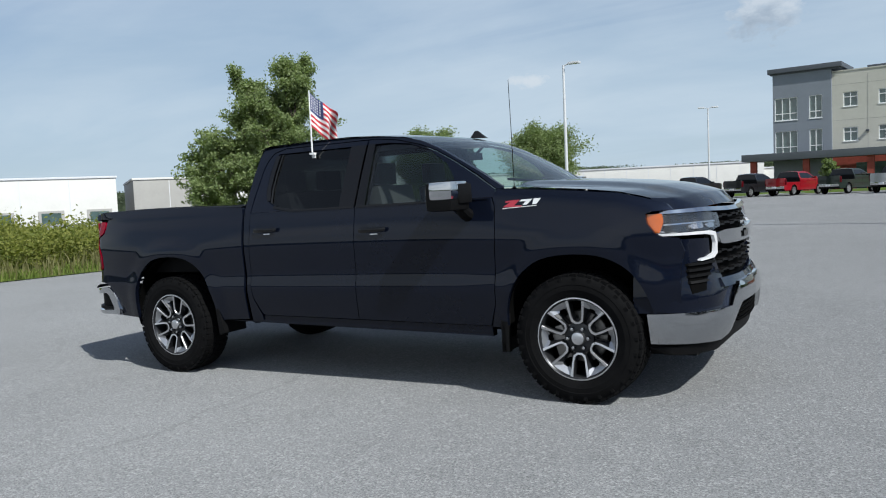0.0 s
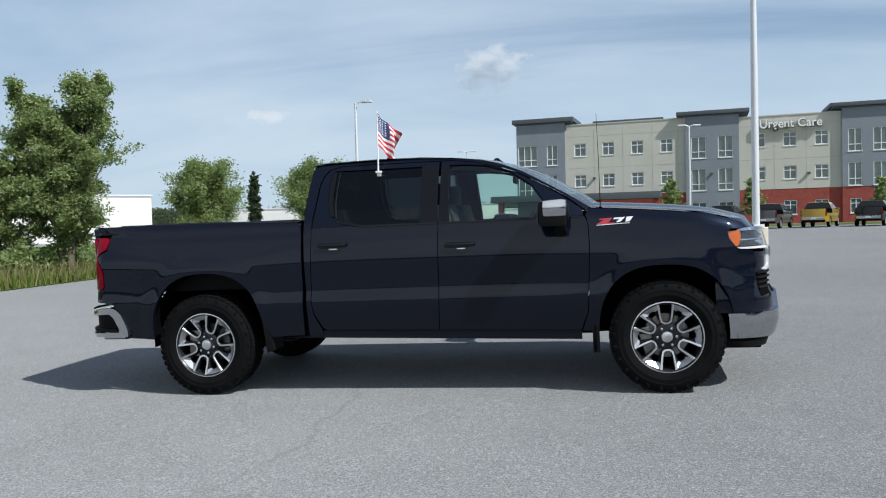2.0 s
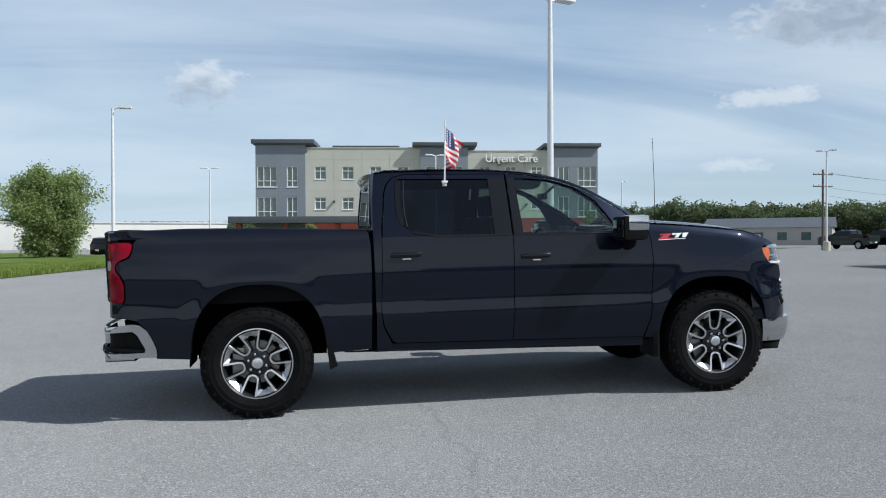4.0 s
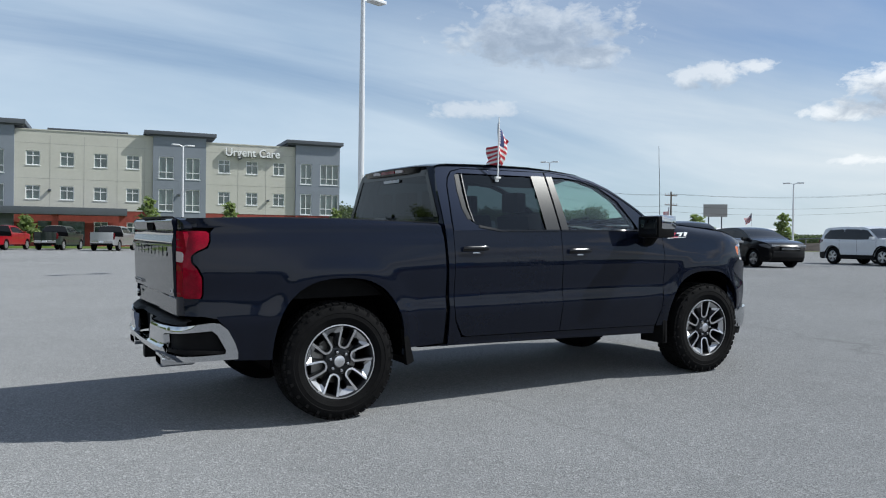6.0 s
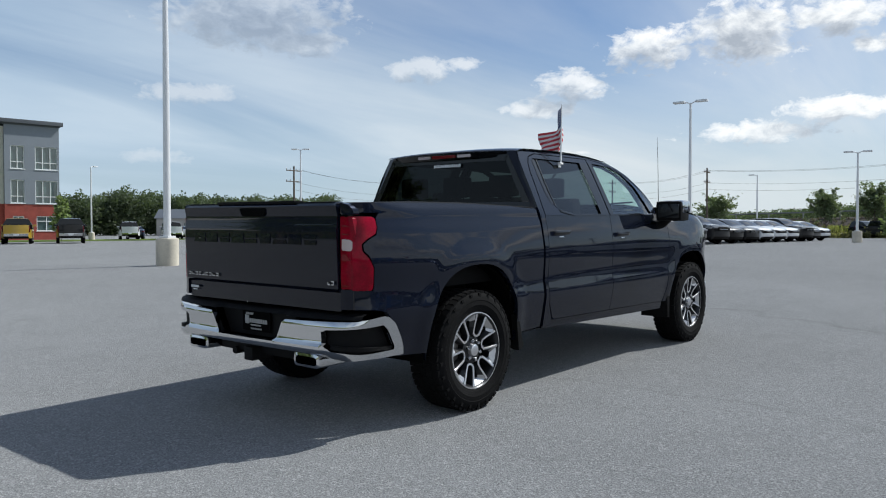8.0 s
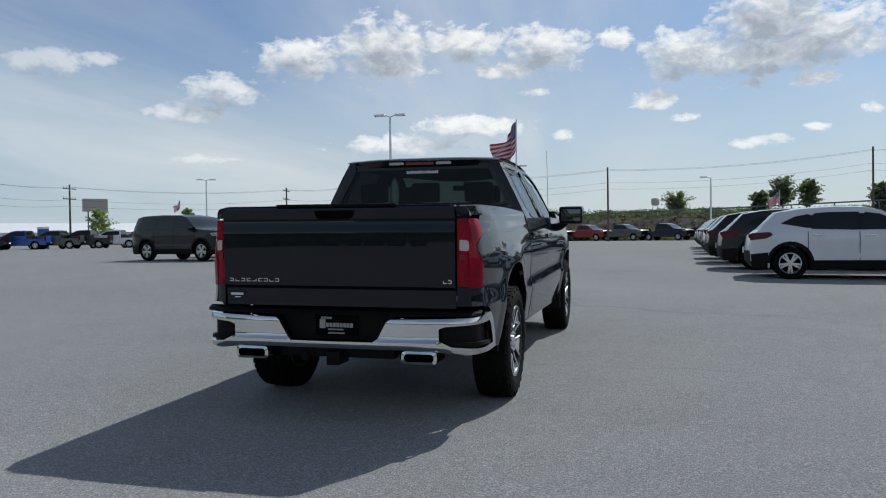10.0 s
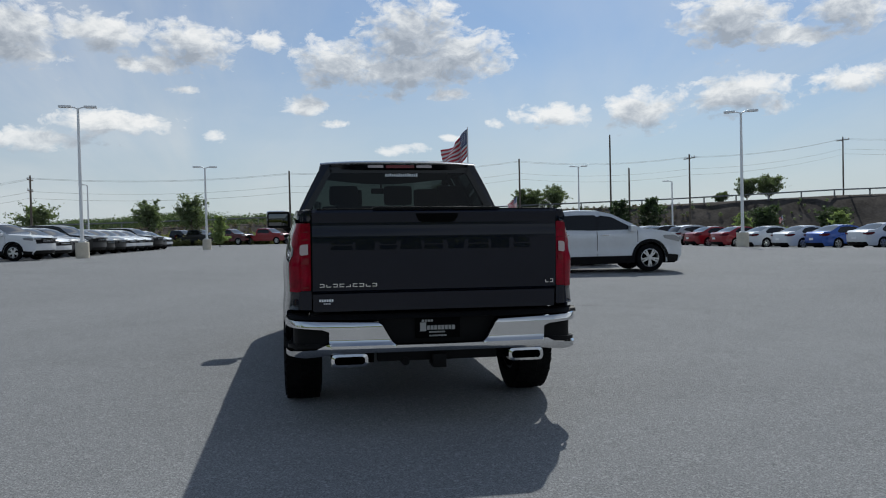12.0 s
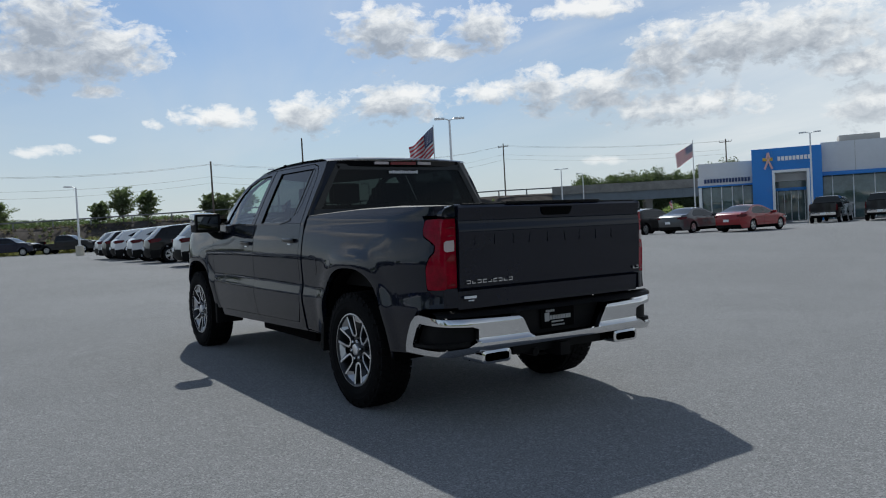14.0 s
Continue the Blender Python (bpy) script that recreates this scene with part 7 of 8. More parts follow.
SLOPE = [(95.5, 34), (94, 10), (92.5, -14), (90.5, -28), (86.0, -48), (79.5, -66)]
thicket("bank_bushes", "mixed dark scrub growing over the road bank", SLOPE, -6.0, 6000, 0.7, 0.085, M_LEAFD, 67, -1, bank_z)
thicket("bank_bushes", "rust brown dry scrub on the road bank", SLOPE[:5], -6.5, 26000, 0.55, 0.07, M_RUST, 68, -1, bank_z)
thicket("bank_bushes", "dark green bushes before the road bank", [(86, -30), (82, -45), (74, -60)], -4.0, 34000, 1.7, 0.11, M_LEAFD, 63, -1)
thicket("bank_bushes", "pale weedy scrub at the foot of the bank", [(88, 24), (86.5, 4), (85, -12), (82, -26)], -3.0, 22000, 0.9, 0.10, M_WEED, 64, -1)


def bridge():
    e = thing("highway_bridge", "grey steel girder highway bridge on concrete piers", "bridge")
    line = [Vector((80.5, -73.5, 4.95)), Vector((74.4, -80.7, 4.9)), Vector((62.0, -92.5, 4.75)), Vector((44.0, -109.0, 4.6))]
    for a, b in zip(line, line[1:]):
        d = (b - a)
        L = d.length
        m = Matrix.Translation(a) @ Matrix.Rotation(math.atan2(d.y, d.x), 4, "Z")
        bm = bmesh.new()
        box(bm, -0.1, L + 0.1, -1.0, 11.0, -0.35, 0.0)
        box(bm, 0, L, -1.02, -0.72, 0.002, 0.85)
        bmesh.ops.transform(bm, matrix=m, verts=bm.verts[:])
        part("deck", bm, M_PIER, e)
        bm = bmesh.new()
        box(bm, 0, L, -0.70, -0.45, -1.65, -0.36)
        bmesh.ops.transform(bm, matrix=m, verts=bm.verts[:])
        gd = part("girder", bm, M_BRIDGE, e)
        for k in range(int(L / 1.2)):
            bm = bmesh.new()
            box(bm, 0.6 + k * 1.2, 0.72 + k * 1.2, -0.84, -0.703, -1.6, -0.37)
            bmesh.ops.transform(bm, matrix=m, verts=bm.verts[:])
            part("stiffener", bm, M_BRIDGE, gd)
        for u in (L * 0.25, L * 0.78):
            bm = bmesh.new()
            for v in (0.2, 4.5, 9.0):
                box(bm, u - 0.5, u + 0.5, v, v + 1.0, -5.4, -1.9)
            box(bm, u - 0.6, u + 0.6, -0.4, 10.4, -1.9, -1.66)
            bmesh.ops.transform(bm, matrix=m, verts=bm.verts[:])
            part("pier", bm, M_PIER, e)


bridge()


def hills():
    """Low wooded ridges far off, with an uneven top."""
    for name, label, pts, seed, mat in (("far_ridge", "low wooded ridge on the horizon", [(250, 420, 8), (340, 190, 8), (385, 60, 16), (390, -40, 16), (360, -140, 13), (300, -230, 15), (200, -330, 16)], 5, M_WOODS),
                                        ("far_ridge", "distant tree line on the horizon", [(-320, 150, 12), (-240, 280, 13), (-100, 360, 13), (60, 380, 14), (200, 330, 11), (260, 420, 9)], 6, M_WOODS),
                                        ("far_ridge", "distant tree line behind the lot", [(180, -340, 14), (0, -380, 14), (-200, -330, 13), (-360, -150, 13), (-380, 20, 13), (-330, 150, 12)], 7, M_WOODS)):
        rng = np.random.default_rng(seed)
        P = []
        for a, b in zip(pts, pts[1:]):
            n = int(math.hypot(b[0] - a[0], b[1] - a[1]) * 120)
            u = rng.uniform(size=n)
            top = a[2] + (b[2] - a[2]) * u
            x, y = a[0] + (b[0] - a[0]) * u, a[1] + (b[1] - a[1]) * u
            hump = np.array([0.80 + 0.14 * noise.noise((p * 0.03, q * 0.03, seed)) + 0.14 * noise.noise((p * 0.11, q * 0.11, seed)) for p, q in zip(x, y)])
            z = top * hump * (0.45 + 0.55 * rng.uniform(0, 1, n) ** 0.6)
            P.append(np.stack([x + rng.normal(size=n) * 6, y + rng.normal(size=n) * 6, z], 1))
        v, f = leaf_cloud(np.concatenate(P), 0.45, rng, 0.2)
        core_v, core_f = [], []
        for a, b in zip(pts, pts[1:]):
            n = 60
            for i in range(n):
                for k in (i, i + 1):
                    u = k / n
                    x, y = a[0] + (b[0] - a[0]) * u, a[1] + (b[1] - a[1]) * u
                    hh = (a[2] + (b[2] - a[2]) * u) * (0.76 + 0.14 * noise.noise((x * 0.03, y * 0.03, seed)) + 0.14 * noise.noise((x * 0.11, y * 0.11, seed)))
                    core_v += [(x, y, -4.0), (x, y, hh)]
                q = len(core_v) - 4
                core_f.append((q, q + 2, q + 3, q + 1))
        core_f = np.array(core_f) + len(v)
        tagged(mesh_from(name, np.concatenate([v, np.array(core_v)]), np.concatenate([f, core_f]), mat), label, "woods", kind="stuff")


hills()

# ---- parked vehicles ----
M_CARGLASS = material("car_window_glass", (0.005, 0.006, 0.007), 0.03, coat=0.2, spec=0.35)
M_HEAD = material("headlamp_glass", (0.26, 0.27, 0.29), 0.10, 0.5, coat=1.0)
M_RIM = material("silver_rim", (0.55, 0.56, 0.57), 0.3, 0.8)


M_CARRED = material("car_tail_lens", (0.075, 0.002, 0.005), 0.25, coat=0.3, spec=0.1)


def car_paint(name, col, metal=0.25):
    m = material(name, col, 0.32, metal, coat=1.0, spec=0.2, vary=0.06, vscale=1.5)
    b = m.node_tree.nodes["Principled BSDF"]
    b.inputs["Coat IOR"].default_value = 1.42 if max(col) > 0.05 else 1.30
    return m


PAINT = {
    "pearl": car_paint("silver_white_paint", (0.55, 0.57, 0.60), 0.20),
    "white": car_paint("white_car_paint", (0.60, 0.62, 0.645), 0.0), "silver": car_paint("silver_car_paint", (0.40, 0.41, 0.42), 0.6),
    "grey": car_paint("grey_car_paint", (0.07, 0.073, 0.078), 0.3), "black": car_paint("black_car_paint", (0.004, 0.004, 0.005), 0.0),
    "charcoal": car_paint("charcoal_car_paint", (0.011, 0.012, 0.014), 0.0), "red": car_paint("red_car_paint", (0.24, 0.006, 0.012), 0.0),
    "maroon": car_paint("maroon_car_paint", (0.075, 0.005, 0.010), 0.0), "blue": car_paint("blue_car_paint", (0.015, 0.075, 0.32)),
    "navy": car_paint("navy_car_paint", (0.006, 0.010, 0.028), 0.0), "green": car_paint("dark_green_car_paint", (0.018, 0.026, 0.022), 0.0),
    "yellow": car_paint("ochre_car_paint", (0.42, 0.27, 0.03)),
}

SUV = dict(
    kind="crossover SUV", w=0.91, roof=0.66, belt=1.02, wf=1.33, wr=-1.33, r=0.345, arch=0.40, floor=0.24,
    top=[(2.10, 0.26, "d"), (2.20, 0.40, "p"), (2.22, 0.62, "g"), (2.17, 0.80, "p"), (2.02, 0.93, "p"), (1.62, 1.02, "p"), (1.15, 1.075, "w"), (0.42, 1.45, "p"), (0.10, 1.525, "p"), (-0.45, 1.545, "p"), (-1.15, 1.505, "p"), (-1.60, 1.43, "w"), (-1.95, 1.06, "p"), (-2.08, 0.95, "p"), (-2.13, 0.62, "d"), (-2.12, 0.40, "d"), (-2.02, 0.26, "d")],
    windows=[[(0.84, 1.055), (0.94, 1.075), (0.40, 1.375), (0.10, 1.42), (0.03, 1.045)], [(-0.05, 1.045), (0.02, 1.425), (-0.55, 1.43), (-0.86, 1.41), (-0.93, 1.075)], [(-1.00, 1.10), (-0.93, 1.40), (-1.22, 1.35), (-1.52, 1.20)]],
    head=[(2.12, 0.72), (2.16, 0.80), (1.98, 0.90), (1.66, 0.90), (1.70, 0.82)], tail=[(-2.13, 0.84), (-2.10, 1.00), (-1.72, 1.02), (-1.66, 0.96), (-1.80, 0.88)],
    doors=(1.02, 0.0, -0.98), handles=((0.20, 0.93), (-0.80, 0.95)), mirror=(0.88, 1.08), clad=True, spokes=5)
BIGSUV = dict(SUV, kind="large SUV", w=0.97, roof=0.74, top=[(2.30, 0.30, "d"), (2.42, 0.45, "p"), (2.44, 0.75, "g"), (2.40, 1.00, "p"), (2.25, 1.09, "p"), (1.60, 1.14, "p"), (1.20, 1.18, "w"), (0.55, 1.62, "p"), (0.20, 1.70, "p"), (-0.8, 1.73, "p"), (-1.8, 1.70, "p"), (-2.12, 1.63, "w"), (-2.30, 1.12, "p"), (-2.42, 1.02, "p"), (-2.44, 0.65, "d"), (-2.42, 0.45, "d"), (-2.35, 0.30, "d")],
              wf=1.45, wr=-1.42, r=0.375, arch=0.43, belt=1.13, floor=0.28,
              windows=[[(0.98, 1.15), (1.05, 1.17), (0.50, 1.55), (0.15, 1.60), (0.08, 1.14)], [(-0.02, 1.14), (0.05, 1.60), (-0.80, 1.62), (-0.95, 1.15)], [(-1.05, 1.15), (-0.92, 1.62), (-1.75, 1.58), (-2.02, 1.30), (-2.0, 1.18)]],
              head=[(2.33, 0.88), (2.36, 1.0), (2.2, 1.04), (1.92, 1.02), (1.98, 0.93)], tail=[(-2.43, 0.95), (-2.40, 1.14), (-2.1, 1.16), (-2.06, 1.06)], doors=(1.12, 0.03, -1.0), handles=((0.25, 1.03), (-0.80, 1.05)), mirror=(0.98, 1.20))
SEDAN = dict(
    kind="sedan", w=0.91, roof=0.58, belt=0.93, wf=1.42, wr=-1.36, r=0.33, arch=0.37, floor=0.20,
    top=[(2.20, 0.22, "d"), (2.34, 0.36, "p"), (2.37, 0.52, "g"), (2.28, 0.68, "p"), (2.0, 0.79, "p"), (1.35, 0.90, "p"), (1.02, 0.945, "w"), (0.12, 1.335, "p"), (-0.20, 1.41, "p"), (-0.70, 1.415, "p"), (-1.02, 1.375, "w"), (-1.78, 1.07, "p"), (-2.20, 1.03, "p"), (-2.34, 0.94, "p"), (-2.38, 0.62, "p"), (-2.34, 0.40, "d"), (-2.22, 0.22, "d")],
    windows=[[(0.80, 0.95), (0.05, 1.275), (-0.18, 1.315), (-0.22, 0.94)], [(-0.30, 0.94), (-0.27, 1.32), (-0.70, 1.325), (-1.02, 1.28), (-1.35, 1.08), (-1.30, 0.97)]],
    head=[(2.27, 0.58), (2.27, 0.67), (2.0, 0.75), (1.62, 0.76), (1.75, 0.66)], tail=[(-2.36, 0.78), (-2.32, 0.93), (-1.95, 0.95), (-1.9, 0.88), (-2.1, 0.80)],
    doors=(0.85, -0.26, -1.22), handles=((0.0, 0.85), (-1.0, 0.88)), mirror=(0.72, 1.0), clad=False, spokes=5)
PICKUP = dict(
    kind="pickup truck", w=0.98, roof=0.70, belt=1.30, wf=1.82, wr=-1.80, r=0.40, arch=0.46, floor=0.42,
    top=[(2.60, 0.40, "d"), (2.74, 0.52, "c"), (2.76, 0.72, "g"), (2.74, 1.12, "p"), (2.60, 1.22, "p"), (1.80, 1.29, "p"), (1.32, 1.32, "w"), (0.55, 1.77, "p"), (0.22, 1.85, "p"), (-0.60, 1.86, "p"), (-0.90, 1.82, "w"), (-0.98, 1.38, "d"), (-0.99, 1.05, "d"), (-2.72, 1.05, "d"), (-2.74, 1.36, "p"), (-2.83, 1.36, "p"), (-2.84, 0.74, "c"), (-2.86, 0.56, "d"), (-2.78, 0.44, "d")],
    windows=[[(1.10, 1.31), (1.16, 1.33), (0.52, 1.70), (0.28, 1.74), (0.22, 1.31)], [(0.12, 1.31), (0.18, 1.74), (-0.58, 1.745), (-0.78, 1.68), (-0.82, 1.34)]],
    head=[(2.66, 0.98), (2.66, 1.12), (2.36, 1.14), (2.32, 1.06)], tail=[(-2.82, 0.85), (-2.82, 1.30), (-2.68, 1.30), (-2.68, 0.85)],
    doors=(1.28, 0.17, -0.88), handles=((0.36, 1.16), (-0.62, 1.18)), mirror=(1.12, 1.36), clad=False, spokes=6, bed=True)


def car_w(S, x, z):
    w = S["w"]
    if z > S["belt"]:
        zt = max(p[1] for p in S["top"])
        w -= 0.02 + (S["w"] - S["roof"] - 0.02) * ((z - S["belt"]) / (zt - S["belt"])) ** 1.15
    else:
        w -= 0.03 * ((z - S["belt"] * 0.72) / (S["belt"] * 0.5)) ** 2
        w += 0.012 * smooth01(1 - abs(z - S["belt"] * 0.87) / 0.09) - 0.016 * smooth01(1 - abs(z - S["belt"] * 0.60) / 0.16)
    x1, x0 = max(p[0] for p in S["top"]), min(p[0] for p in S["top"])
    for d in (x1 - x, x - x0):
        if d < 0.75:
            w -= 0.20 * (1 - max(0.0, d) / 0.75) ** 2.4
    for c in (S["wf"], S["wr"]):
        n = math.hypot(x - c, z - S["r"]) / S["arch"]
        w += 0.022 * (1 - smooth01((n - 1.05) / 0.2))
    return w


def car_wheel(parent, x, s, S):
    hub = new("wheel")
    hub.parent = parent
    hub.matrix_basis = Matrix.Translation((x, s * (S["w"] - 0.115), S["r"])) @ Matrix.Rotation(radians(-90 * s), 4, "X")
    R, k = S["r"], S["r"] / 0.345
    bm = bmesh.new()
    lathe(bm, [(R * 0.64, -0.10), (R * 0.80, -0.112), (R * 0.96, -0.10), (R, -0.075), (R, 0.075), (R * 0.96, 0.10), (R * 0.80, 0.112), (R * 0.66, 0.10)], 36)
    part("tyre", bm, M_RUBBER, hub)
    bm = bmesh.new()
    lathe(bm, [(R * 0.67, 0.098), (R * 0.62, 0.104), (R * 0.60, 0.085), (R * 0.58, -0.05)], 32)
    for j in range(S["spokes"] * 2):
        a = math.pi / S["spokes"] * (j + (0.22 if j % 2 else -0.22))
        box(bm, R * 0.10, R * 0.62, -0.020 * k, 0.020 * k, 0.062, 0.094, m=Matrix.Rotation(a, 4, "Z"))
    lathe(bm, [(0.0, 0.100), (R * 0.13, 0.098), (R * 0.17, 0.07)], 16)
    part("rim", bm, M_RIM, hub)
    bm = bmesh.new()
    lathe(bm, [(0.0, 0.0), (R * 0.60, 0.0)], 20)
    part("brake_backing", bm, M_DARK, hub)


def build_car(name, S, paint, label, m, group):
    e = thing(name, label, S["kind"].split()[0] if " " not in S["kind"] else S["kind"].replace("crossover ", "").replace("large ", ""), group, m)
    top = S["top"]
    tp = [(x, z) for x, z, _ in top]

    def arch(c):
        out = []
        for i in range(15):
            q = math.pi * i / 14
            out.append((c - S["arch"] * math.cos(q), max(S["floor"], S["r"] + S["arch"] * math.sin(q))))
        return out
    bottom = [(tp[-1][0], S["floor"])] + [(S["wr"] - S["arch"] - 0.01, S["floor"])] + arch(S["wr"]) + arch(S["wf"]) + [(S["wf"] + S["arch"] + 0.01, S["floor"])]
    pts = [p for p in tp if p[1] > S["floor"] + 0.01]
    out = bottom + [(tp[0][0], S["floor"])] + pts
    clean = []
    for p in out:
        if not clean or math.hypot(p[0] - clean[-1][0], p[1] - clean[-1][1]) > 0.004:
            clean.append(p)
    bm = bmesh.new()
    for s in (-1, 1):
        panel(bm, clean, lambda x, z: (x, s * car_w(S, x, z), z), 0.09, 0.05, (0, -s, 0))
    mats = {"p": 0, "g": 1, "d": 1, "c": 2, "w": 3}
    seq = []
    for (x0, z0, tag), (x1, z1, _) in zip(top, top[1:]):
        n = 1 if math.hypot(x1 - x0, z1 - z0) < 0.3 else 3
        for k in range(n):
            u0, u1 = k / n, (k + 1) / n
            seq.append(((x0 + (x1 - x0) * u0, z0 + (z1 - z0) * u0), (x0 + (x1 - x0) * u1, z0 + (z1 - z0) * u1), mats[tag]))
    cache = {}

    def ring(x, z):
        key = (round(x, 4), round(z, 4))
        if key not in cache:
            w = car_w(S, x, z)
            cr = 0.035 if z > 0.7 else 0.0
            ends = max(0.0, min(1.0, (abs(x) - 1.5) / 0.6))
            sx = math.copysign(0.11 * ends, x)
            cache[key] = [bm.verts.new((x + sx * (1 - (j / 4 - 1) ** 2), -w + 2 * w * j / 8, z + cr * (1 - (j / 4 - 1) ** 2) * (1 - ends * 0.8))) for j in range(9)]
        return cache[key]
    for a, b, mt in seq:
        ra, rb = ring(*a), ring(*b)
        for j in range(8):
            f = bm.faces.new((ra[j], ra[j + 1], rb[j + 1], rb[j]))
            f.material_index = mt if mt != 3 or 0 < j < 7 else 0
            if mt == 3:
                f.material_index = 3
    part("body", bm, [paint, M_PLASTIC, M_CHROME if S is PICKUP else paint, M_CARGLASS], e, sharp=40)
    for s in (-1, 1):
        fm = lambda x, z: (x, s * (car_w(S, x, z) + 0.006), z)
        for qa, qb in zip(S["windows"], S["windows"][1:]):
            xa, xb = min(p[0] for p in qa), max(p[0] for p in qb)
            zt = min(max(p[1] for p in qa), max(p[1] for p in qb))
            zb = max(min(p[1] for p in qa), min(p[1] for p in qb))
            bm = bmesh.new()
            panel(bm, [(xb - 0.10, zb), (xa + 0.10, zb), (xa + 0.10, zt - 0.03), (xb - 0.10, zt - 0.03)], lambda x, z: (x, s * (car_w(S, x, z) + 0.003), z), 0.2)
            part("door_pillar", bm, M_BLACK, e)
        for q in S["windows"]:
            bm = bmesh.new()
            panel(bm, soften(q, 0.04), fm, 0.2, 0.006, (0, -s, 0))
            part("side_window", bm, M_CARGLASS, e)
        for nm, q, mt in (("headlight", S["head"], M_HEAD), ("tail_light", S["tail"], M_CARRED)):
            bm = bmesh.new()
            panel(bm, soften(q, 0.03), lambda x, z: (x, s * (car_w(S, x, z) + 0.010), z), 0.1, 0.03, (0, -s, 0))
            part(nm, bm, mt, e)
        x1, x0 = max(p[0] for p in tp), min(p[0] for p in tp)
        # wrap of the lamps onto the front and rear
        zc = sum(p[1] for p in S["head"]) / len(S["head"])
        bm = bmesh.new()
        xs = lerp_table(sorted([(z, x) for x, z in tp[:6]]), zc)
        box(bm, xs - 0.10, xs + 0.075, *sorted((s * 0.42, s * (car_w(S, xs - 0.05, zc) - 0.01))), zc - 0.05, zc + 0.045, 0.02)
        part("headlight", bm, M_HEAD, e)
        zt = sum(p[1] for p in S["tail"]) / len(S["tail"])
        rear = [(z, x) for x, z in tp[-6:] if z > 0.3]
        xr = lerp_table(sorted(rear), zt)
        bm = bmesh.new()
        hh = 0.20 if S is PICKUP else 0.045
        box(bm, xr - 0.075, xr + 0.10, *sorted((s * (0.68 if S is PICKUP else 0.58), s * (car_w(S, xr + 0.05, zt) - 0.01))), zt - hh, zt + hh, 0.02)
        part("tail_light", bm, M_CARRED, e)
        for xd in S["doors"]:
            bm = bmesh.new()
            panel(bm, [(xd - 0.007, S["floor"] + 0.18), (xd + 0.007, S["floor"] + 0.18), (xd + 0.007, S["belt"]), (xd - 0.007, S["belt"])], lambda x, z: (x, s * (car_w(S, x, z) + 0.002), z), 0.2)
            part("door_gap", bm, M_DARK, e)
        for hx, hz in S["handles"]:
            bm = bmesh.new()
            w = car_w(S, hx, hz)
            box(bm, hx - 0.10, hx + 0.10, *sorted((s * (w - 0.005), s * (w + 0.03))), hz - 0.016, hz + 0.016, 0.008)
            part("door_handle", bm, M_CHROME if paint is PAINT["pearl"] else paint, e)
        mx, mz = S["mirror"]
        bm = bmesh.new()
        w = car_w(S, mx, mz - 0.06)
        box(bm, mx - 0.09, mx + 0.06, *sorted((s * (w - 0.02), s * (w + 0.20))), mz - 0.07, mz + 0.07, 0.03)
        part("door_mirror", bm, paint, e)
        if S["clad"]:
            bm = bmesh.new()
            ft = S["floor"]
            panel(bm, [(S["wr"] + S["arch"] - 0.02, ft - 0.01), (S["wf"] - S["arch"] + 0.02, ft - 0.01), (S["wf"] - S["arch"] + 0.0, ft + 0.17), (S["wr"] + S["arch"], ft + 0.17)], lambda x, z: (x, s * (car_w(S, x, z) + 0.012), z), 0.2, 0.03, (0, -s, 0))
            for c in (S["wf"], S["wr"]):
                a0 = [(c - (S["arch"] + 0.0) * math.cos(math.pi * i / 12), S["r"] + (S["arch"] + 0.0) * math.sin(math.pi * i / 12)) for i in range(13)]
                a1 = [(c - (S["arch"] + 0.07) * math.cos(math.pi * i / 12), S["r"] + (S["arch"] + 0.07) * math.sin(math.pi * i / 12)) for i in range(13)]
                end = (tp[0][0] if c > 0 else tp[-2][0])
                sg = 1 if c > 0 else -1
                hi = 0.44 if c > 0 else 0.58
                panel(bm, [(c + sg * (S["arch"] + 0.05), ft), (end - sg * 0.03, ft), (end, hi - 0.04), (c + sg * (S["arch"] + 0.03), hi)], lambda x, z: (x, s * (car_w(S, x, z) + 0.011), z), 0.12, 0.03, (0, -s, 0))
                panel(bm, a0 + a1[::-1], lambda x, z: (x, s * (car_w(S, x, z) + 0.014), z), 0.15, 0.03, (0, -s, 0))
            part("cladding", bm, M_PLASTIC, e)
        for c in (S["wf"], S["wr"]):
            car_wheel(e, c, s, S)
            bm = bmesh.new()
            grid_sheet(bm, lambda u, v: (c - S["arch"] * math.cos(math.pi * u), s * (S["w"] - 0.05 - 0.32 * v), S["r"] + S["arch"] * math.sin(math.pi * u)), 12, 2)
            part("wheel_well", bm, M_DARK, e)
    bm = bmesh.new()
    box(bm, tp[-1][0] + 0.08, tp[0][0] - 0.08, -S["w"] + 0.14, S["w"] - 0.14, S["floor"] - 0.03, S["floor"] + 0.12)
    part("underbody", bm, M_DARK, e)
    if not S.get("bed"):
        zc = sum(p[1] for p in S["head"]) / len(S["head"]) - 0.09
        xs = lerp_table(sorted([(z, x) for x, z in tp[:6]]), zc)
        gr = None
        for z0, z1, hw, mt in ((zc - 0.10, zc + 0.06, 0.44, M_PLASTIC), (zc - 0.035, zc - 0.012, 0.40, M_CHROME), (zc + 0.035, zc + 0.05, 0.42, M_CHROME)):
            bm = bmesh.new()
            box(bm, xs - 0.02, xs + (0.118 if mt is M_PLASTIC else 0.126), -hw, hw, z0, z1, 0.012)
            if gr is None:
                gr = part("grille", bm, mt, e)
            else:
                part("grille_bar", bm, mt, gr)
    # plain plate on the tail
    bm = bmesh.new()
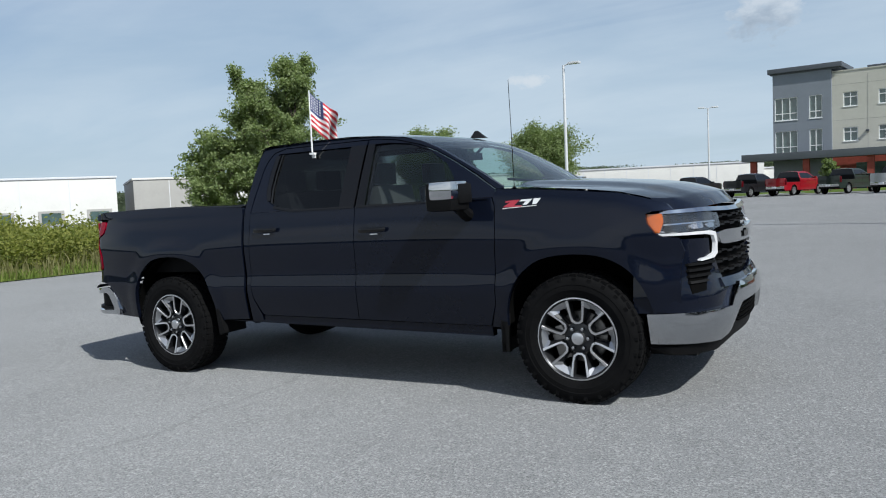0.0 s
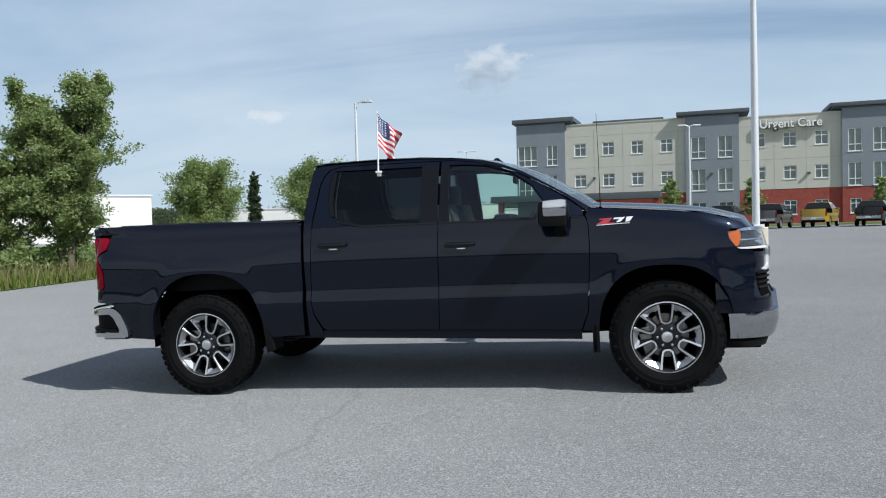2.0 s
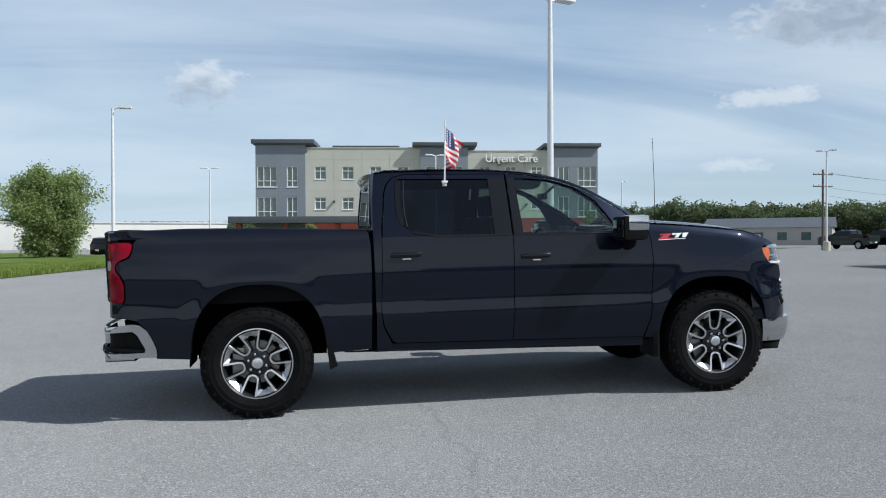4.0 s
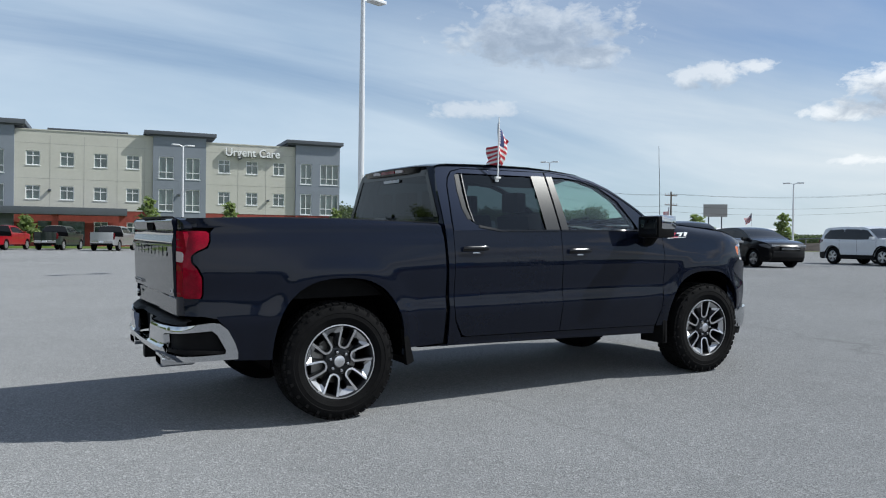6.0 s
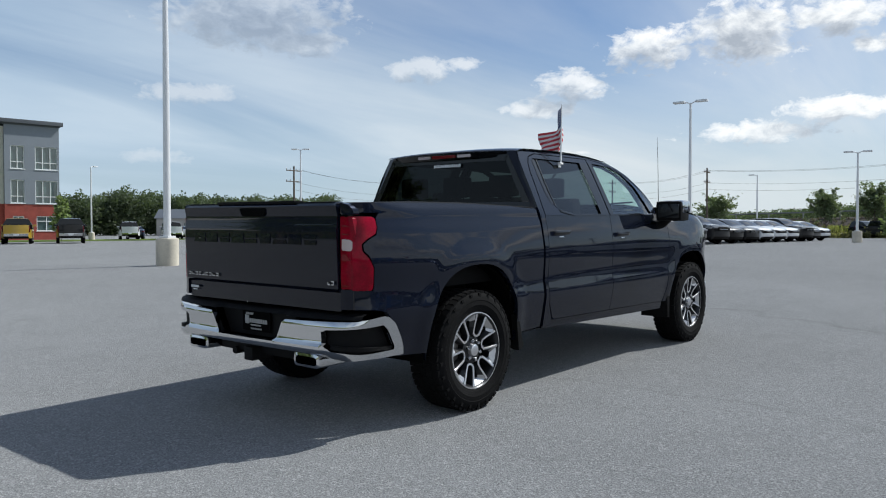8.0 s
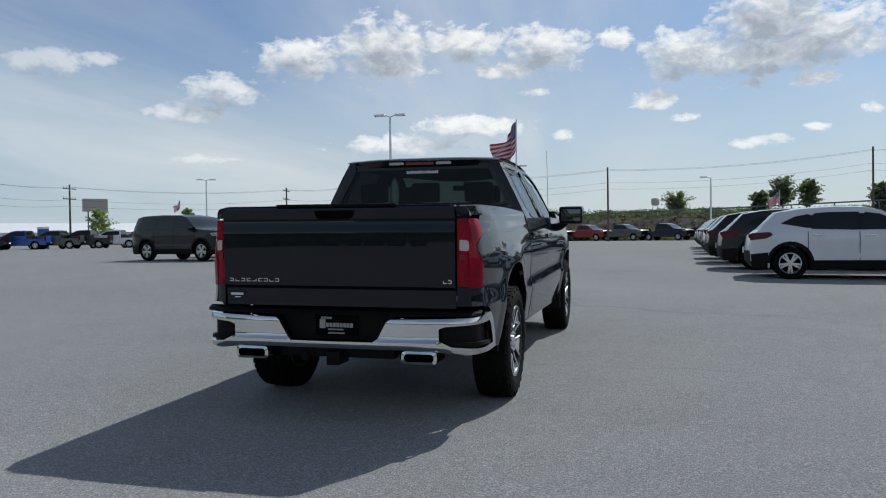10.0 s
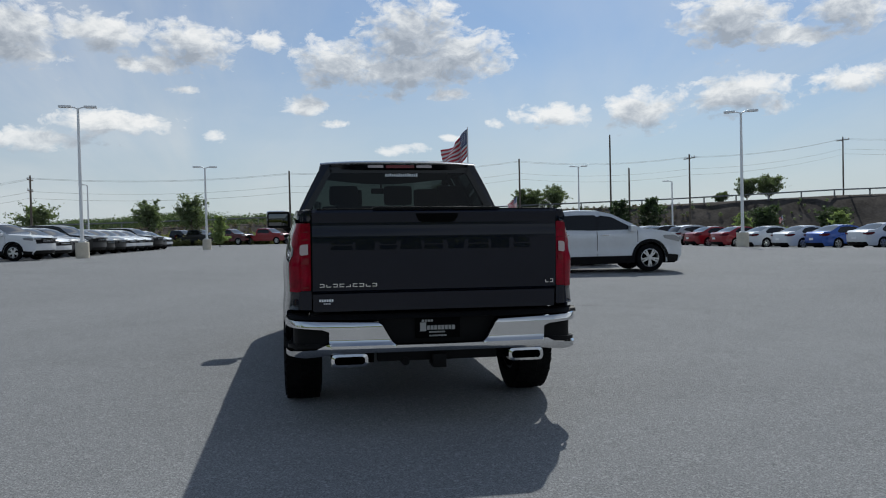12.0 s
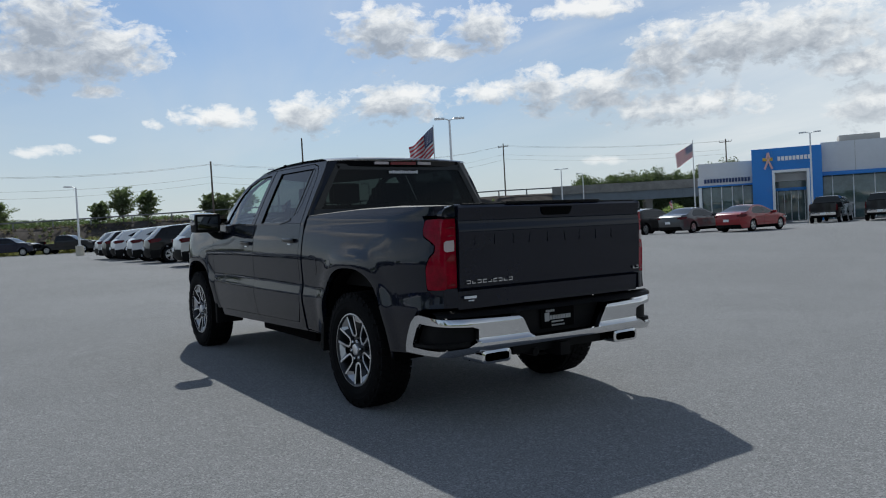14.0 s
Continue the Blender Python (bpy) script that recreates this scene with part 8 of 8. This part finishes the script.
    zp = 0.62 if not S.get("bed") else 0.66
    xp = lerp_table(sorted([(z, x) for x, z in tp[-6:]]), zp)
    box(bm, xp - 0.135, xp - 0.115, -0.16, 0.16, zp - 0.06, zp + 0.07)
    part("plate", bm, M_DECAL, e)
    return e


MADE = {}


def park(kind, paint, x, y, heading, group, note=""):
    S = {"suv": SUV, "big": BIGSUV, "sedan": SEDAN, "pickup": PICKUP}[kind]
    m = pose(x, y, ground_z(x, y), 0, 0, heading)
    key = (kind, paint, group)
    names = {"suv": "crossover", "big": "suv", "sedan": "sedan", "pickup": "pickup"}
    words = {"charcoal": "dark charcoal", "navy": "dark navy", "green": "dark green", "yellow": "ochre yellow"}.get(paint, paint)
    if key in MADE and not note:
        return copy_thing(MADE[key], m)
    ob = build_car(names[kind], S, PAINT[paint], note or f"{words} {S['kind']} parked on the asphalt lot", m, group)
    if not note:
        MADE[key] = ob
    return ob


# the row that begins with the white crossover
park("suv", "pearl", 12.9, -6.30, -95, "first car row", "white compact crossover with black cladding parked on asphalt")
for x_, y_, k_, c_ in ((16.0, -5.95, "suv", "charcoal"), (19.2, -5.85, "suv", "black"), (22.4, -5.95, "suv", "silver"), (27.8, -6.2, "suv", "black"), (31.6, -6.35, "suv", "white"), (36.0, -6.5, "suv", "white"), (38.7, -6.6, "suv", "black"), (41.4, -6.7, "suv", "silver")):
    park(k_, c_, x_, y_, -94, "first car row")
# the row of large cars across the lane
for x_, k_, c_ in ((24.6, "big", "black"), (28.9, "suv", "black"), (38.2, "big", "white"), (41.8, "suv", "white"), (45.0, "suv", "grey"), (48.2, "big", "charcoal"), (51.4, "suv", "black"), (54.6, "suv", "charcoal"), (57.7, "suv", "white"), (60.8, "suv", "white"), (63.9, "suv", "white"), (67.0, "big", "black"), (70.0, "suv", "grey"), (73.0, "suv", "white")):
    park(k_, c_, -6.25 + 0.87 * (x_ + 6.25), -0.62 + 0.87 * (18.02 - 0.02 * (x_ - 22)), -104, "second car row")
# pickups in front of the clinic
for x_, y_, k_, c_ in ((-16.5, 64.5, "big", "black"), (-12.8, 63.8, "big", "grey"), (-9.6, 63.2, "pickup", "charcoal"), (-4.8, 62.6, "pickup", "charcoal"), (-1.6, 62.2, "pickup", "red"), (2.2, 61.5, "pickup", "green"), (5.7, 58.0, "pickup", "silver"), (9.5, 57.4, "pickup", "black"), (12.9, 57.0, "pickup", "black"), (16.3, 56.6, "pickup", "grey"), (19.8, 57.0, "pickup", "yellow"), (23.2, 56.0, "pickup", "black")):
    park(k_, c_, x_, y_, 66, "clinic pickups")
for x_, y_, k_, c_ in ((37.8, 74.5, "pickup", "white"), (41.9, 73.0, "pickup", "white"), (40.4, 78.0, "sedan", "navy"), (44.8, 76.0, "sedan", "silver"), (48.0, 72.0, "suv", "silver")):
    park(k_, c_, x_, y_, 64, "cars beside the clinic")
# far rows
for x_, y_, c_ in ((92.0, 15.5, "navy"), (88.6, 9.5, "maroon"), (87.0, 5.1, "red"), (85.3, 0.9, "grey"), (83.3, -3.8, "navy"), (81.6, -9.0, "charcoal"), (79.8, -14.6, "navy"), (89.6, 13.2, "charcoal")):
    park("pickup", c_, x_, y_, -122, "pickups by the bank")
for x_, y_, c_ in ((52.4, 62.4, "green"), (55.3, 60.7, "black"), (58.0, 58.3, "blue"), (60.1, 56.1, "grey"), (61.9, 54.1, "charcoal"), (63.6, 51.8, "white"), (65.4, 49.4, "grey")):
    park("pickup", c_, x_, y_, 108, "pickups across the lot")
for x_, y_, k_, c_ in ((17.7, -29.6, "sedan", "red"), (20.5, -28.9, "sedan", "grey"), (23.0, -28.3, "suv", "black"), (25.5, -27.8, "sedan", "blue"), (27.9, -27.2, "sedan", "white"), (30.3, -26.6, "sedan", "blue"), (32.6, -26.2, "sedan", "white"), (35.0, -25.6, "sedan", "white"), (37.5, -25.2, "sedan", "red"), (40.0, -24.8, "sedan", "red"), (42.4, -24.5, "suv", "silver"), (44.9, -24.2, "suv", "black"), (47.4, -24.0, "suv", "white")):
    park(k_, c_, -5.1 + 1.15 * (x_ + 5.1), 3.6 + 1.15 * (y_ - 3.6), -86, "sedan row")
for x_, y_, c_ in ((25.6, -50.2, "black"), (22.6, -51.8, "charcoal"), (18.8, -53.5, "silver"), (27.6, -54.5, "silver")):
    park("pickup", c_, x_, y_, -68, "pickups by the dealership")

# ---- flag mast at the dealership, far small buildings ----
def flag_mast():
    z = ground_z(44.3, -59.4)
    e = thing("flag_mast", "tall white flagpole flying a large striped flag", "flagpole", m=pose(44.3, -59.4, z))
    bm = bmesh.new()
    tube(bm, [(0, 0, 0), (0, 0, 8.4)], [0.07, 0.04], 10)
    lathe(bm, [(0.0, 8.52), (0.07, 8.46), (0.0, 8.40)], 10)
    part("mast", bm, M_POLE, e)
    bm = bmesh.new()
    flag_cloth(bm, 2.1, 1.3, 0.42, 0.12, Matrix.Translation((0, 0, 8.2)) @ Matrix.Rotation(radians(60), 4, "Z"))
    part("flag_cloth", bm, [M_FLAGRED, M_FLAGWHITE, M_FLAGBLUE], e, sharp=0)


flag_mast()


def far_shed(x, y, turn, w, d, h, mat, roofmat, label):
    e = thing("far_building", label, "building", m=pose(x, y, ground_z(x, y) - 0.3, 0, 0, turn))
    bm = bmesh.new()
    box(bm, 0, w, 0, d, 0, h)
    part("wall", bm, mat, e)
    bm = bmesh.new()
    vs = [bm.verts.new(p) for p in ((-0.4, -0.4, h), (w + 0.4, -0.4, h), (w + 0.4, d / 2, h + d * 0.16), (-0.4, d / 2, h + d * 0.16), (w + 0.4, d + 0.4, h), (-0.4, d + 0.4, h))]
    for f in ((0, 1, 2, 3), (3, 2, 4, 5), (0, 3, 5), (1, 4, 2), (0, 5, 4, 1)):
        bm.faces.new([vs[i] for i in f])
    part("roof", bm, roofmat, e)
    for k in range(int(w / 4)):
        bm = bmesh.new()
        box(bm, 1 + k * 4, 2.6 + k * 4, -0.06, -0.003, h * 0.35, h * 0.75)
        part("window", bm, M_WINGLASS, e)


far_shed(74, 132, -38, 22, 12, 3.6, M_TANWALL, M_GREYD, "low grey building with a dark roof")
far_shed(110, 118, -38, 34, 12, 2.8, M_WHITEWALL, M_SILVER, "long low white storage building")


def billboard():
    e = thing("billboard", "pale roadside billboard on steel posts", "billboard", m=pose(118, 98, ground_z(118, 98), 0, 0, -40))
    bm = bmesh.new()
    box(bm, -2.2, 2.2, -0.15, 0.15, 6.2, 8.6, 0.03)
    part("panel", bm, M_TANWALL, e)
    for u in (-1.2, 1.2):
        bm = bmesh.new()
        tube(bm, [(u, 0.1, 0), (u, 0.1, 6.3)], 0.12, 8)
        part("post", bm, M_GREYD, e)


billboard()


def water_tower():
    e = thing("water_tower", "small pale water tower on slim legs", "water tower", m=pose(250, -3.5, 0.5) @ Matrix.Scale(0.66, 4))
    bm = bmesh.new()
    lathe(bm, [(0.0, 14.2), (1.6, 14.5), (1.9, 15.4), (1.9, 17.2), (1.4, 17.8), (0.0, 18.1)], 20)
    part("tank", bm, M_TANWALL, e)
    for k in range(4):
        bm = bmesh.new()
        a = math.pi / 4 + k * math.pi / 2
        tube(bm, [(1.9 * math.cos(a), 1.9 * math.sin(a), -0.5), (1.5 * math.cos(a), 1.5 * math.sin(a), 15)], 0.14, 6)
        part("leg", bm, M_TANWALL, e)


water_tower()


def portable_toilet():
    e = thing("portable_toilet", "blue portable toilet with a white roof", "portable toilet", m=pose(64.0, 61.0, ground_z(64, 61), 0, 0, 40))
    bm = bmesh.new()
    box(bm, -0.55, 0.55, -0.55, 0.55, 0, 2.1, 0.03)
    part("cabin", bm, PAINT["blue"], e)
    bm = bmesh.new()
    box(bm, -0.6, 0.6, -0.6, 0.6, 2.105, 2.35, 0.08)
    part("roof", bm, M_WHITE, e)


portable_toilet()



# small window flags on some of the parked cars
for fx_, fy_, fz_, fa_ in ((19.8, 15.0, -0.02, 20), (23.8, 14.5, -0.18, 40), (15.6, -5.2, -0.28, 10), (33.6, -25.6, -0.45, 30), (26.4, -27.4, -0.42, 15), (21.4, -28.4, -0.44, 50)):
    m_ = pose(fx_, fy_, ground_z(fx_, fy_) + fz_, 0, 0, fa_) @ Matrix.Translation((-1.475, 0.785, 0))
    copy_thing(WINDOW_FLAG, m_)
